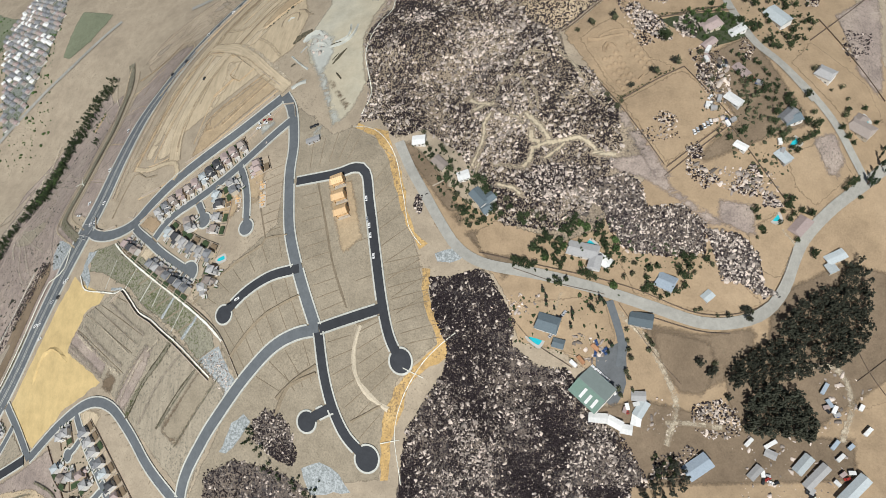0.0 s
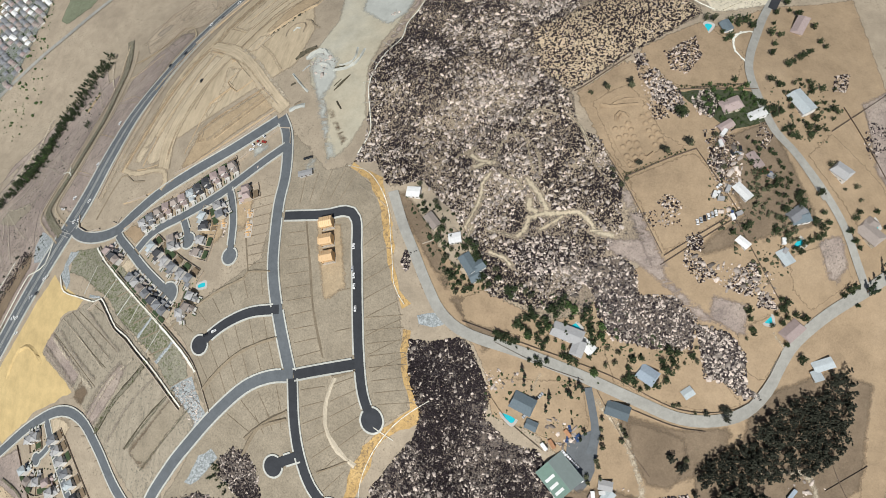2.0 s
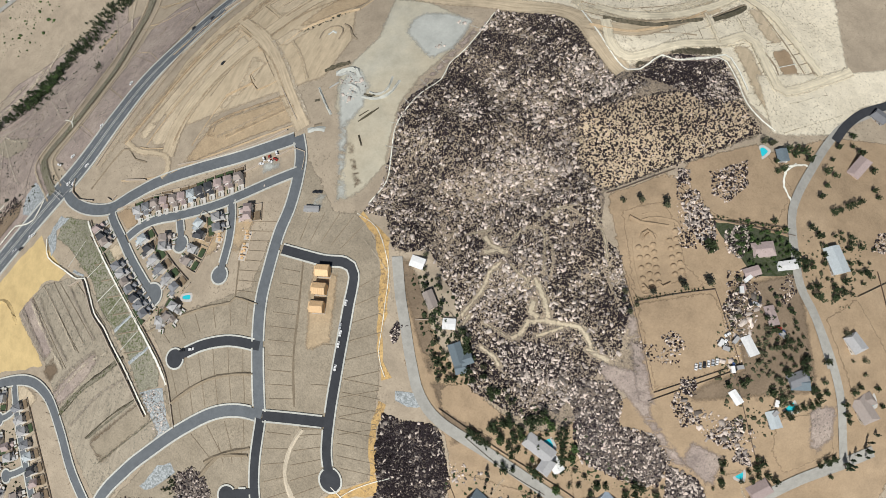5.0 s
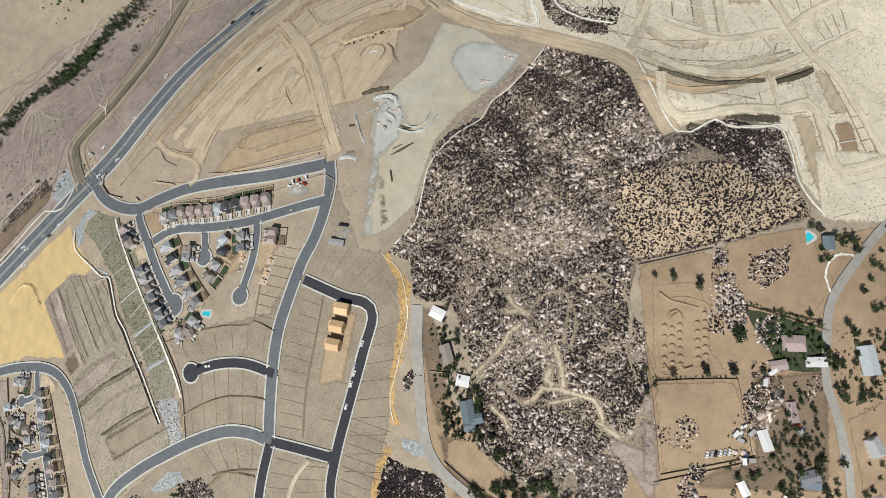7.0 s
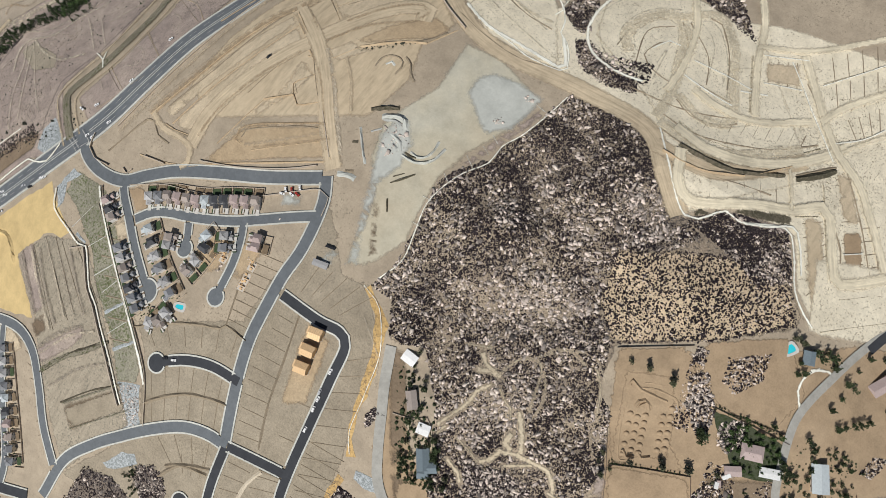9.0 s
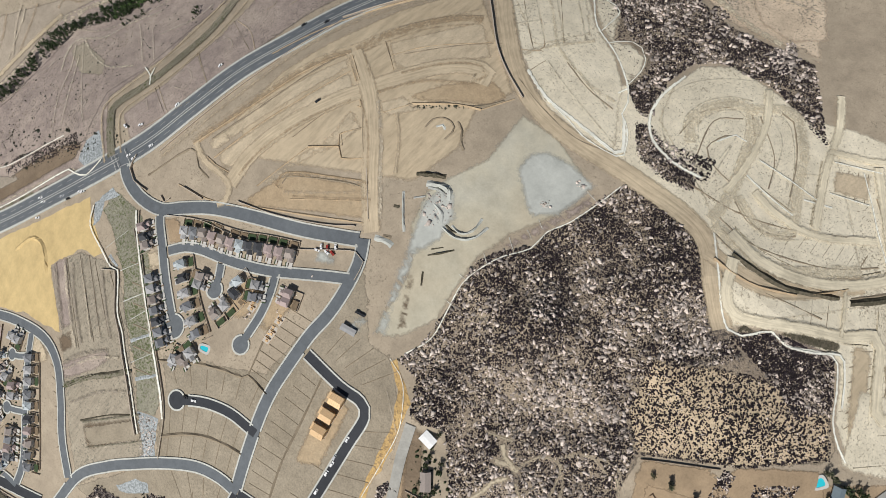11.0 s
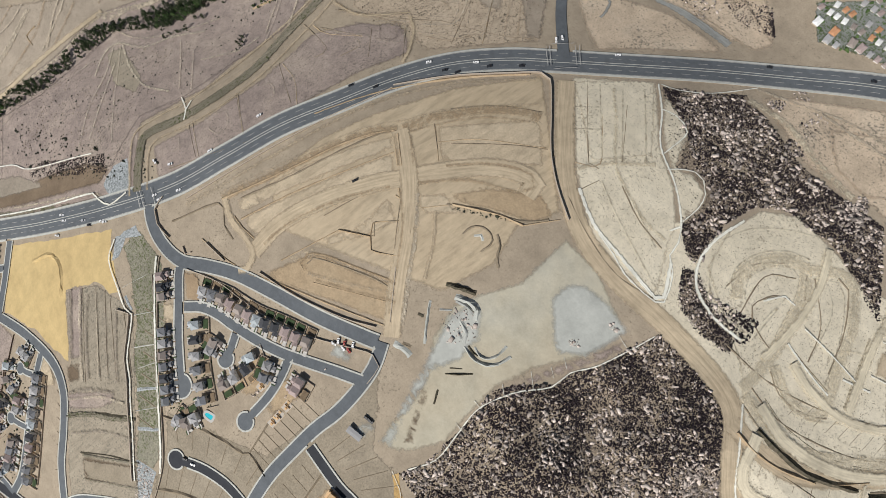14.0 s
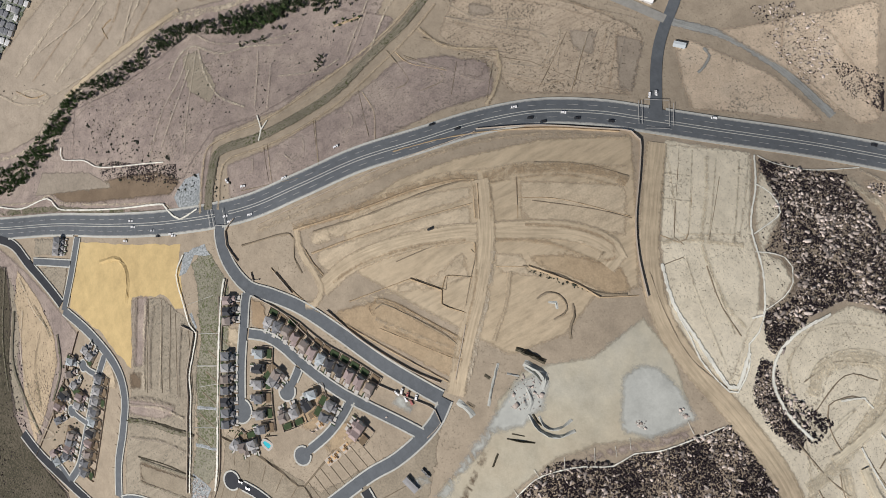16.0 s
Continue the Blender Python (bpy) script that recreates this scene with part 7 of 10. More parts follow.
def trailer(x, y, turn, length=7.0, roof="white", words="white box trailer parked on bare ground"):
    v = empty_thing("trailer", words, "trailer")
    part("body", box_bm(-length / 2, -1.2, 0.6, length / 2, 1.2, 3.0, bevel=0.12), TILE[roof], v)
    part("tow_bar", box_bm(length / 2, -0.15, 0.6, length / 2 + 1.0, 0.15, 0.75), RUBBER, v)
    for wy in (-1.1, 1.1):
        bm = bmesh.new()
        bmesh.ops.create_cone(bm, segments=10, radius1=0.38, radius2=0.38, depth=0.25, cap_ends=True, matrix=Matrix.Translation((-0.5, wy, 0.38)) @ Matrix.Rotation(radians(90), 4, "X"))
        part("wheel", bm, RUBBER, v)
    v.matrix_world = on_ground(x, y, turn)
    return v


POOL_WATER = plain_glass("pool_water", (0.03, 0.5, 0.58), 0.05)


def pool(x, y, turn, w=8.0, d=4.0, deck=1.6):
    v = empty_thing("swimming_pool", "turquoise swimming pool with a pale concrete deck", "pool")
    ring = lambda rx, ry: [(math.copysign(abs(math.cos(a)) ** 0.6, math.cos(a)) * rx, math.copysign(abs(math.sin(a)) ** 0.6, math.sin(a)) * ry * (1 + 0.25 * math.cos(a))) for a in [6.2832 * k / 20 for k in range(20)]]
    bm = bmesh.new()
    inner, out = ring(w / 2, d / 2), ring(w / 2 + deck, d / 2 + deck)
    a = [bm.verts.new((p[0], p[1], 0.75)) for p in inner]
    b = [bm.verts.new((p[0], p[1], 0.75)) for p in out]
    lo = [bm.verts.new((p[0], p[1], -1.0)) for p in out]
    wl = [bm.verts.new((p[0], p[1], 0.4)) for p in inner]
    for k in range(20):
        j = (k + 1) % 20
        bm.faces.new((a[k], b[k], b[j], a[j]))
        bm.faces.new((b[k], lo[k], lo[j], b[j]))
        bm.faces.new((wl[k], a[k], a[j], wl[j]))
    part("deck", bm, DRIVE, v, "pale concrete deck")
    bm = bmesh.new()
    bm.faces.new([bm.verts.new((p[0], p[1], 0.6)) for p in inner])
    part("water", bm, POOL_WATER, v, "turquoise water")
    v.matrix_world = on_ground(x, y, turn)
    return v


def fence(points, tall=1.3, words="dark wire fence between two plots"):
    return block_wall(points, tall, 0.18, FENCE, "fence", words, "fence")


FENCE = coat("fence_wood", (0.16, 0.12, 0.09), 0.9)


# the default soil is darkened: part of the ridge's shadow line is in its colour
def berm(points, width=1.2, tall=0.5, mat="shaded_soil", words="low soil ridge between two lots"):
    """A low ridge of soil on the graded ground."""
    line = smooth_line(points, 5.0)
    n = normals(line)
    rnd = random.Random(len(points) + int(width * 10))
    verts, faces = [], []
    for k, p in enumerate(line):
        w = width * rnd.uniform(0.6, 1.2) / 2
        a, b = p + n[k] * w, p - n[k] * w
        verts += [(a.x, a.y, height(a.x, a.y) + 0.02), (p.x, p.y, height(p.x, p.y) + 0.12 + tall * rnd.uniform(0.6, 1.2)), (b.x, b.y, height(b.x, b.y) + 0.02)]
    for k in range(len(line) - 1):
        o = 3 * k
        faces += [(o, o + 3, o + 4, o + 1), (o + 1, o + 4, o + 5, o + 2)]
    return tagged(mesh_object("berm", verts, faces, SOIL[mat]), words, "soil ridge", kind="structure")


def along(points, f):
    line = smooth_line(points, 1.0)
    x = f * (len(line) - 1)
    i = min(int(x), len(line) - 2)
    return line[i].lerp(line[i + 1], x - i)


def lots(first, second, n, width=0.8, tall=0.22):
    """Low ridges that divide a block into house lots, from one edge line to the other."""
    for k in range(n):
        f = (k + 0.5) / n
        p, q = along(first, f), along(second, f)
        berm([tuple(p), tuple(p.lerp(q, 0.5)), tuple(q)], width, tall)


def framed_house(x, y, turn, w=8.5, d=7.0, seed=1):
    """A house under construction: slab, stud walls, floor deck and bare roof trusses."""
    h = empty_thing("framed_house", "house under construction of bare yellow lumber", "house", "houses under construction")
    part("slab", box_bm(-w / 2 - 0.3, -d / 2 - 0.3, -0.8, w / 2 + 0.3, d / 2 + 0.3, 0.7), SLAB, h, "grey concrete slab")
    for z0 in (0.7, 3.4):
        for side in (-1, 1):
            for k in range(10):
                px = -w / 2 + w * k / 9
                part("stud", box_bm(px - 0.06, side * d / 2 - 0.06, z0, px + 0.06, side * d / 2 + 0.06, z0 + 2.5), LUMBER, h)
            part("plate", box_bm(-w / 2, side * d / 2 - 0.07, z0 + 2.5, w / 2, side * d / 2 + 0.07, z0 + 2.62), LUMBER, h)
    for side in (-1, 1):
        part("sheathing", box_bm(side * w / 2 - 0.06, -d / 2, 0.7, side * w / 2 + 0.06, d / 2, 6.0), LUMBER, h, "yellow wall sheathing")
    part("floor_deck", box_bm(-w / 2, -d / 2, 3.3, w / 2, d / 2, 3.42), LUMBER, h, "yellow plywood floor deck")
    half = roof_bm(-w / 2 - 0.4, -d / 2 - 0.4, w / 2 + 0.4, d / 2 + 0.4, 6.1, 1.7, "x", 0.2, 0.15)
    part("roof_sheathing", half, TILE["lumber"], h, "bare yellow roof sheathing")
    part("porch_roof", roof_bm(-w / 2 - 2.6, -d / 4, -w / 2 + 0.2, d / 2, 3.4, 0.9, "y", 0.2, 0.15), TILE["lumber"], h)
    for k in range(7):
        px = -w / 2 + w * k / 6
        part("truss", roof_bm(px - 0.09, -d / 2 - 0.5, px + 0.09, d / 2 + 0.5, 6.2, 1.72, "x", 0.0, 0.2), LUMBER, h)
    h.matrix_world = on_ground(x, y, turn)
    return h


def slab_plot(x, y, turn, w=8.0, d=7.0):
    """A poured house slab with formwork boards and stacked lumber."""
    h = empty_thing("house_slab", "pale concrete house slab with formwork and lumber on bare soil", "foundation", "house slabs")
    part("slab", box_bm(-w / 2, -d / 2, -0.8, w / 2, d / 2, 0.45), SLAB, h)
    for y0 in (-d / 2 - 0.2, d / 2 + 0.1):
        part("form_board", box_bm(-w / 2, y0, 0.0, w / 2, y0 + 0.1, 0.6), LUMBER, h)
    for k in range(3):
        part("lumber_stack", box_bm(-w / 2 + 1 + 2.3 * k, -1.2 + k * 0.7, 0.45, -w / 2 + 2.4 + 2.3 * k, 0.6 + k * 0.7, 1.1), LUMBER, h)
    part("inner_wall", box_bm(-0.1, -d / 2 + 0.5, 0.45, 0.1, d / 2 - 0.8, 1.8), LUMBER, h)
    h.matrix_world = on_ground(x, y, turn)
    return h


def spoil(points, width, tall, mat, words="heap of dug soil on the graded pad"):
    """A heaped ridge with a broken crest."""
    line = smooth_line(points, 2.5)
    n = normals(line)
    rnd = random.Random(len(line) * 7 + int(tall * 10))
    prof = ((-1.0, 0.0), (-0.55, 0.6), (-0.1, 1.0), (0.3, 0.75), (1.0, 0.0))
    verts, faces = [], []
    for k, p in enumerate(line):
        end = min(1.0, 0.25 + min(k, len(line) - 1 - k) * 0.4)
        for f, h in prof:
            q = p + n[k] * (f * width / 2 * rnd.uniform(0.75, 1.2))
            verts.append((q.x, q.y, height(q.x, q.y) + 0.1 + tall * h * end * rnd.uniform(0.6, 1.2)))
    for k in range(len(line) - 1):
        for i in range(4):
            o = 5 * k + i
            faces.append((o, o + 1, o + 6, o + 5))
    return tagged(mesh_object("spoil_heap", verts, faces, SOIL[mat]), words, "soil heap", kind="structure")


def rubble(outline, n, seed, big=1.2, words="scattered rocks and debris on bare ground"):
    rng = np.random.RandomState(seed)
    xy = rng.uniform(np.min(outline, 0), np.max(outline, 0), (n * 6, 2))
    xy = xy[in_outline(xy, outline)][:n]
    lumps("rubble", xy, 0.3 + big * rng.power(0.5, len(xy)) ** 3, 0.8, ROCK, words, "rubble", rng, 0.35, block=True)


def shrubs(outline, n, seed, big=1.1, leaf="oak", words="low green and brown shrubs on dry ground"):
    rng = np.random.RandomState(seed)
    xy = rng.uniform(np.min(outline, 0), np.max(outline, 0), (n * 6, 2))
    xy = xy[in_outline(xy, outline)]
    xy = xy[clear_mask(xy)][:n]
    lumps("shrubs", xy, 0.4 + big * rng.power(0.8, len(xy)) ** 2, 0.85, LEAF[leaf], words, "shrubs", rng, 0.45)


def crossing(points):
    verts, faces = laid(ribbon(smooth_line(points, 4.0), -0.2, 0.2), layer["street"] + 0.03)
    return tagged(mesh_object("road_marking", verts, faces, SOIL["road_paint"]), "white painted crossing line on asphalt", "road marking", kind="structure")


# houses of the northern tract
house_row([(-369.5, 195.4), (-361, 202.4), (-351.1, 209.8), (-339.1, 216), (-325.1, 224.3), (-310, 235.9), (-288.5, 250.3)], 12, -1, seed=4)
house_row([(-399.4, 176.6), (-379.4, 167.1)], 3, 1, seed=5, drive=4.0)
house_row([(-363.4, 157.9), (-336.9, 144.7), (-313.2, 133.4)], 7, 1, seed=6, drive=3.5)
house_row([(-355.3, 182.8), (-325.4, 167), (-296.9, 156.7)], 6, -1, seed=7, drive=3.5)
house_row([(-305.1, 131.6), (-296.6, 136.8), (-293.7, 151.6)], 3, -1, seed=8, drive=2.0)
house_row([(-534.3, 24.2), (-521, 15.7)], 3, 1, seed=28, drive=2.0)
house_row([(-326.1, 181.9), (-331.3, 191.6)], 2, -1, seed=9, drive=3.0)
house_row([(-304, 175.7), (-302.7, 190.4), (-303.8, 204.6), (-312.5, 207)], 4, 1, seed=10, drive=3.0)
house_row([(-296, 220.9), (-286.3, 207.5)], 2, 1, seed=12, drive=3.0)
house_row([(-275.5, 233), (-270, 222)], 2, -1, seed=13, drive=3.0)

# houses of the southern tract
house_row([(-403, 29), (-382.6, 9.5), (-358.1, -16.1), (-337.3, -41.3)], 10, -1, seed=14, drive=4.0)
house_row([(-418.6, 27.8), (-432.5, 21.1)], 2, -1, seed=15, drive=3.0)
house_row([(-430.3, 2.4), (-417.4, -6.2), (-403.9, -2.2)], 3, 1, seed=16, drive=3.0)
house_row([(-407.3, -19.4), (-396.9, -36.8), (-383.3, -38.6)], 3, 1, seed=17, drive=3.0)
house_row([(-397.4, 0), (-387.5, -11.6)], 2, 1, seed=18, drive=3.0)
house_row([(-373.4, -28.3), (-356.2, -50.7)], 4, 1, seed=19, drive=4.0)
house_row([(-371.6, -59.4), (-355.3, -59.7)], 2, 1, seed=20, drive=3.0)

# lots of the graded tract
berm([(-215.7, 211.3), (-204.7, 180.2), (-195.7, 152.2), (-182.7, 123)], 2.0, 0.6)
lots([(-228.6, 206.4), (-217.5, 155.6), (-199.1, 116.4)], [(-216.7, 208.5), (-196.6, 155.9), (-182.7, 123.5)], 10)
lots([(-185.1, 178.9), (-174.4, 128.3)], [(-175.6, 182.2), (-159.9, 133.4)], 2)
lots([(-174, 213.5), (-167.5, 180.5), (-156.2, 143.4), (-144.7, 115.1)], [(-161.9, 228.2), (-148.5, 195.1), (-135.6, 162.9), (-123.3, 127.9)], 9)
lots([(-228.6, 222.4), (-209.4, 227.3), (-189.6, 229.6)], [(-230.8, 241.5), (-208.7, 249.6), (-178.2, 253.8)], 5)
lots([(-290.9, 111.4), (-260.7, 136), (-230.4, 152)], [(-270, 88.8), (-247.8, 115.2), (-221.3, 130.8)], 6)
lots([(-269, 87), (-247.3, 113.8), (-220.4, 129.5)], [(-260.1, 74.5), (-237.6, 97.2), (-210.6, 110.1)], 6)
lots([(-307.1, 124.6), (-272.7, 153.8), (-253.7, 169), (-235.7, 174.8)], [(-293.3, 119.2), (-264.9, 142.4), (-245, 154), (-231.4, 158)], 6)
lots([(-276.3, 224.3), (-264.7, 198.7), (-254.1, 172.2)], [(-246.4, 234), (-241.2, 206.2), (-235.7, 177.1)], 8)
berm([(-277.6, 226.2), (-266, 202.4), (-253.7, 171.3)], 1.5, 0.5)
berm([(-311, 122.6), (-292.8, 140.5), (-274, 155.6), (-255.8, 166.7), (-253.7, 171.3), (-234.8, 173.4)], 2.6, 1.2)
berm([(-270.8, 86.1), (-261.1, 100.4), (-247.8, 114.7), (-232, 124.6), (-218.7, 130.4)], 2.8, 1.3)
lots([(-252.2, 70.1), (-233.3, 89.5), (-206.9, 103.4)], [(-228.8, 62.4), (-219.7, 74.8), (-202.4, 86.1)], 4)
berm([(-231.2, 51.4), (-222.6, 70.7), (-202.4, 85.7)], 3.0, 1.3)
lots([(-196.2, 105.5), (-189.8, 79.6), (-177.5, 56.8), (-166.4, 38)], [(-178.7, 110.3), (-173.9, 84.3), (-162.5, 65), (-151.7, 56.2)], 7)
berm([(-172, 112.4), (-175.5, 98), (-173.4, 81.1), (-162.7, 68.7), (-150.2, 61.8)], 4.0, 0.8, 'pale_track', 'pale rutted berm between two rows of lots')
lots([(-174.2, 112.3), (-170.8, 84.8), (-160.4, 66.9)], [(-156.6, 120.7), (-151, 99.8), (-144.1, 83.7)], 5)
lots([(-158.1, 156.8), (-149.2, 120.9), (-137.6, 98.1)], [(-133.3, 162.4), (-124.7, 130.1), (-115.2, 103.4)], 8)
berm([(-175.6, 52.3), (-154.4, 64.4)], 2.0, 1.0)
berm([(-174.2, 112.8), (-158.6, 118.8)], 2.5, 1.0)
berm([(-231, 62.3), (-220.9, 72.1), (-202.2, 80.6)], 3.0, 1.3)
lots([(-230.1, 76.4), (-205.1, 89.2)], [(-220.3, 66.6), (-201.9, 75.2)], 3)

# drainage walls round the swale
block_wall([(-399.9, 125.9), (-390.5, 134.6), (-387.8, 133), (-375, 123.4), (-364, 115), (-350, 109.2), (-336, 101.2), (-316, 90), (-286, 70)], 2.2, 0.6)
block_wall([(-412, 178.4), (-398.8, 168.6), (-374.2, 154.8), (-345.8, 139.8), (-318.4, 125.6), (-291.6, 110.2), (-277.1, 97.4), (-260.9, 73)], 1.5, 0.35)
lots([(-392.5, 153.1), (-351.5, 125.8), (-316.6, 96.8)], [(-373.4, 163.1), (-330.7, 136.8), (-294.2, 109.4)], 6, 1.6, 0.3)

# lines on the fill ground
berm([(-408.4, 257.3), (-398.8, 298), (-392.2, 343.1), (-383.5, 375.9), (-372.1, 373.7), (-353.2, 364.9)], 2.6, 0.6)
berm([(-398.6, 246.7), (-383.5, 248.6), (-375.9, 250.7)], 1.8, 0.6)
berm([(-341.8, 310.5), (-332.1, 319.4), (-325.7, 325.6), (-333.8, 330.8)], 1.5, 0.6)
berm([(-333.8, 330.8), (-325.8, 343.3)], 1.5, 0.6)
berm([(-358.9, 303.4), (-354.7, 341.9), (-352.5, 358.7)], 1.5, 0.6)
berm([(-337.5, 276), (-338.4, 281.9), (-323.6, 294.7), (-302.2, 310.2), (-290.5, 316.4)], 2.0, 0.6)
berm([(-327.5, 353.4), (-313.2, 347.2), (-307.4, 342)], 2.2, 0.6)
berm([(-341.1, 357.7), (-318.6, 339), (-288.5, 316.4)], 1.6, 0.6)
berm([(-374, 416.8), (-356.9, 444), (-334, 466.5)], 2.0, 0.6)
berm([(-350.8, 403), (-326.9, 433.8), (-308.7, 453.3)], 1.8, 0.6)
berm([(-329.3, 390.5), (-310.6, 418.6), (-288.2, 434.9)], 2.4, 0.6)
berm([(-315.5, 377.3), (-299.7, 394.1), (-278, 410.6), (-268.2, 425.8)], 2.6, 0.6)
berm([(-370.8, 401.4), (-352.6, 393.2)], 1.4, 0.6)
berm([(-428.7, 200.8), (-416.1, 240.5), (-399.1, 236.3), (-385.9, 237)], 2.0, 0.6)
berm([(-466.8, 217.4), (-444.4, 281)], 1.5, 0.6)
block_wall([(-416.2, 393.3), (-397.4, 430.9), (-374.7, 465.4), (-361.1, 484.7), (-352.5, 486.6), (-332.1, 473.1), (-306.8, 454.7), (-284.7, 443.6), (-260.9, 435.9)], 2.6, 0.7)
block_wall([(-450.3, 203.7), (-445.4, 192.6), (-434.5, 189.4), (-419.5, 192.8)], 2.0, 0.5)
block_wall([(-406.6, 199.3), (-400.1, 198.5), (-398.6, 203.4)], 1.6, 0.5)
block_wall([(-396.8, 217.5), (-377, 223.7)], 2.0, 0.6)
block_wall([(-353.4, 242.9), (-322.7, 258.4), (-292, 279), (-274.5, 294.6)], 2.0, 0.5)
block_wall([(-271.6, 304.4), (-299.5, 326.8)], 1.2, 0.5)
block_wall([(-390.3, 193.9), (-366.6, 211.6), (-341, 223.2), (-312.8, 238.3), (-291.3, 255.4), (-270.1, 275.7), (-260.7, 283.5), (-252, 283.1), (-247.3, 270.2)], 1.8, 0.4)

# graded lots to the north-east
berm([(-100.8, 442.2), (-80.9, 445.5), (-61.9, 454.5), (-49.3, 465.6)], 3.5, 0.6)
berm([(-44.6, 470.9), (-30.3, 489.2)], 3.5, 0.6)
berm([(-110.2, 455), (-87.4, 455.2), (-66.8, 463.2), (-47.9, 481.8)], 2.0, 0.6)
berm([(-122, 501.2), (-106.2, 501.6), (-86.2, 502.9)], 1.6, 0.6)
berm([(-115.6, 481.5), (-101.5, 477.2), (-83.7, 482.4), (-74.7, 491.8)], 1.8, 0.6)
berm([(-126.3, 489.7), (-139.4, 490.6), (-152.1, 497.5), (-149.4, 513.2), (-141.9, 519.9)], 1.6, 0.6)
berm([(-147, 538.8), (-130.2, 520.3), (-126.3, 501)], 1.6, 0.6)
berm([(-142.6, 541.9), (-117.7, 524.9), (-106.2, 504.2)], 1.6, 0.6)
berm([(-134.1, 554.5), (-125, 554.7), (-106.7, 534.7), (-93.4, 510)], 1.6, 0.6)
berm([(-336.6, 507.2), (-285.2, 469.8), (-278, 472.6)], 1.2, 0.6)
berm([(-273.7, 451.9), (-271.5, 468)], 1.0, 0.6)
berm([(-260, 477.7), (-235.8, 472.6), (-213, 473.2)], 1.4, 0.6)
berm([(-304.9, 517.5), (-272.7, 487.5)], 1.2, 0.6)
berm([(-273.8, 445), (-245.5, 440.2), (-215.8, 440.1), (-189.3, 450.1)], 1.8, 0.6)
berm([(-171.1, 491.9), (-171.7, 514.9), (-160.6, 533.2)], 1.2, 0.6)
berm([(-151, 483), (-161.8, 515.6), (-149.5, 531.9)], 1.2, 0.6)
berm([(-93.9, 459.2), (-69.8, 460.7), (-40.3, 476.9), (-36.2, 476.3)], 3.0, 0.6)
berm([(-25.7, 486.4), (-7.4, 510.7)], 2.5, 0.6)
berm([(-121.8, 465.5), (-87.9, 468), (-48.9, 489.7), (-25.4, 515.4)], 1.6, 0.6)
berm([(-143.8, 469.4), (-114, 475.6), (-81.1, 491.9), (-47.2, 519.6)], 1.6, 0.6)
berm([(-54.1, 550.6), (-11.2, 521.8), (23.9, 491.8), (51, 464)], 1.4, 0.6)
berm([(13.5, 509.4), (30.6, 496.6), (64.3, 460.2)], 1.4, 0.6)
berm([(7.2, 479.3), (25.5, 463.8), (35.3, 447.9), (50.3, 454.2), (61.1, 469.5)], 1.6, 0.6)
berm([(-71.1, 426), (-40.7, 446), (-3.2, 474.4)], 1.4, 0.6)
berm([(-65.3, 449.5), (-31.2, 462.5)], 1.4, 0.6)
berm([(33.6, 441.8), (64.3, 460.2)], 1.4, 0.6)

# fields beyond the main road
berm([(-512.2, 362.4), (-479, 367.2), (-477.3, 355.9)], 1.4, 0.5)
berm([(-499.9, 372.3), (-472.3, 393.8)], 1.2, 0.5)
berm([(-491.5, 330), (-451.4, 323.3)], 1.4, 0.5)
berm([(-488.9, 290.5), (-453.2, 281.4)], 1.4, 0.5)
berm([(-491.4, 247), (-459.6, 240.6)], 1.2, 0.5)
berm([(-475.1, 390), (-464.6, 389.7), (-465.6, 370.2)], 1.2, 0.5)
berm([(-506.4, 391.3), (-470.2, 423.6), (-445.1, 451.7)], 2.0, 0.5)
berm([(-457.6, 426.6), (-434.5, 411)], 1.4, 0.5)
berm([(-473.8, 405), (-450.7, 389.8)], 1.2, 0.5)
berm([(-453.3, 486.6), (-422.2, 446.1)], 1.5, 0.5)
berm([(-436.2, 491), (-411.8, 469.7)], 1.2, 0.5)
berm([(-445.1, 451.7), (-408.7, 478.1), (-387.9, 499.6)], 1.6, 0.5)
track([(-555, 363.1), (-534.4, 344.7), (-518.7, 328.9)], 2.0, 'pale_track')
track([(-691.8, 19.7), (-670.9, 35.8), (-661.2, 58.2), (-657, 112.4)], 4.0, 'pale_track')
track([(-702.6, 74.9), (-705.1, 131.4), (-713.9, 155.7)], 3.0, 'pale_track')
track([(-662.8, 154.8), (-686.5, 175.7), (-700, 192.3)], 3.0, 'pale_track')

# terraces across the swale
track([(-365, 131.4), (-360.9, 138.7), (-357.1, 145.9)], 1.3, 'pale_track', lift=0.1)
track([(-336.2, 117.8), (-332.6, 124), (-329, 130.7)], 1.3, 'pale_track', lift=0.1)
track([(-305.8, 103.6), (-302.4, 109.7), (-299.5, 115.8)], 1.3, 'pale_track', lift=0.1)
track([(-417, 141.5), (-416.8, 158.8), (-416.4, 175.6)], 1.3, 'pale_track', lift=0.1)
track([(-407.9, 145.9), (-406.8, 157.2), (-405.3, 168.7)], 1.3, 'pale_track', lift=0.1)
for a, b, wide in (((-387.5, 137.2), (-380.1, 153.2), 0.7), ((-366.6, 125.6), (-358.3, 143.4), 1.3), ((-351.5, 121.4), (-346.7, 137.1), 0.7), ((-326.7, 102.8), (-318.2, 122.6), 0.7), ((-411.9, 137.8), (-407.3, 161.8), 0.5)):
    berm([a, ((a[0] + b[0]) / 2, (a[1] + b[1]) / 2), b], wide, 0.3, 'concrete', 'thin concrete check line across the swale')
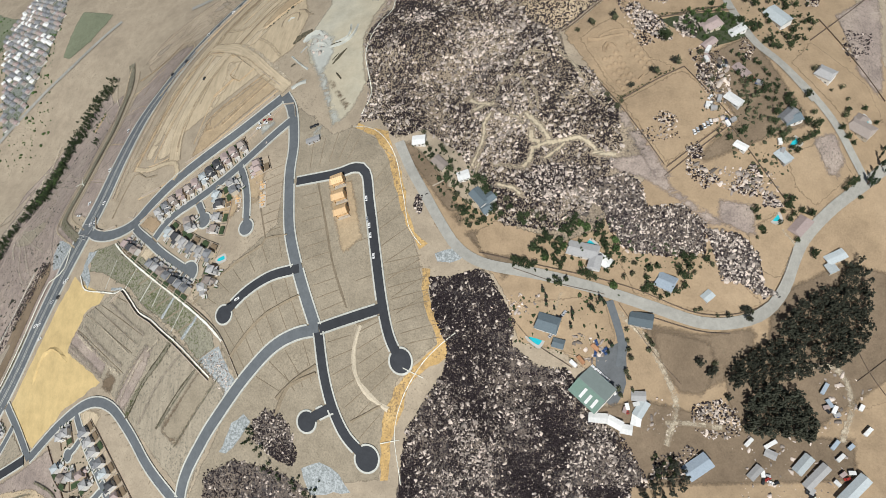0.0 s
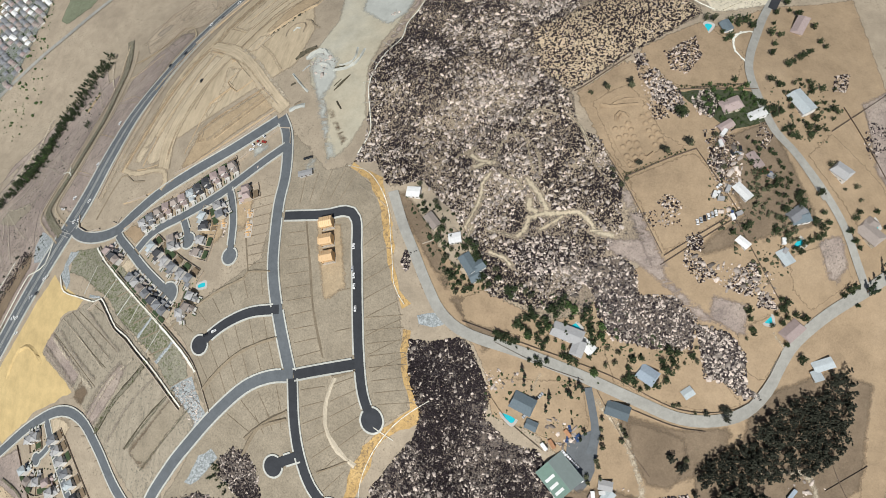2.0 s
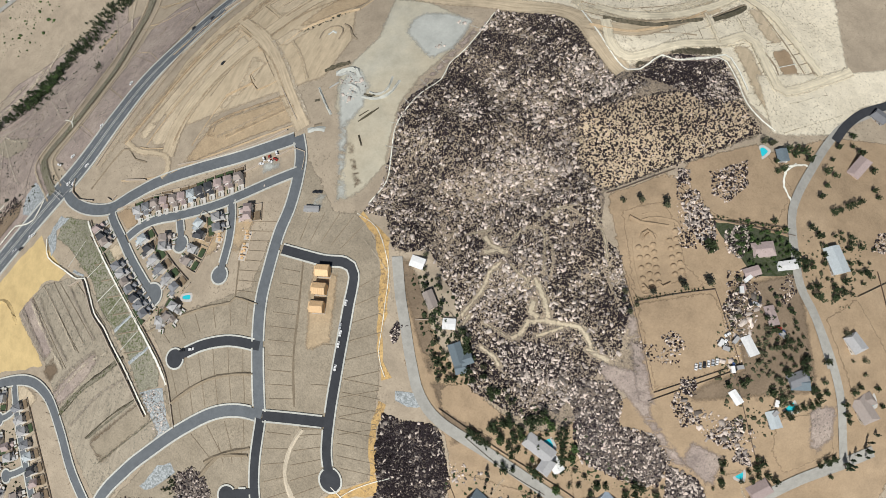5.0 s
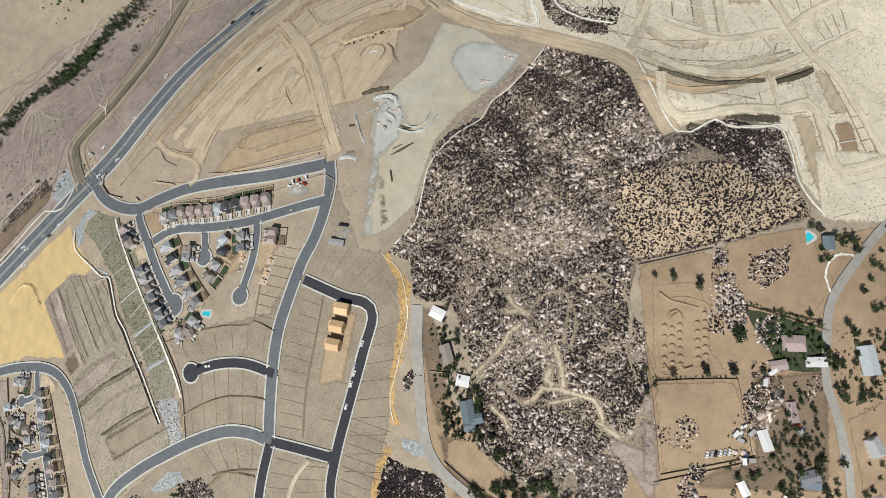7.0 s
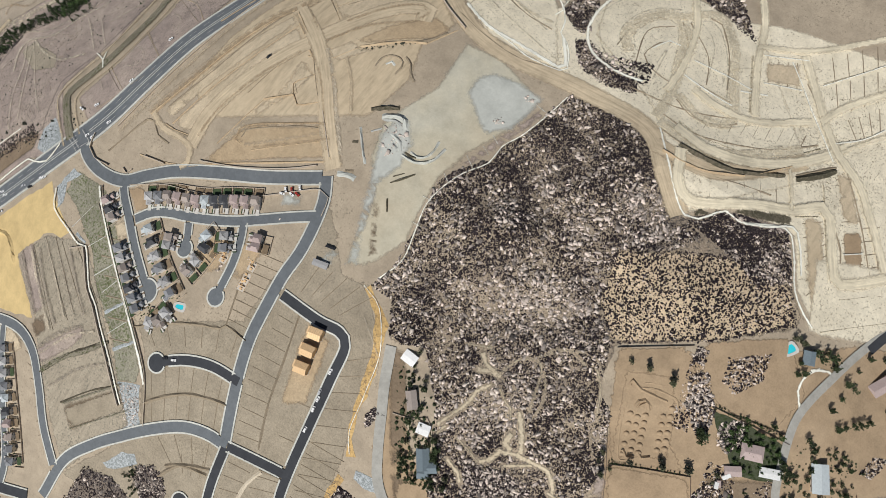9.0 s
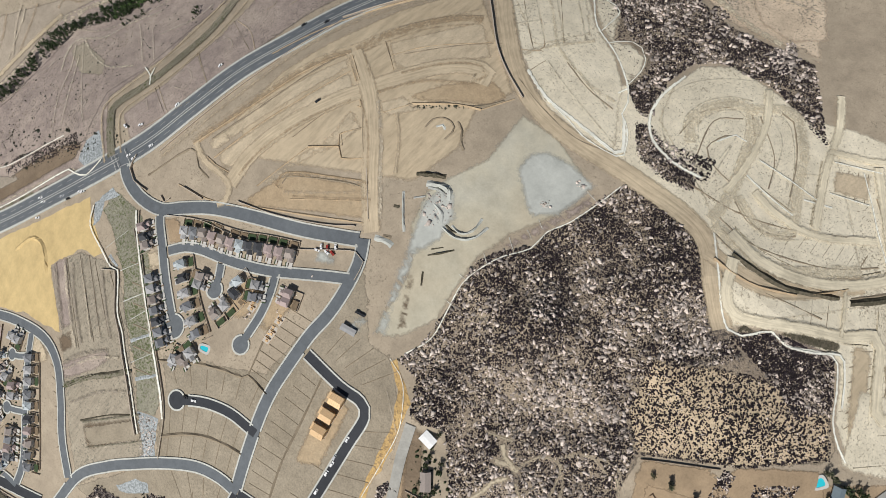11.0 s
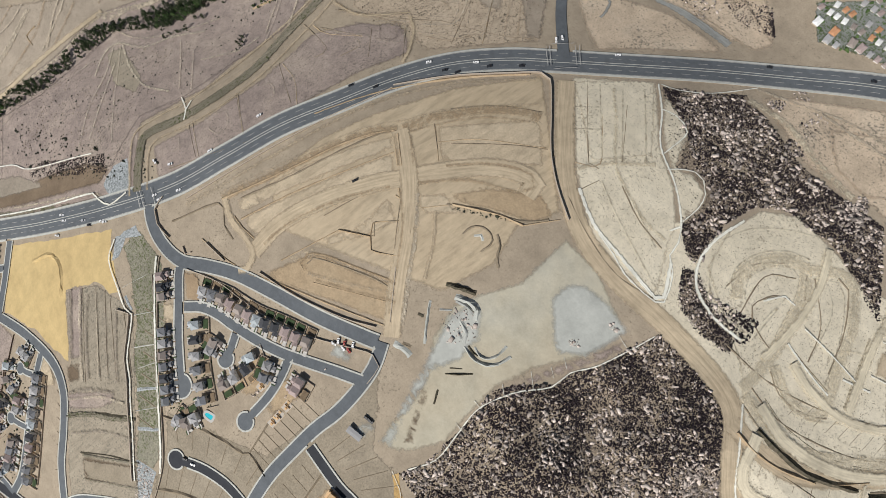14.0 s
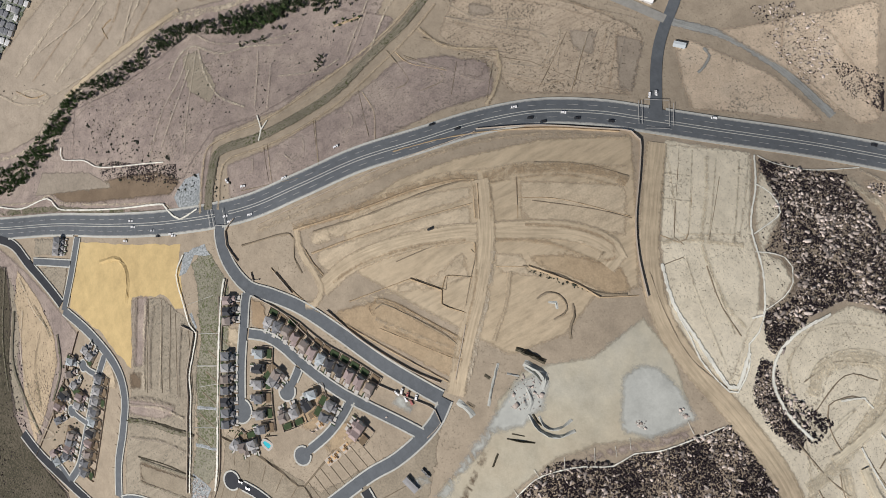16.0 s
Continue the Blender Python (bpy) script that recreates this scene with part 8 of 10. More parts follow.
for a, b in (((-338.9, 112.5), (-330.5, 128.2)), ((-315.2, 97.5), (-303.9, 114.3)), ((-404.6, 137), (-391.8, 137.2))):
    spoil([a, ((a[0] + b[0]) / 2, (a[1] + b[1]) / 2), b], 2.6, 0.5, 'riprap_blue', 'band of grey riprap stones across the swale')
berm([(-434.1, 104.3), (-400.9, 88.3), (-368.4, 71.7)], 1.3, 0.5)
berm([(-426.7, 116.1), (-394.2, 101.2), (-362.1, 86.4)], 1.3, 0.5)
berm([(-411.2, 124.3), (-382.7, 112.2), (-354.6, 99.5)], 1.3, 0.5)
berm([(-419.2, 122.8), (-390.8, 108.9), (-361.8, 94.2)], 1.3, 0.5)
berm([(-398.5, 131.9), (-373.1, 122.7), (-348.2, 113.2)], 1.3, 0.5)
berm([(-358.4, 39.3), (-344.3, 67.7), (-321.6, 99.4)], 4.0, 1.4, 'shrub_soil', 'dark weedy slope between two fields')
berm([(-328.4, 35), (-312.3, 60.7), (-294.8, 81.7)], 2.0, 0.8, 'shrub_soil', 'dark weedy slope between two fields')
lots([(-325, 35.5), (-294.3, 79.9)], [(-309, 23.8), (-280.5, 71.6)], 7)
lots([(-407.5, 42.2), (-383.4, 41.5), (-356.4, 23), (-327.8, -6.6)], [(-394.9, 48.9), (-377.3, 44.2), (-350.5, 25.5), (-324.9, 0.6)], 9)
fence([(-448.3, 13.9), (-428.4, -8.7), (-402.4, -42.4), (-374, -89.5)])
block_wall([(-374, -89.5), (-351.7, -79.7), (-332.2, -70.1)], 1.0, 0.4)

# houses under construction
framed_house(-197.6, 210.3, 19)
framed_house(-194.9, 198.7, 18)
framed_house(-191.5, 187.4, 19)
slab_plot(-293.8, 201.9, 104, 7.5, 5.5)
slab_plot(-286.5, 204.3, 104, 7.5, 5.5)
slab_plot(-265, 213.7, 103, 7.5, 5.5)
slab_plot(-262.9, 204.6, 103, 7.5, 5.5)
slab_plot(-262, 199.1, 103, 7.5, 5.5)

# digging on the gravel pad; the shrub_soil ridges are coloured as the arcs' dark shadow
spoil([(-271.5, 348.6), (-264, 354.7), (-255.5, 361)], 3.4, 3.2, 'shrub_soil')
spoil([(-261.5, 349), (-252.5, 355.2), (-246.1, 355.7), (-242.5, 350.5)], 4.4, 3.0, 'gravel_pale')
spoil([(-259, 348.2), (-250.8, 352.2), (-245.8, 351.6)], 2.4, 2.0, 'gravel_grey')
spoil([(-260.2, 336), (-255.5, 342.4)], 1.4, 1.2, 'gravel_grey')
spoil([(-268.5, 334), (-258.4, 324.8), (-247.6, 316)], 1.8, 1.3, 'gravel_pale')
spoil([(-247.5, 343.6), (-238.4, 341.9), (-234.6, 336.8)], 3.0, 1.8, 'gravel_pale')
spoil([(-242.5, 338.4), (-237.2, 337.4)], 2.0, 1.4, 'gravel_grey')
spoil([(-232, 336.6), (-224.8, 336.6), (-218, 338.9), (-212.9, 344.3), (-211.2, 350), (-210.8, 357)], 2.2, 2.4, 'gravel_pale')
spoil([(-228.2, 341.5), (-221.6, 341.4), (-217.2, 345.6), (-216.2, 351.5), (-217.6, 358.4)], 1.8, 1.8, 'gravel_pale')
spoil([(-231.2, 338.8), (-225.6, 339), (-222.6, 340.4)], 1.6, 1.6, 'shrub_soil')
spoil([(-224.9, 316.8), (-219.8, 323.8), (-215.2, 331.5)], 1.2, 1.8, 'shrub_soil')
spoil([(-226.2, 321.2), (-221.4, 327.6)], 0.9, 0.9, 'shrub_soil')
spoil([(-219.2, 307.4), (-213.4, 300.4)], 1.4, 1.6, 'shrub_soil')
spoil([(-259, 299), (-252.3, 302.8), (-246.2, 304)], 4.2, 1.3, 'gravel_pale')
spoil([(-256, 304), (-250.6, 307)], 2.6, 1.0, 'shaded_soil')
spoil([(-292.6, 375.2), (-293, 382.4), (-288.4, 388.6), (-280.6, 390), (-276.5, 386.3), (-276.2, 378.3)], 1.8, 0.9, 'shaded_soil')
spoil([(-287.4, 380.6), (-285, 384.6), (-281, 383.4)], 2.6, 1.0, 'gravel_pale')
spoil([(-279.4, 393.6), (-272.2, 390.8), (-267.2, 385.2), (-260.8, 381.7)], 2.2, 1.3, 'shaded_soil')
spoil([(-266, 322.8), (-262.4, 325)], 2.4, 1.4, 'shrub_soil')
rubble([(-200.2, 392.6), (-196.6, 398.4), (-192.4, 395), (-196.1, 389.3)], 20, 61, 0.8)
rubble([(-195.6, 418.8), (-189.5, 424.9), (-185, 419.2), (-189.2, 416)], 15, 62, 0.8)
rubble([(-257, 335.2), (-248.6, 360), (-232.9, 344.8), (-236.7, 325.7)], 90, 63, 0.9)
spoil([(-490.1, 60.5), (-482.5, 81.6), (-467.9, 89.4), (-453.5, 85.9), (-441.7, 79.1)], 4.0, 1.5, 'yellow_sand', 'curved ridge of yellow sand')

# jumps of the dirt bike track
def sand_jump(x, y, turn, long=4.4, wide=3.4, tall=1.5):
    """A rounded mound of raked sand with a steeper face on one side."""
    verts, faces, ring = [], [], 14
    c, sn = math.cos(radians(turn)), math.sin(radians(turn))
    for f, h in ((1.0, -0.08), (0.82, 0.3), (0.55, 0.78), (0.28, 0.97)):
        for i in range(ring):
            a = i / ring * 6.2832
            u, v = math.cos(a) * f * long / 2, (math.sin(a) * f + 0.22 * (1 - f)) * wide / 2
            px, py = x + u * c - v * sn, y + u * sn + v * c
            verts.append((px, py, height(px, py) + 0.15 + tall * h))
    verts.append((x, y, height(x, y) + 0.15 + tall))
    for r in range(3):
        for i in range(ring):
            j = (i + 1) % ring
            faces.append((r * ring + i, r * ring + j, (r + 1) * ring + j, (r + 1) * ring + i))
    faces += [(3 * ring + i, 3 * ring + (i + 1) % ring, 4 * ring) for i in range(ring)]
    return tagged(mesh_object("sand_jump", verts, faces, SOIL["orange_sand"], smooth=True), "smooth rounded sand jump of the riding track", "soil heap", kind="structure")


for first, last, count in (((-17.5, 299.8), (-5.5, 278), 5), ((-13, 300.9), (-3.2, 283.1), 5), ((-10, 304.6), (1, 284.6), 6), ((-1.9, 310.8), (8, 292.7), 5), ((-0.8, 317.7), (10.8, 296.2), 6)):
    for i in range(count):
        f = i / (count - 1)
        sand_jump(first[0] + (last[0] - first[0]) * f, first[1] + (last[1] - first[1]) * f, 28.0)
spoil([(-15.6, 302.2), (-16.6, 307.3), (-14.7, 310.7), (-11.1, 310.8), (-7.7, 307.2)], 2.2, 1.2, 'orange_sand', 'curved bank of the dirt bike track')
spoil([(-26.2, 312.5), (-15.2, 320.4), (-1.2, 323.1), (3, 317.6)], 2.5, 0.8, 'orange_sand', 'curved bank of the dirt bike track')
spoil([(-26.1, 310.5), (-18.8, 293.5), (-8.7, 277.6), (-4.4, 274.5), (0.9, 278.8)], 2.0, 0.6, 'orange_sand', 'edge bank of the dirt bike track')
spoil([(-26.7, 317.3), (-9.7, 327)], 2.0, 0.5, 'orange_sand', 'edge bank of the dirt bike track')

# shrubs on slopes and plots
shrubs([(-96, 459.4), (-36.2, 476.3), (-37.5, 473.4), (-94.7, 456.5)], 120, 71, 0.9, 'gum', 'dark shrubs on the slope between two terraces')
shrubs([(-312, 379.7), (-280.9, 408.3), (-280.5, 405.5), (-309.7, 378.2)], 60, 72, 0.7, 'gum', 'dark shrubs on the slope between two terraces')
shrubs([(-147.2, 236.1), (-105.5, 227.8), (-78.7, 179), (-106.5, 178.4)], 150, 73, 1.0, 'oak')
shrubs([(-75.2, 133.5), (-6.7, 142.1), (-13.4, 102.3), (-40.3, 99.8), (-74.6, 109.7)], 120, 74, 0.8, 'oak')
shrubs([(40.1, 311), (63.8, 295.4), (95.4, 228.9), (71.3, 214), (42.2, 256)], 260, 75, 1.0, 'olive')
shrubs([(64, 351.3), (115, 366.8), (111.8, 313.9), (75.7, 317.1)], 120, 76, 0.9, 'olive')
shrubs([(-55.4, 186.4), (-6.7, 188), (36.7, 175.6), (46.6, 164.2), (6.4, 159.4), (-20.2, 154)], 220, 77, 0.9, 'oak')
shrubs([(-625.5, 90.2), (-533.6, 167), (-523.2, 164.1), (-464.5, 225.2), (-458.3, 211.4), (-558.4, 87.9)], 260, 78, 0.8, 'gum', 'low grey-brown shrubs on the plain')
shrubs([(-696.4, 22.2), (-615.9, 204.9), (-550.3, 387.4), (-515.4, 322.8), (-526.6, 212.5), (-590.7, 83.9)], 300, 79, 0.5, 'gum', 'low grey-brown shrubs on the plain')
rubble([(43.3, 306.2), (60.6, 299.6), (61.9, 248.1), (45.5, 256.5)], 220, 81, 1.6)
rubble([(34.6, 225.3), (85.2, 227), (88.4, 213.6), (60.9, 208.8), (41.3, 219.2)], 160, 82, 1.4)
rubble([(-36.8, 116.5), (-16.9, 115.2), (-15.3, 102.2), (-33.4, 100.4)], 80, 83, 1.2)
rubble([(-75.1, 137), (-54.4, 138.2), (-57.6, 124.5), (-74.9, 123)], 60, 84, 1.2)
rubble([(3.2, 88.4), (29.6, 81.8), (25.8, 62.2), (6.6, 66.1)], 90, 85, 1.2)
rubble([(107.4, 116.9), (147.9, 121.5), (133.1, 93.9), (112.8, 78.8)], 80, 86, 1.3)
rubble([(56, 65.9), (125.5, 80.5), (122.2, 42.5), (58.4, 34.8)], 160, 87, 1.1)
rubble([(-189.3, 475.2), (-152.7, 489.8), (-146.7, 476.7), (-171.3, 466.2)], 220, 88, 1.0)
rubble([(65.4, 81.8), (128.3, 78.7), (124.1, 59.2), (66, 50.8)], 120, 89, 1.0)
rubble([(-296.3, 82.6), (-281.9, 92.7), (-264.2, 69.4), (-271.6, 59.9)], 350, 90, 0.35, 'grey-blue loose rock in the basin')

# storage lot beside the houses
area([(-283.2, 265), (-269.2, 275.7), (-263.8, 266), (-277.3, 255.4)], 'gravel_pale', name='gravel_lot')
area([(-230.3, 242.4), (-229, 258.9), (-220.2, 261.2), (-218.4, 244.4)], 'gravel_pale', name='gravel_lot')

# ridges and kerbs of the fill
berm([(-417.4, 244.3), (-408.7, 278.5), (-403.2, 305.4), (-398, 336.7), (-390.9, 361.3), (-383.5, 375.9)], 3.0, 1.0, 'fill_dark', 'low ridge of loose brown soil')
berm([(-382.2, 374.5), (-358.6, 364.4)], 2.0, 0.7, 'fill_dark', 'low ridge of loose brown soil')
berm([(-379.5, 376.5), (-356.8, 366.8)], 2.5, 1.2, 'fill_dark', 'low ridge of loose brown soil')
berm([(-343.9, 356.8), (-337.4, 353.9), (-341.2, 352.5)], 2.0, 0.8, 'fill_dark', 'low ridge of loose brown soil')
berm([(-394.9, 249.9), (-387.2, 292.2), (-377, 335), (-369.1, 367.1)], 1.6, 0.6, 'fill_dark', 'low ridge of loose brown soil')
berm([(-343.9, 307.3), (-327.1, 323.2)], 2.2, 1.4, 'fill_dark', 'low ridge of loose brown soil')
berm([(-327.1, 323.2), (-333.8, 329.4), (-324.8, 344.8)], 1.6, 0.8, 'fill_dark', 'low ridge of loose brown soil')
berm([(-326.6, 323.2), (-318.9, 319), (-305.9, 331)], 1.6, 1.0, 'fill_dark', 'low ridge of loose brown soil')
berm([(-343.9, 307.3), (-350.9, 260.9)], 1.2, 0.5, 'fill_dark', 'low ridge of loose brown soil')
berm([(-313.4, 380.6), (-290.2, 401), (-274.6, 410.5)], 2.6, 1.6, 'fill_dark', 'low ridge of loose brown soil')
berm([(-274.6, 410.5), (-264.3, 431.8)], 1.4, 0.5, 'fill_dark', 'low ridge of loose brown soil')
berm([(-368.5, 401), (-344.5, 389.1)], 1.2, 0.4, 'fill_dark', 'low ridge of loose brown soil')
berm([(-357.1, 396), (-341.6, 420.6), (-310.2, 452.9)], 1.2, 0.5, 'fill_dark', 'low ridge of loose brown soil')
berm([(-323.4, 362.1), (-312.9, 380.6)], 1.4, 0.5, 'fill_dark', 'low ridge of loose brown soil')
berm([(-334.6, 271.9), (-340.4, 272), (-343.1, 279.7), (-335.3, 289.6), (-311.8, 306.8), (-291.1, 321.6)], 1.6, 0.6, 'fill_dark', 'low ridge of loose brown soil')
berm([(-324.1, 273.2), (-297.4, 297.6), (-280.1, 313.2)], 1.6, 0.6, 'fill_dark', 'low ridge of loose brown soil')
berm([(-280.1, 313.2), (-269.1, 303.5)], 1.6, 0.8, 'fill_dark', 'low ridge of loose brown soil')
berm([(-400, 246.7), (-389.3, 247.8), (-375.5, 252.1)], 1.8, 0.8, 'fill_dark', 'low ridge of loose brown soil')
berm([(-401.6, 216), (-381.3, 223.2), (-368.8, 229.3)], 1.8, 0.9, 'fill_dark', 'low ridge of loose brown soil')
berm([(-358.5, 233.8), (-336.6, 252.5), (-306.4, 274.5), (-272, 300.2)], 1.8, 0.8, 'fill_dark', 'low ridge of loose brown soil')
berm([(-431.5, 334.4), (-422.5, 367.9), (-410.5, 399.9), (-391.8, 437.1), (-365, 478)], 2.2, 1.2, 'fill_dark', 'low ridge of loose brown soil')
berm([(-101.2, 442.7), (-88.6, 443.7), (-71, 449.6), (-51.5, 462.3)], 3.0, 2.0, 'fill_dark', 'low ridge of loose brown soil')
berm([(-44.5, 470.1), (-31.2, 489.5)], 3.0, 2.0, 'fill_dark', 'low ridge of loose brown soil')
berm([(-290.5, 462.9), (-280.4, 475.4), (-307.8, 498.2)], 1.2, 0.5, 'fill_dark', 'low ridge of loose brown soil')
berm([(-488.8, 332.3), (-468.3, 334), (-446.6, 326.4)], 1.4, 0.5, 'fill_dark', 'low ridge of loose brown soil')
berm([(-486.6, 291), (-451.7, 281.4)], 1.4, 0.6, 'fill_dark', 'low ridge of loose brown soil')
berm([(-489.7, 249.9), (-458.9, 243)], 1.2, 0.5, 'fill_dark', 'low ridge of loose brown soil')
berm([(-506.4, 368.1), (-491.4, 373.6), (-470.9, 395.2)], 1.2, 0.5, 'fill_dark', 'low ridge of loose brown soil')
berm([(-558.7, 333.2), (-552.9, 357.2)], 3.0, 1.5, 'fill_dark', 'low ridge of loose brown soil')
berm([(-513.5, 393), (-489.8, 404.1), (-467.4, 436.1)], 2.0, 0.8, 'fill_dark', 'low ridge of loose brown soil')
berm([(-408.3, 465), (-444.2, 499.2)], 1.2, 0.6, 'fill_dark', 'low ridge of loose brown soil')
berm([(-674.6, 143.9), (-686, 143.6), (-688.7, 154.8)], 2.5, 1.2, 'fill_dark', 'low ridge of loose brown soil')
berm([(-685, 37.3), (-670, 49.4), (-665.5, 64.2)], 2.5, 1.4, 'fill_dark', 'low ridge of loose brown soil')

# earth jumps of the riding track
berm([(-17.7, 304.6), (-18.3, 308.6), (-16.2, 311.3), (-13, 310.7), (-10.2, 308.2)], 3.2, 1.6, 'orange_sand', 'smooth sand bank of the riding track')
berm([(-28, 313), (-29, 316.2), (-21.7, 314.7), (-13.7, 316.7), (-5.4, 319)], 3.2, 1.6, 'orange_sand', 'smooth sand bank of the riding track')
berm([(-7.3, 280), (-3.1, 277.8), (-0.5, 281)], 3.2, 1.6, 'orange_sand', 'smooth sand bank of the riding track')
berm([(0.3, 284.6), (3.9, 283.1), (7.3, 286.9)], 3.2, 1.6, 'orange_sand', 'smooth sand bank of the riding track')
crossing([(-378.5, 501.4), (-370.6, 496.5), (-362.8, 492.1)])
crossing([(-377.5, 503.4), (-369.6, 498.9), (-361.8, 494)])
crossing([(-366.8, 518.9), (-359, 513.9), (-351.3, 509)])
crossing([(-364.8, 521.3), (-357.5, 516.3), (-349.8, 511.4)])
crossing([(-377.5, 505.3), (-373, 512.4), (-368.4, 519.6)])
crossing([(-358.2, 493.8), (-354.2, 500.9), (-349.7, 507.9)])
crossing([(-467.2, 188.3), (-460.1, 187.1), (-453.2, 185.9)])
crossing([(-468.3, 185.4), (-461.3, 184.2), (-453.9, 182.4)])
crossing([(-463, 198.1), (-456.4, 196.9), (-449.9, 195.8)])
crossing([(-453.5, 186.9), (-451.3, 191.3), (-449.1, 195.2)])

# lots and banks of the graded estate
berm([(-95.1, 453.3), (-77.5, 456.2), (-59.4, 461), (-44.1, 471), (-31.4, 480.9)], 5.0, 2.2, 'shrub_soil', 'weedy bank between two terraces')
berm([(-24.7, 483.8), (-14.3, 496.6), (-6.5, 508)], 5.0, 2.2, 'shrub_soil', 'weedy bank between two terraces')
berm([(-45.9, 557.9), (-31.9, 579), (-20.8, 596)], 1.2, 0.5, 'loam_bank', 'weedy bank between two terraces')
berm([(-105.4, 468.4), (-84.9, 468.3), (-57, 478.2), (-36.2, 495.2), (-22.7, 514.4)], 1.4, 0.6, 'loam_bank', 'weedy bank between two terraces')
berm([(-92.7, 553.6), (-81.5, 532.3), (-69.2, 507.3)], 2.0, 0.8, 'loam_bank', 'weedy bank between two terraces')
berm([(-94.8, 545.5), (-72.6, 504.3)], 2.0, 0.8, 'loam_bank', 'weedy bank between two terraces')
berm([(-11.3, 462), (0.6, 473)], 1.4, 0.6, 'loam_bank', 'weedy bank between two terraces')
berm([(42.7, 412.8), (57, 428.3), (77.6, 449.9)], 1.6, 0.8, 'loam_bank', 'weedy bank between two terraces')
berm([(-7.8, 493.7), (13.7, 462.3), (30, 440.3), (40.2, 437.5), (66.5, 464.9)], 1.4, 0.6, 'loam_bank', 'weedy bank between two terraces')
lots([(-7.9, 509), (14.4, 481.4), (35.3, 452)], [(0.6, 516.8), (25.3, 491.6), (46.1, 462.5)], 5)
lots([(26.2, 492.1), (47.4, 463.4)], [(35.4, 500.8), (56, 473.9)], 4)
lots([(-7.8, 465.3), (24.9, 420.9)], [(2.8, 475.3), (29.6, 439.8)], 6)
lots([(-55.1, 575.1), (-29.5, 610.2)], [(-44.2, 560.8), (-20.3, 595.6)], 4)
lots([(-42, 559), (-19.5, 593.8)], [(-28.9, 540.2), (-7.1, 574.1)], 4)
lots([(-21, 542.3), (-4.8, 570.6)], [(-8.5, 534.3), (4.1, 556)], 4)
lots([(-83, 441.5), (-29.4, 476.2)], [(-73.3, 426.8), (-21.6, 463.8)], 6)
lots([(-86.2, 547.8), (-65.4, 562.1)], [(-77.7, 531.6), (-55, 544)], 4)
lots([(-94.7, 485.6), (-31.6, 518.2)], [(-93.4, 472.4), (-30.2, 507.7)], 9)

# timber and spoil round the unfinished houses
rubble([(-292.4, 197.1), (-285, 206.2), (-280.9, 196.5), (-286.6, 192)], 30, 101, 0.5, 'scattered building debris on a house plot')
rubble([(-280.2, 218.4), (-269.1, 236.2), (-264.1, 220.2), (-265.1, 203.7)], 60, 102, 0.5, 'scattered building debris on a house plot')
rubble([(-283.8, 239), (-268, 258.2), (-266, 253.2), (-280.5, 237.1)], 25, 103, 0.5, 'scattered building debris on a house plot')
shrubs([(-365, 155), (-358.5, 166.6), (-304, 140.5), (-309.5, 128.3)], 60, 104, 0.5, 'green', 'small green yard shrubs')
shrubs([(-359.7, 175.1), (-346.6, 190), (-295.4, 165.5), (-295.6, 144.7)], 60, 105, 0.5, 'green', 'small green yard shrubs')
shrubs([(-442.1, -24.9), (-421.5, 34.8), (-330, -36.7), (-364.7, -70.2)], 160, 106, 0.6, 'oak', 'small green yard shrubs')

# ---- country plots: houses, sheds, trees, vehicles ----
def warehouse(x, y, turn, w, d):
    """A big shed: one roof slope grey, the other green with white skylights."""
    h = empty_thing("warehouse", "large white warehouse with a half grey, half green metal roof", "warehouse")
    z, rise, e = 6.0, 2.4, 0.6
    part("wall", box_bm(-w / 2, -d / 2, -2.0, w / 2, d / 2, z), STUCCO[1], h)
    part("roof", roof_bm(-w / 2 - e, -d / 2 - e, w / 2 + e, d / 2 + e, z + 0.1, rise, "x"), TILE["steelgreen"], h, "grey-green ribbed metal roof")
    run = d / 2 + e

    def panel(x0, x1, f0, f1, lift):
        bm = bmesh.new()
        pts = []
        for zz in (lift, lift + 0.06):
            for px, f in ((x0, f0), (x1, f0), (x1, f1), (x0, f1)):
                pts.append(bm.verts.new((px, -run * (1 - f), z + 0.1 + rise * f + zz)))
        for f in ((0, 3, 2, 1), (4, 5, 6, 7), (0, 1, 5, 4), (1, 2, 6, 5), (2, 3, 7, 6), (3, 0, 4, 7)):
            bm.faces.new([pts[i] for i in f])
        return bm

    part("green_slope", panel(-w / 2 - e, w / 2 + e, 0.0, 0.97, 0.03), TILE["green"], h, "green metal roof sheets")
    for k, (a, f0, f1) in enumerate(((-0.12, 0.15, 0.8), (0.12, 0.1, 0.7), (0.34, 0.15, 0.75))):
        part("skylight", panel(w * a - 0.9, w * a + 0.9, f0, f1, 0.12), TILE["white"], h, "white translucent skylight strip")
    for k in range(3):
        part("bay_door", box_bm(w / 2 - 0.05, -d / 3 + k * d / 3 - 1.6, 0, w / 2 + 0.08, -d / 3 + k * d / 3 + 1.6, 3.6), GARAGE, h, "pale roller door")
    h.matrix_world = on_ground(x, y, turn)
    return h


TILE["steelgreen"] = coat("roof_steelgreen", (0.21, 0.25, 0.235), 0.55, vary=0.12, scale=0.4)


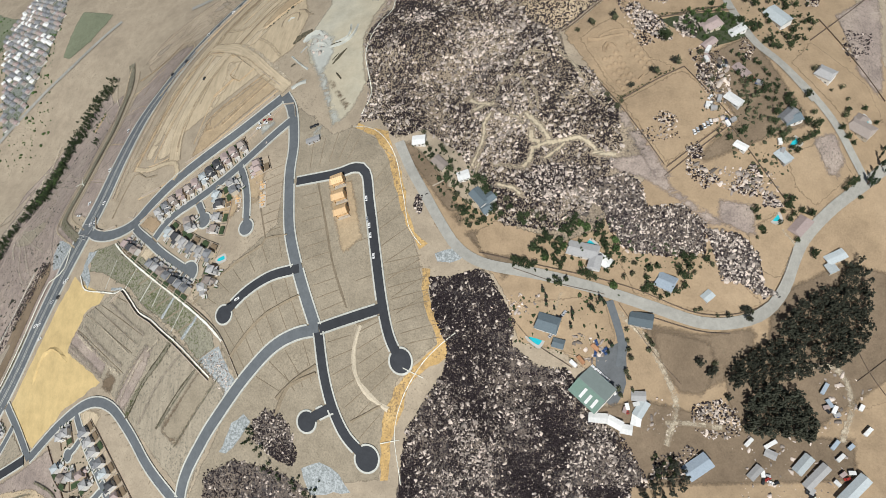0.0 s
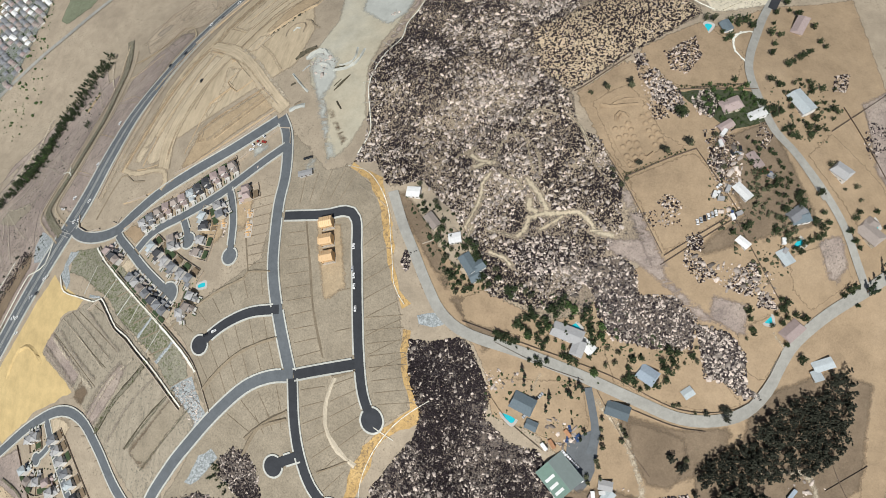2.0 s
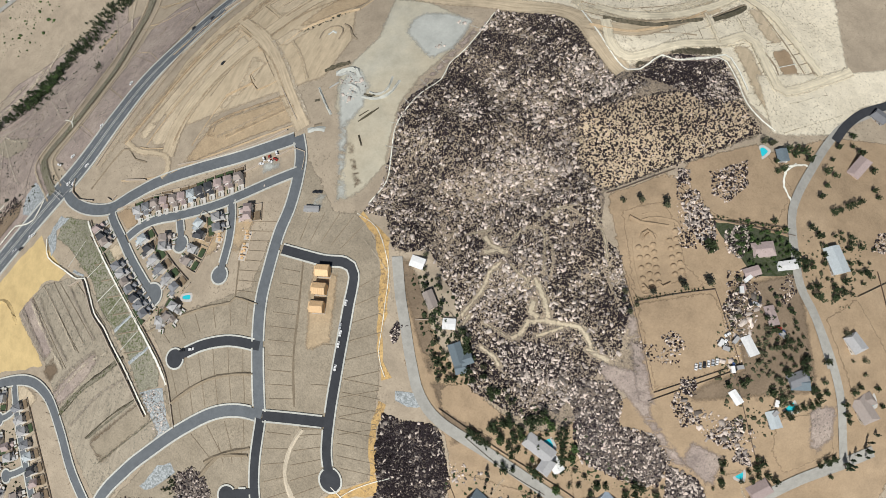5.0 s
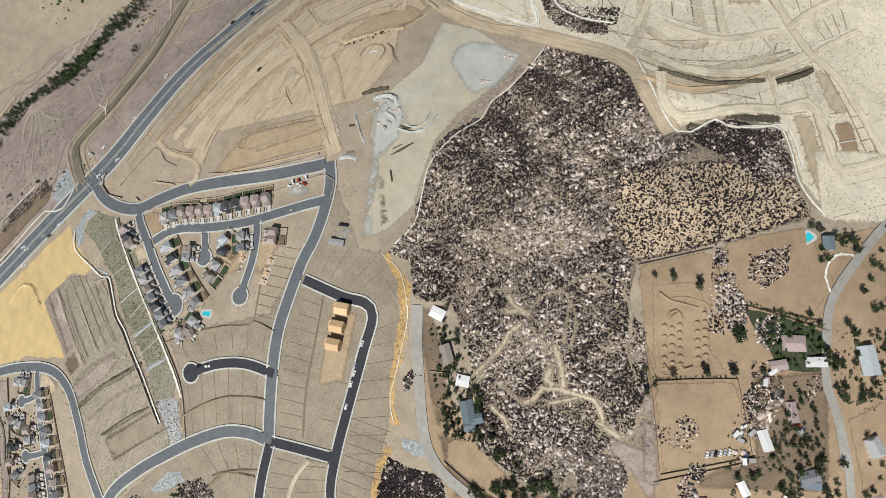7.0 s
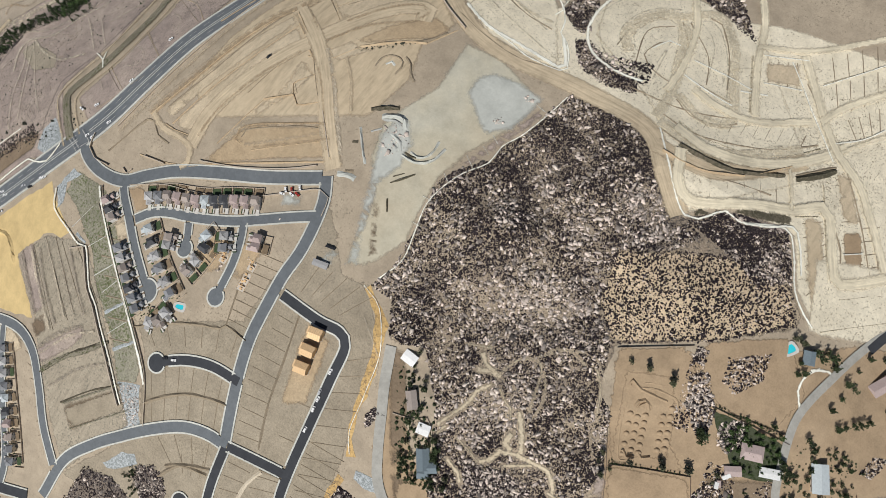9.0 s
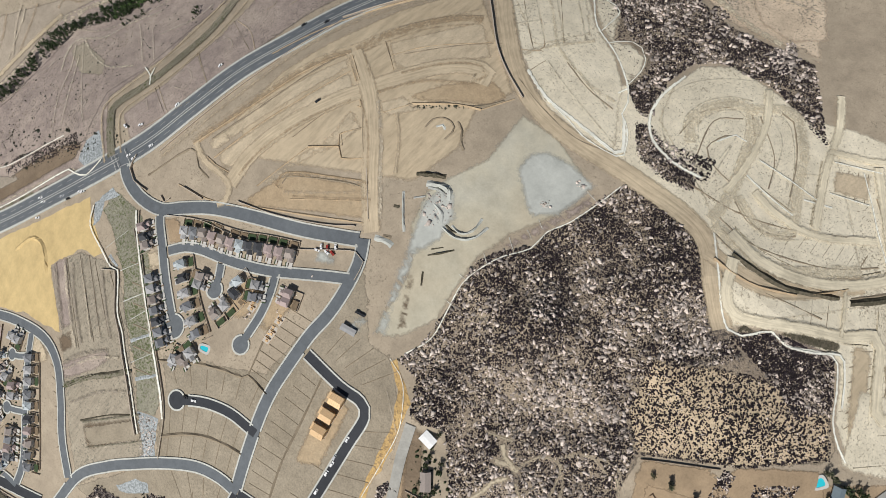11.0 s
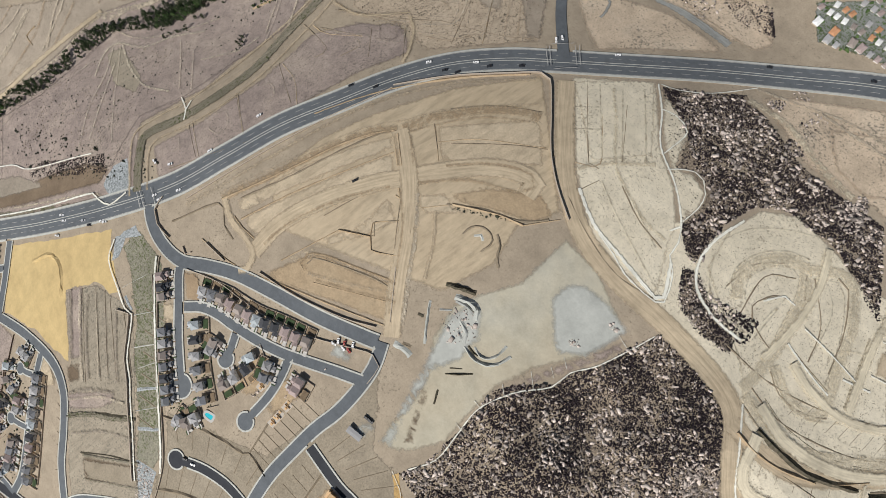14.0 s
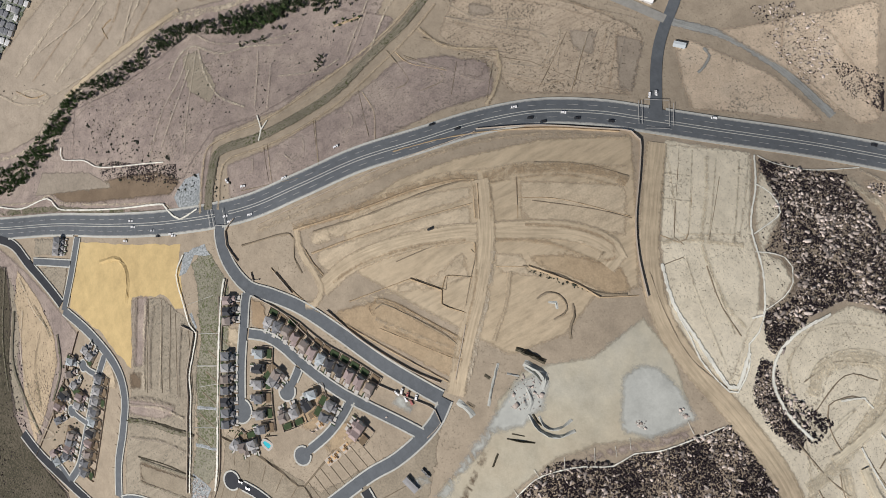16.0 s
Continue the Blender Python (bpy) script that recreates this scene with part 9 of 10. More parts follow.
# houses and barns along the country roads
warehouse(-23.2, 84.3, -40, 19.3, 19.0)
plain_house("house", on_ground(-49.8, 120.2, -16), 13.6, 10, 3.2, 2.2, "teal", 1, "country house with a dark teal shingle roof beside a pool", "x", 1, "house")
plain_house("shed", on_ground(-43.3, 108.9, -13), 6.7, 5, 2.6, 1, "teal", 2, "small dark-roofed pool house", "x", 0.5, "shed")
plain_house("house", on_ground(-29.2, 165.2, -13), 18.6, 8.5, 3.4, 1.2, "grey", 1, "large pale country house with a low grey roof", "x", 1, "house", wing=(9.0, -6.0, 7.0, 9.0))
plain_house("carport", on_ground(-17, 160.1, -34), 9, 6, 2.8, 0.4, "white", 1, "white flat-roofed carport beside the large house", "x", 0, "carport")
plain_house("house", on_ground(19.4, 151.9, -25), 10.9, 9, 3.2, 1.6, "blue", 1, "country house with a blue-grey shingle roof", "x", 1, "house")
plain_house("barn", on_ground(5, 128.2, -9), 13.2, 8, 3.6, 1.4, "teal", 2, "grey metal barn beside the lane", "x", 0, "barn")
plain_house("shed", on_ground(44, 147.4, 43), 6, 5, 2.6, 0.8, "steel", 1, "small shed with a pale blue roof on a sandy plot", "x", 0, "shed")
plain_house("house", on_ground(-94.7, 196.1, -48), 12.9, 7.5, 3.2, 1.8, "teal", 1, "country house with a dark teal roof among trees", "x", 0.5, "house", wing=(5.0, 4.5, 6.0, 7.0))
plain_house("house", on_ground(-89.6, 189.1, 36), 6.9, 6, 3, 1.4, "teal", 1, "wing building with a dark teal roof", "x", 0.5, "house")
plain_house("house", on_ground(-140.4, 238.7, 3), 8.6, 6.4, 3.2, 0.5, "white", 1, "white flat-roofed house at the lane's end", "x", 0, "house")
plain_house("house", on_ground(-122.9, 220, -43), 11, 6, 2.8, 1.2, "brown", 0, "long low house with a brown roof", "x", 0.3, "house")
plain_house("shed", on_ground(-106.1, 210.7, 19), 7.4, 6, 2.6, 0.4, "white", 1, "white garden building beside the lane", "x", 0, "shed")
plain_house("house", on_ground(50.9, 327.5, 28), 12, 8.5, 3.2, 1.6, "rose", 0, "house with a rose-brown tiled roof in a green garden", "x", 2, "house")
plain_house("pavilion", on_ground(67.1, 324.7, 30), 10.9, 5, 2.8, 0.4, "white", 1, "white garden pavilion by the road", "x", 0, "pavilion")
plain_house("barn", on_ground(94.6, 342.1, -54), 16.6, 9, 4, 1.6, "steel", 1, "long barn with a pale blue metal roof", "x", 0, "barn")
plain_house("house", on_ground(121, 299.4, -39), 10.6, 8, 4.8, 1.6, "grey", 1, "white house with a grey roof on a sandy plot", "x", 1.5, "house")
plain_house("house", on_ground(141.5, 266.6, -43), 15.4, 9.5, 3.4, 1.8, "brown", 0, "large house with a brown tiled roof", "x", 2, "house", wing=(-4.0, 5.5, 7.0, 6.0))
plain_house("house", on_ground(97.1, 263, 22), 10.3, 8, 3.2, 1.8, "teal", 1, "house with a dark grey roof among trees", "x", 0.5, "house")
plain_house("shed", on_ground(90.7, 236.9, -54), 9.4, 6, 3, 0.8, "steel", 2, "grey metal shed beside a fence", "x", 0, "shed")
plain_house("shed", on_ground(65.1, 239.3, -38), 7.6, 4, 2.6, 0.5, "white", 1, "white storage shed beside a fence", "x", 0, "shed")
plain_house("house", on_ground(100, 196.4, 51), 12.8, 8, 3.2, 1.6, "rose", 3, "house with a rose-brown roof beside the lane", "x", 1, "house")
plain_house("house", on_ground(121.3, 182, 28), 11.5, 6, 3.2, 0.6, "steel", 0, "L-shaped house with a pale grey roof by the trees", "x", 0, "house", wing=(-6.0, -5.0, 5.0, 6.0))
plain_house("barn", on_ground(36.9, 49.4, 38), 16, 9, 4, 1.4, "blue", 2, "blue metal-roofed barn among trees", "x", 0, "barn")
plain_house("workshop", on_ground(98.2, 58.7, 50), 12.1, 5.5, 3.6, 1.2, "steel", 1, "workshop with a pale blue-grey roof", "x", 0, "workshop")
plain_house("shed", on_ground(105.3, 52.5, 47), 17.8, 5, 3.4, 1, "grey", 3, "long tan metal shed beside the workshop", "x", 0, "shed")
plain_house("barn", on_ground(125.1, 47.3, 47), 21, 6.5, 4.2, 1.6, "steel", 1, "long barn with a grey metal roof", "x", 0, "barn")
plain_house("shed", on_ground(79.8, 62.2, -23), 6, 4, 2.8, 0.4, "grey", 1, "grey flat-roofed storage shed beside the workshop yard", "x", 0, "shed")
plain_house("shed", on_ground(70.3, 50.7, 49), 9, 4, 2.8, 0.6, "grey", 1, "grey-roofed garden shed of painted boards", "x", 0, "shed")
plain_house("shed", on_ground(-19.9, 69.6, -1), 10.6, 5, 2.8, 0.6, "white", 1, "long white storage shed curving round the yard", "x", 0, "shed")
plain_house("shed", on_ground(-10.4, 68, -25), 8.6, 5, 2.8, 0.6, "white", 1, "long white storage shed curving round the yard", "x", 0, "shed")
plain_house("shed", on_ground(-3.8, 65.1, -6), 6.3, 5, 2.8, 0.6, "white", 1, "long white storage shed curving round the yard", "x", 0, "shed")
plain_house("shed", on_ground(1.9, 71, 80), 6.1, 5, 2.8, 0.6, "white", 1, "long white storage shed curving round the yard", "x", 0, "shed")
plain_house("shed", on_ground(4.8, 77.8, 60), 9.9, 5.5, 2.8, 0.8, "steel", 1, "pale metal-roofed shed on the yard", "x", 0, "shed")
plain_house("shed", on_ground(3.4, 84.8, 1), 7.7, 5, 2.8, 0.8, "grey", 1, "grey-roofed shed on the yard", "x", 0, "shed")
plain_house("house", on_ground(45.1, 394.6, -62), 8, 6, 3.2, 1.8, "teal", 1, "house with a dark blue-grey roof and a curved drive", "x", 0.5, "house")
plain_house("house", on_ground(95.3, 413.6, -110), 14.8, 7.5, 3.2, 1.6, "rose", 3, "house with a brown roof near the road", "x", 1, "house")
plain_house("house", on_ground(101.6, 460.9, -25), 9.6, 7, 3.2, 1.6, "slate", 2, "dark-roofed house near the road", "x", 1, "house")
plain_house("shed", on_ground(48.9, 311.7, 39), 8.8, 5, 2.6, 0.8, "rose", 3, "small shed with a pinkish roof beside rocks", "x", 0, "shed")
plain_house("trailer_house", on_ground(61.9, 269.9, -46), 11.3, 5, 2.8, 0.5, "white", 1, "white trailer house among trees", "x", 0, "trailer house")
plain_house("shed", on_ground(67.7, 291.8, -56), 11.1, 5, 2.8, 0.8, "rose", 3, "long low building with a reddish roof", "x", 0, "shed")
plain_house("house", on_ground(95.1, 264.4, 45), 10.4, 7, 3.2, 1.6, "slate", 1, "dark-roofed house among trees", "x", 0.5, "house")

# pools
pool(-58.2, 111.8, -31, 9.7, 4.5)
pool(-25.8, 170.2, -43, 8.3, 4.5)
pool(144.1, 274.3, -70, 7.8, 4)
pool(97.8, 248, 36, 6.1, 5)
pool(85.3, 199.4, 10, 4.5, 4.5)
pool(32.9, 391.1, 69, 6.8, 4.5)
pool(-291, 156.9, 25, 6.2, 3.2)

# office trailers of the building site
plain_house("site_office", on_ground(-225.7, 246.1, 19), 10, 3.4, 2.8, 0.3, "grey", 2, "grey site office trailer on a gravel lot", "x", 0, "site office")

# yard vehicles
car(-22.5, 97.8, -46, 0)
car(-19.8, 96, -41, 0)
car(-17.3, 94, -46, 2)
car(-14.8, 92.3, -41, 0)
car(-11, 85.4, -55, 0)
car(-18.3, 78.8, 55, 0)
car(-44.9, 124, 58, 1)
car(-42.5, 124.2, 57, 1)
car(-40.1, 127, 57, 2)
car(-45.1, 120.4, 53, 2)
car(-47.9, 113.7, 52, 2)
car(37.7, 246, 103, 0)
car(39.7, 247.6, 103, 2)
car(41.7, 249.1, 104, 1)
car(43.7, 250.7, 103, 0)
car(45.8, 252.3, 103, 2)
car(47.8, 253.8, 103, 0)
trailer(113, 104.3, 60, 7.5, "blue")
trailer(115.5, 96, 118, 5.4, "blue")
trailer(118.4, 92.7, 63, 5.1, "white")
trailer(67.4, 67.6, 48, 6.3, "white")
trailer(136.5, 81.9, 48, 6.2, "white")
trailer(126.3, 72.1, 45, 4, "blue")
trailer(120, 65.2, 45, 5.8, "white")
trailer(133.9, 95.6, 61, 4, "white")
trailer(80, 68, 34, 8.1, "white")
trailer(117.4, 72.2, 51, 6.7, "blue")
trailer(-30.1, 101.1, -49, 5.7, "orange")
trailer(-34.5, 98.6, -41, 4.9, "white")
trailer(-21.9, 109.1, -41, 4.9, "orange")

# cars on the main road
car(-502.5, 109.8, 60, 0)
car(-474.7, 133.3, 64, 1)
car(-482.1, 129.6, 62, 2)
car(-455.8, 197.7, 79, 0)
car(-450.2, 199.6, 79, 0)
car(-435.9, 367.6, 79, 1)
car(-423.4, 381.9, 79, 1)
car(-418, 424.4, 63, 0)
car(-404.6, 430.2, 63, 1)
car(-396.6, 452.3, 54, 0)
car(-374.2, 477.2, 52, 1)
car(-342, 539.3, 53, 0)
car(-272.8, 623.3, 46, 1)
car(-222.4, 671.1, 44, 1)
car(-378.7, 510.8, 144, 0)
car(-446, 217.2, 75, 0)
car(-467, 147.8, 66, 0)
car(-496.3, 110.5, 58, 0)
car(-397.4, 436.5, 70, 1)
car(-387.9, 458.2, 61, 1)
car(-377.5, 515.4, -25, 0)
car(-457.6, 298.4, 86, 0)
car(-457, 253.2, 86, 0)
car(-490.1, 97.9, 50, 0)
car(-367.1, 334.4, 82, 1)
car(-469.4, 146.1, 63, 0)
car(-165.3, 157.2, -77, 0)
car(-169.2, 171.3, -76, 0)
car(-175.3, 197.6, 102, 0)
car(-170.9, 178.3, 102, 0)
car(-269.6, 126.7, 36, 0)
car(-276, 123, 37, 1)
car(-281.4, 264.6, 27, 0)
car(-275.4, 268.5, -4, 0)
car(-272, 271, -5, 3)
car(-226.4, 259.3, 21, 1)
car(-229.5, 258.2, 21, 1)
car(-480.5, 209.3, 2, 0)
car(-469.3, 220.2, 68, 0)
car(-273.2, 275.4, -43, 0)
car(-281, 268.2, -42, 0)
car(-277.2, 270.8, -43, 3)
car(-172.9, 182.6, -76, 2)

# gum grove beside the lane
wood([(83.4, 127.4), (86.7, 137.9), (99.8, 150.4), (107.6, 158.6), (122.6, 164.4), (129.3, 176), (136.5, 182.3), (141.8, 174.4), (139.5, 147.3), (135.8, 131.8), (129.8, 122.3), (116.8, 116), (103.8, 109.6), (87.5, 103)], 170, 'gum', 1.15, 2.7, 1, 'tall dark gum trees in a dense grove beside the lane')
wood([(56, 97), (58.1, 109.3), (66.8, 117.6), (82, 124.9), (90, 112), (87.5, 102), (70.8, 98.7)], 48, 'gum', 1.1, 2.8, 2, 'tall dark gum trees in a dense grove beside the lane')
trees([(48.1, 105), (45.7, 103.1), (39.6, 108.6), (56.2, 91.4), (68.8, 138), (65.1, 142.5), (56.6, 138), (68.6, 141.9)], 'gum', 0.8)
wood([(9.5, 44.4), (29.1, 53), (30.7, 34.8), (19.1, 27.3), (3.2, 26.9)], 22, 'gum', 0.9, 3.0, 4, 'garden and roadside trees round the country houses')
wood([(9.7, 54.2), (19.3, 55), (26, 43.6), (13, 38.9)], 8, 'oak', 1.0, 3.0, 5, 'garden and roadside trees round the country houses')

# trees round the country houses
trees([(-115.7, 220.2), (-132, 231.7), (-129.6, 226.2), (-121.9, 229.9), (-115.1, 214.7), (-116.7, 208.7), (-96.3, 210.2), (-92.1, 206.6), (-87.5, 186.6), (-91, 181.1), (-83.9, 188.4), (-80.2, 184.9), (-98.7, 182.9), (-102.4, 181.1), (-94.6, 179.3), (-104.3, 186.5), (-97.9, 205.1), (-89.2, 201.1), (-84.6, 197.5), (-65.7, 181.1), (-67.5, 183.8), (-74.9, 189.5), (-63.9, 184.8)], 'oak', 1.1)
trees([(-106.9, 203.2), (-110, 197.7), (-103.5, 193.2), (-108.4, 188.3), (-76.8, 195.4), (-60.4, 188.1), (-57.1, 185), (-53.5, 182.8), (-100, 177.5), (-124.3, 234.1), (-137.8, 245.5), (-135.3, 236.3), (-125.2, 216.5)], 'olive', 1.1)
trees([(-60, 163.8), (-58.2, 167.4), (-49.6, 171.2), (-51.9, 169.4), (-53.1, 162.2), (-45.9, 166), (-42.8, 169.7), (-44.5, 162.5), (-40.8, 159.5), (-42.6, 154.2), (-45.8, 158.5), (-41.1, 176.5), (-35.6, 179.9), (-37.4, 174.8), (-33.9, 185), (-20.4, 175.5), (-16.7, 172.5), (-15.3, 167.6), (-18.7, 180.6), (-14.3, 162.7), (-12, 157.9), (-25.2, 150.3), (-28.9, 151.9), (-22, 149.1), (-15.2, 154.6), (-68.5, 156.7), (-64.9, 155.8), (-61.7, 155), (-58.1, 154.7), (-71.3, 157.5), (-45.7, 147.5), (-43.4, 144.1), (-38.9, 146.8), (-49.4, 145.2), (-55, 169.3)], 'oak', 1.05)
trees([(-31.5, 181.9), (-27.4, 180.2), (-10.2, 167.8), (-10.3, 172.7), (-51.3, 158.8), (-11.9, 146.8), (-10.5, 145.9), (-30.3, 156.8), (-40.9, 166.2)], 'green', 1.0)
trees([(10.1, 158.2), (8.3, 153.3), (9.8, 148.5), (13.1, 145.9), (16.4, 143), (20, 144.9), (24.7, 146.9), (28.2, 158.5), (31.5, 156), (33.2, 162.3), (26.7, 161.6), (7.1, 145.3), (14.7, 160.2), (30.6, 151.1), (29.9, 168.3), (35, 167.6), (43.7, 168.4)], 'oak', 1.1)
trees([(-5.1, 161.7), (1.3, 160.6), (0, 154.3), (-5, 151.9), (36.5, 159.8), (39.9, 139.2), (36.6, 138.6), (49.9, 137.2), (70.4, 142.9), (20.2, 170.7), (40.1, 163.4), (45.5, 173.7), (47, 165.9)], 'olive', 0.9)
trees([(-50.7, 135.2), (-50.2, 130.4), (-45.6, 128.7), (-52.5, 138.6), (-34.5, 123.2), (-34.6, 126.7), (-35.4, 118.3), (-25.4, 132.2), (-23.6, 130.9), (-22.2, 129.2), (-18.6, 136.4), (-20.4, 134.6), (-16.3, 134.7), (-23.6, 135.8), (-19.7, 114.7), (-13.6, 112.1), (-11.8, 110.9), (-14, 107.2)], 'cypress', 1.3)
trees([(9.9, 117.9), (11.4, 114.8), (8, 119.6), (9.6, 111.6), (-2, 110.3), (-3, 115.2), (-1, 105.4), (-3.2, 121.4), (-3.6, 97.2), (-2.1, 94.1), (48.4, 109.5), (-8.5, 87.1), (-0.1, 87.8), (-7, 83.9)], 'olive', 1.0)
trees([(66.4, 335.6), (69.8, 333.8), (73.3, 331.6), (78.5, 327.4), (77.2, 332.3), (52.5, 348.1), (88.6, 337.1), (87.3, 342.1), (101.8, 354), (104.4, 345.3), (104.7, 332.2), (105.7, 325.1), (119.3, 343), (115.9, 345), (100.1, 324.1), (101.6, 319.4), (84.8, 318.5), (89.8, 314.7), (82.4, 330.8)], 'oak', 1.0)
wood([(34.9, 341.1), (63.5, 348.3), (66, 330.5), (47.4, 314.4), (34.9, 315.2)], 26, 'green', 1.0, 2.6, 7, 'garden and roadside trees round the country houses')
wood([(61.4, 314.4), (71.4, 308.8), (98.1, 282), (104.2, 264.4), (90.5, 269.9), (76.7, 275.5), (63.8, 290.6)], 40, 'oak', 1.0, 3.0, 8, 'garden and roadside trees round the country houses')
wood([(60.1, 290), (73.4, 279.1), (103.3, 248.8), (95.8, 239.9), (86.1, 249), (66.2, 264.9)], 36, 'olive', 1.05, 3.0, 9, 'garden and roadside trees round the country houses')
trees([(107.6, 263.2), (111.3, 260.1), (109, 253.7), (112.6, 256.6), (105.5, 251.1), (99.8, 242.3), (96, 243.6), (115.2, 264.9), (111.8, 270), (88.3, 265.3), (86.2, 258.7), (84.3, 250.6), (91.3, 250.1), (96.2, 277.3), (97.6, 271.3), (101.5, 248.6), (108.8, 281.8), (58.7, 243.7), (65.2, 247.9), (68.4, 251.1)], 'oak', 1.05)
trees([(146.3, 235.8), (150, 233.2), (148.6, 240.1), (154.1, 245.1), (152.9, 250.3), (144.1, 231.9), (155.7, 241.7), (156.1, 256.6), (146, 230.2)], 'cypress', 1.6)
trees([(132.2, 273), (134.4, 277.3), (145.9, 281.9), (152.9, 273.6), (129.4, 264), (133.1, 259), (136.7, 256.1), (133, 229.2), (136.9, 232.1), (129.3, 225.2), (138.9, 221.6), (91.7, 212.2), (93.5, 207.4), (89.6, 203.3), (95.1, 211.2), (72.8, 200.6), (87.8, 196.5), (77.4, 191.5), (101.8, 205.7), (107.2, 205.1), (98.1, 188.2), (108.7, 181.4)], 'oak', 1.05)
trees([(114.7, 303.2), (132, 293.6), (135.2, 285.9), (124.5, 289.6), (56.9, 294.2), (49.6, 283.4), (43.5, 303.8), (52.6, 264), (74, 185.8), (71, 201.8)], 'olive', 0.9)
trees([(-36, 324.1), (-25.7, 327), (-10.6, 329.1), (-8.9, 260.3), (-6.1, 266), (15.7, 286.9), (29.2, 295.2), (-15.6, 271.3), (31.8, 399.1), (37, 399.4)], 'olive', 1.3)
trees([(48.3, 400.6), (53.6, 405.3), (59.2, 405.2), (43.1, 388.7), (45.4, 382), (48.5, 385.7), (63, 401.2), (19.8, 317.2), (23.1, 317.2), (22.1, 313.7), (53.8, 399.8)], 'oak', 1.2)
trees([(86.6, 435.3), (88.6, 428.1), (79.5, 421.6), (77.7, 410.2), (94.4, 425), (105.4, 416.4), (75.9, 399.2), (81.6, 398.9), (78.1, 389.4), (109.5, 402.7), (113.1, 399.2), (87, 373.6), (90.8, 377.2), (94.6, 381.4), (98, 385.1), (101.9, 389.5), (76.2, 379.1), (75.3, 355.1), (80.5, 352.5), (100.2, 362.2), (101.9, 358.5), (109, 359), (112.9, 342.9), (88.8, 321.1), (93, 314.6), (72.9, 328), (78, 331.9)], 'oak', 1.0)

# vegetation of the creek
wood([(-628.3, -30.3), (-624.7, 10.3), (-633.3, 43.6), (-647.3, 72.1), (-652.3, 88.9), (-638.9, 93), (-627.8, 69.7), (-613.2, 48.5), (-604.5, 15), (-602.6, -15.2), (-614.2, -37.9)], 150, 'green', 1.22, 1.9, 11)
wood([(-652.3, 88.9), (-642.7, 132.7), (-643, 164.7), (-651.7, 193.1), (-645.7, 208.9), (-632.4, 210.1), (-631.3, 179.9), (-627.2, 139.7), (-637.4, 95.7)], 120, 'oak', 1.16, 1.8, 12)
wood([(-651.7, 193.1), (-630.4, 245), (-629.3, 261.8), (-610.6, 301.8), (-605.2, 334.8), (-594.8, 347.6), (-589.9, 327.9), (-595.4, 284.6), (-604, 253.7), (-620.1, 235.4), (-637.9, 206)], 190, 'oak', 1.19, 1.8, 13)
wood([(-563.8, 329.6), (-554.2, 357.7), (-548.4, 355.3), (-558, 332.7)], 9, 'green', 0.8, 2.5, 14)
wood([(-530.1, 302.8), (-541.6, 316.4), (-536.5, 319), (-525.9, 306.7)], 7, 'oak', 0.8, 2.5, 15)
wood([(-615.6, 258.2), (-606.1, 307.6), (-610, 370.2), (-588.6, 417.7), (-573.4, 410.5), (-579.7, 351.7), (-580.6, 300.9), (-584.1, 247.4)], 40, 'oak', 1.12, 3.0, 16)
wood([(-260.3, 36.7), (-249.5, 45.5), (-229.5, 19.2), (-190.9, 14.4), (-198, 2.7), (-242.3, 17.3)], 26, 'oak', 0.9, 3.0, 17)

# fences and hedges of the country plots
fence([(-8, 267.8), (10.8, 280.2), (32.7, 293.2)])
fence([(-47.3, 325.6), (-30.9, 340.1), (-13.9, 355)])
fence([(-26.1, 289.5), (-9.4, 266.9), (19.3, 223.6)])
fence([(32.7, 293.2), (61.3, 257.6)])
fence([(20.7, 222.2), (60.9, 258)])
fence([(16.5, 333.8), (67.3, 346)])
fence([(-93.7, 161.2), (-50.8, 154), (-3.1, 147.1), (40.4, 137.1), (74.2, 145.4), (87.7, 162.1), (95.6, 182.9)])
fence([(-71.7, 152.2), (-43.4, 144.5), (-16.4, 140.9)])
fence([(-8, 136.7), (11, 112.1), (28.1, 95.4)])
fence([(0.3, 133), (37.4, 127.2), (57.6, 128.4)])
fence([(19.3, 216.2), (59.1, 253.2)])
fence([(59.1, 253.2), (79.4, 226.3), (100.3, 200.6)])
fence([(115.4, 328.1), (168.2, 387.3)])
fence([(123.4, 349.8), (160.7, 291.6)])
fence([(126.1, 145.8), (139.5, 118.5), (151.3, 100.7)])
fence([(132.6, 110.9), (155.7, 130.6)])
fence([(-73.9, 124.7), (-59.1, 109.9), (-35.2, 96.3)])
fence([(28.7, 337.6), (61.4, 348.8)])

# yard clutter
car(48, 271, -131, 0)
trailer(46, 264.9, -103, 4.4, "white")
car(48.2, 266.2, -99, 0)
trailer(49.8, 263, 0, 4, "grey")
trailer(53.4, 270, -108, 4.7, "grey")
trailer(57.7, 253.4, 115, 4, "white")
trailer(61.2, 256.3, 32, 4, "grey")
car(57.5, 255.7, 103, 4)
car(59.2, 253.3, -104, 1)
car(57.4, 295.1, -10, 2)
car(58.7, 298.4, 101, 1)
car(54, 294.2, 124, 1)
trailer(90.5, 240.8, -114, 4, "grey")
trailer(89.1, 246.4, -85, 4, "white")
car(88.7, 239.3, -105, 2)
trailer(119.6, 89.7, 21, 4, "grey")
trailer(113.6, 93.6, 18, 4, "rose")
car(119.5, 90.1, 115, 4)
car(114.3, 91.7, -48, 1)
car(77.6, 50, -8, 2)
car(82.3, 46.3, -154, 1)
trailer(74.9, 50.6, 93, 4, "white")
car(78.8, 46.6, 157, 0)
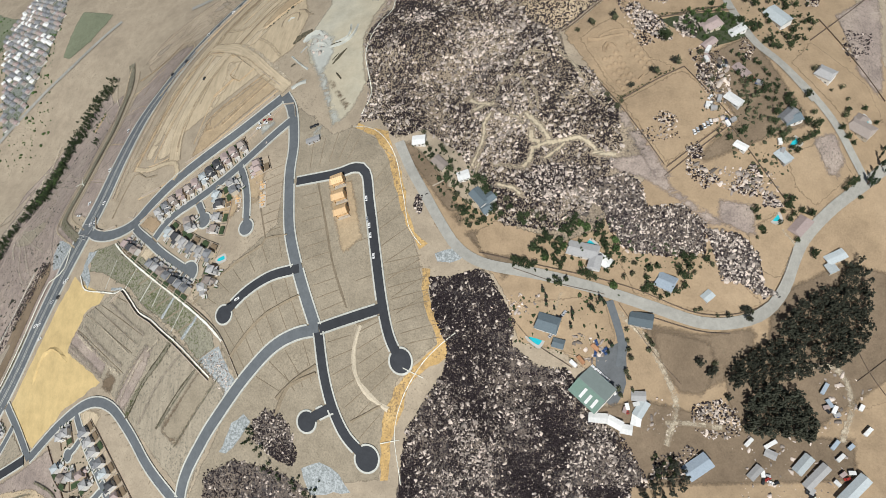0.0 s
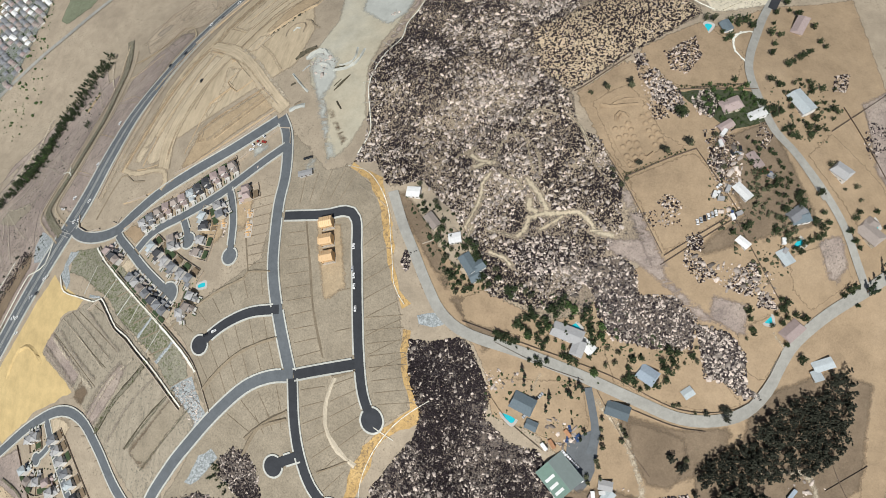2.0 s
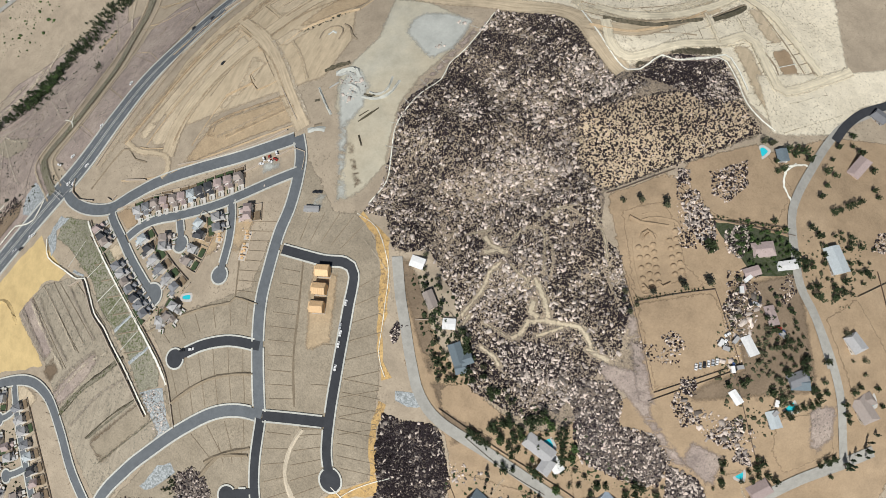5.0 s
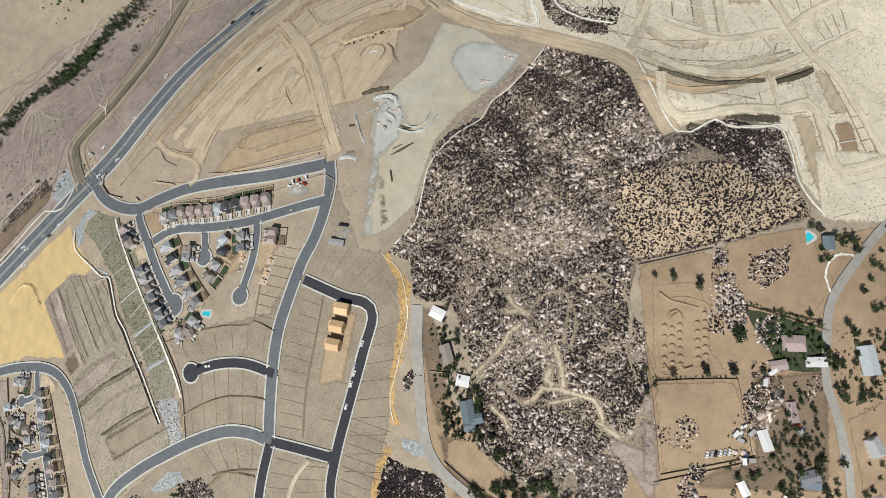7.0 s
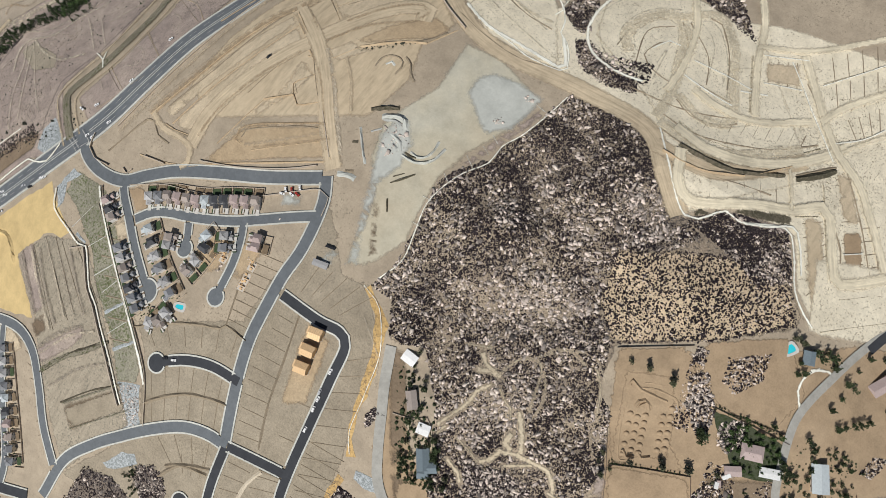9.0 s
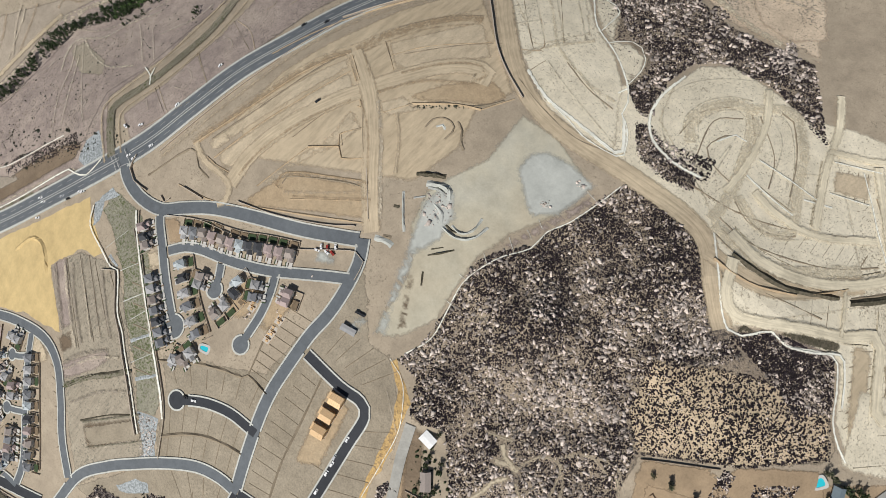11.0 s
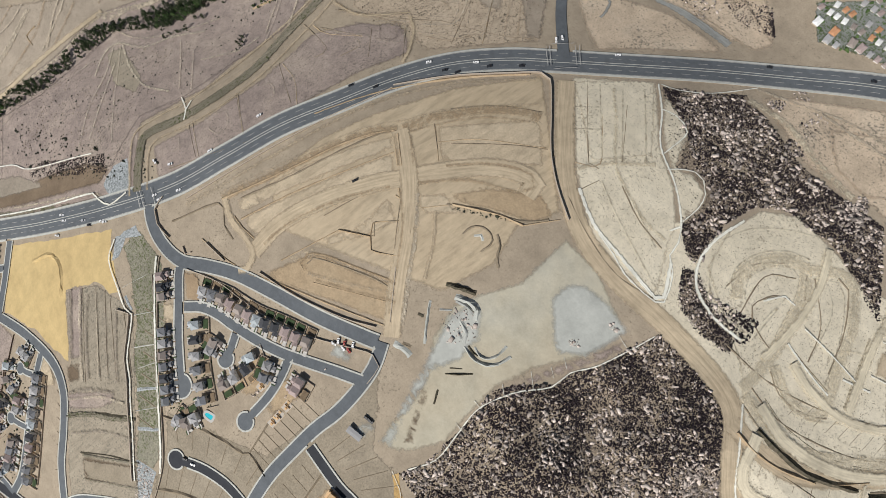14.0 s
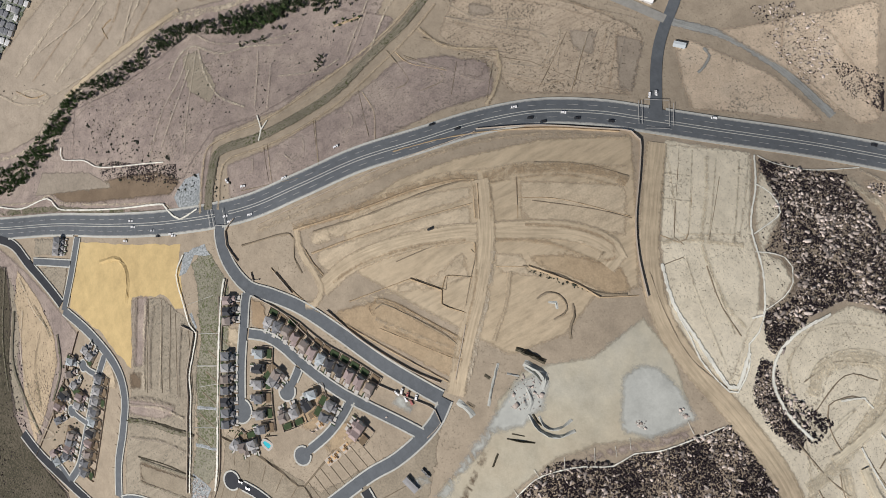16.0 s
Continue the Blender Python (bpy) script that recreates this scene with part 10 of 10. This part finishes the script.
car(75, 46.5, 78, 1)
car(77.7, 48.1, -145, 3)
car(102.6, 42, -150, 1)
car(99.7, 44.2, -92, 1)
trailer(102.6, 44, -120, 4, "grey")
trailer(103, 39.2, -143, 4, "white")
trailer(-3.2, 78.2, -75, 4, "white")
trailer(-4.6, 76.2, 73, 4, "rose")
car(-3.5, 75.7, 115, 3)
trailer(2, 80.4, 17, 4, "white")
trailer(116.9, 50.4, -45, 4, "white")
car(122.8, 53.5, -161, 3)
trailer(125.6, 57.3, 5, 4, "white")
trailer(120.5, 55.7, -141, 4, "rose")
car(-16.2, 108.8, 46, 4)
car(-21.7, 105.7, 82, 4)
car(-21, 112.1, 112, 4)
car(-16.4, 107.3, -47, 4)
car(77.3, 285.7, -118, 4)
car(74.1, 287, 22, 3)
trailer(78.4, 284.7, -26, 4, "grey")
trailer(48, 306.9, 62, 5.2, "white")
trailer(47.1, 300.7, 123, 4, "rose")
trailer(46.6, 299.1, -68, 4.1, "white")
wood([(21.3, 331.2), (44.2, 337.7), (66.4, 341.2), (73.4, 325.3), (52.4, 312), (39.7, 319.2)], 34, 'green', 0.85, 2.6, 21, 'dense green garden trees round the orange-roofed house')
wood([(-123.8, 217), (-95.4, 209.3), (-80.6, 182.1), (-100.5, 182)], 26, 'oak', 0.9, 3.2, 22, 'garden and roadside trees round the country houses')
wood([(-55.1, 176), (-13.6, 182.6), (-8.8, 158.4), (-20.1, 147.4), (-54.4, 152.1)], 24, 'oak', 0.85, 3.5, 23, 'garden and roadside trees round the country houses')
wood([(64.6, 356.8), (118.9, 367.8), (116.9, 324.8), (93.4, 315.1), (69.8, 336.6)], 22, 'oak', 0.8, 3.5, 24, 'garden and roadside trees round the country houses')

# hedges of the sandy plots
wood([(-10.9, 269.6), (1.9, 277.1), (26.1, 292.1), (27.4, 290.7), (2.9, 275), (-9.4, 267.8)], 60, 'oak', 0.35, 1.2, 61, 'clipped dark hedge along the sandy plot')
trees([(-15, 265.7), (-0.4, 277.7), (12.5, 289.2), (14.4, 287.5), (27.1, 295.5), (-27.1, 328.7), (-12, 331.7)], 'gum', 0.75)
wood([(14.8, 335.3), (41.6, 343), (60.1, 348.8), (61.4, 346.9), (42, 340.6), (16.1, 333)], 60, 'oak', 0.4, 1.2, 62, 'clipped dark hedge along the garden')
wood([(-71.7, 155.7), (-57.6, 153.8), (-57.6, 151.2), (-71.7, 153.1)], 12, 'oak', 0.7, 1.8, 63, 'garden and roadside trees round the country houses')
trees([(-67.9, 181.9), (-65.6, 180.2), (-58.2, 165.2), (-56.3, 163.5), (-51.3, 160.5), (-52.4, 174.7), (-51, 172.5), (-42.8, 167.9), (73.7, 201.9), (76.5, 191.1), (78, 189), (74.8, 196.9), (96.7, 203.1), (93.7, 199.5)], 'oak', 0.85)
block_wall([(-127.6, 205), (-116.3, 210.5), (-108.8, 217.5), (-99, 210.2), (-97.4, 203.3)], 1.2, 0.3)
wood([(-596.5, 376.1), (-581.8, 400.1), (-567.8, 412.6), (-554.9, 403.8), (-565.8, 371.7), (-570.4, 332.9), (-580.5, 314.2), (-595.5, 342.5)], 110, 'oak', 1.12, 1.8, 71)
wood([(66.2, 91.9), (79.1, 99.5), (92.7, 101.8), (103.6, 92.4), (109.2, 83), (100, 72), (64.6, 72.5)], 80, 'gum', 1.15, 2.8, 72, 'tall dark gum trees in a dense grove beside the lane')
plain_house("house", on_ground(-402.5, 551, 45), 8, 3.4, 3.0, 0.5, "steel", 1, "small pale metal-roofed building beside the gravel road", "x", 0, "house")
plain_house("warehouse", on_ground(-458, 546.7, 37), 32.2, 12, 5, 0.5, "white", 1, "long white flat-roofed building beyond the cross road", "x", 0, "warehouse")
area([(-484.3, 532.3), (-475.7, 532), (-440.6, 556.4), (-444, 560.4), (-474.2, 545.7)], 'turf', name='turf_field')
wood([(-620.1, -20.6), (-623.3, 24.4), (-645.2, 71.2), (-641.6, 97.9), (-624.4, 60.8), (-605.2, 7.9), (-610.8, -25.4)], 45, 'green', 1.12, 2.2, 81)
wood([(-619.2, 246.9), (-617.1, 269.1), (-600.9, 309.4), (-596.1, 285.1), (-606.7, 254.4)], 35, 'green', 1.12, 2.2, 82)
block_wall([(-436.1, 219.9), (-432, 254.6), (-426.7, 302.4), (-421.4, 348.4), (-417, 374.9), (-415.2, 391.9)], 1.4, 0.4)

# ---- far suburbs ----
FAR_ROOF = [TILE["grey"], TILE["rose"], TILE["slate"], TILE["orange"], TILE["white"], TILE["brown"]]


def far_suburb(outline, turn, seed, pitch=9.0, block=26.0, roofs=(0, 1, 2, 5), words="distant low house with a tiled roof", size=1.0, joined=False):
    """Rows of small houses on streets, filling an outline."""
    rnd = random.Random(seed)
    cx, cy = sum(p[0] for p in outline) / len(outline), sum(p[1] for p in outline) / len(outline)
    area(outline, "suburb_ground", "suburb_ground")
    src, poses = {}, {}
    c, s = math.cos(radians(turn)), math.sin(radians(turn))
    reach = max(math.hypot(p[0] - cx, p[1] - cy) for p in outline)
    rows = int(reach / (block / 2))
    for i in range(-rows, rows + 1):
        for j in range(-int(reach / pitch), int(reach / pitch) + 1):
            u, v = j * pitch + rnd.uniform(-1, 1), (i // 2) * block + (i % 2) * 11.0 * size
            x, y = cx + u * c - v * s, cy + u * s + v * c
            if not in_outline(np.array([[x, y]]), outline)[0] or rnd.random() < 0.12:
                continue
            k = roofs[rnd.randrange(len(roofs))]
            at = on_ground(x, y, turn + rnd.uniform(-12, 12) + (180 if i % 2 else 0)) @ Matrix.Scale(size, 4)
            if joined:
                poses.setdefault(k, []).append(at)
                continue
            if k in src:
                copy_thing(src[k], at)
                continue
            h = empty_thing("house", words, "house", "far suburb houses")
            part("wall", box_bm(-3.4, -4.6, -1, 3.4, 4.6, 3.6), STUCCO[k % 4], h)
            part("roof", roof_bm(-3.8, -5.0, 3.8, 5.0, 3.6, 1.6, "y", 2.5), FAR_ROOF[k], h)
            part("garage_door", box_bm(-2.6, -4.68, 0, 0.6, -4.5, 2.2), GARAGE, h)
            h.matrix_world = at
            src[k] = h
    for k, spots in poses.items():
        for name, bm, mat in (("house_walls", box_bm(-3.4, -4.6, -1, 3.4, 4.6, 3.6), STUCCO[k % 4]), ("house_roofs", roof_bm(-3.8, -5.0, 3.8, 5.0, 3.6, 1.6, "y", 2.5), FAR_ROOF[k])):
            bm.verts.index_update()
            co, fs = [v.co.copy() for v in bm.verts], [[v.index for v in f.verts] for f in bm.faces]
            bm.free()
            verts, faces = [], []
            for at in spots:
                faces += [[len(verts) + i for i in f] for f in fs]
                verts += [tuple(at @ v) for v in co]
            tagged(mesh_object(name, verts, faces, mat), words, "houses", kind="stuff")


SOIL["suburb_ground"] = earth("suburb_ground", (0.24, 0.235, 0.215), mid=0.15, speck=(0.09, 0.11, 0.05), speck_amount=0.68)
AREA_WORDS["suburb_ground"] = "paved and planted ground between far houses"


# suburbs at the edges of the view
far_suburb([(-900, 660), (-770, 610), (-733, 545), (-715, 480), (-711, 420), (-716, 370), (-731, 350), (-762, 405), (-808, 470), (-890, 560)], 62, 31, 7.6, 21.0, (0, 2, 2, 5, 4, 1), 'crowded low pale-roofed houses of a distant suburb', 0.78, True)
far_suburb([(-295.8, 687.3), (-265.5, 721.2), (-230.4, 722.4), (-205.4, 699.3), (-226.1, 685.6), (-249.8, 675.1), (-269.1, 663.3)], 10, 32, 6.8, 19.0, (3, 4, 0, 1, 5), 'distant low house with a tiled roof among trees', 0.7)
far_suburb([(-711.8, 16.8), (-719.2, 35.6), (-750.8, 95.6), (-780, 110.4), (-853.1, 6.4), (-747.2, -39.3)], 40, 33, 5.8, 15.5, (2, 0, 4, 2), 'crowded low grey-roofed houses of a distant suburb', 0.6, True)
shrubs([(-964.5, 633.9), (-734.1, 555.6), (-701.2, 471), (-660.6, 380.7), (-655, 321.8), (-695.4, 289.9), (-919.9, 489.6)], 900, 91, 1.6, 'green', 'street trees between the far houses')
shrubs([(-295.8, 687.3), (-265.5, 721.2), (-230.4, 722.4), (-205.4, 699.3), (-226.1, 685.6), (-249.8, 675.1), (-269.1, 663.3)], 160, 92, 1.6, 'green', 'street trees between the far houses')
shrubs([(-711.8, 16.8), (-719.2, 35.6), (-750.8, 95.6), (-780, 110.4), (-853.1, 6.4), (-747.2, -39.3)], 300, 93, 1.4, 'oak', 'street trees between the far houses')
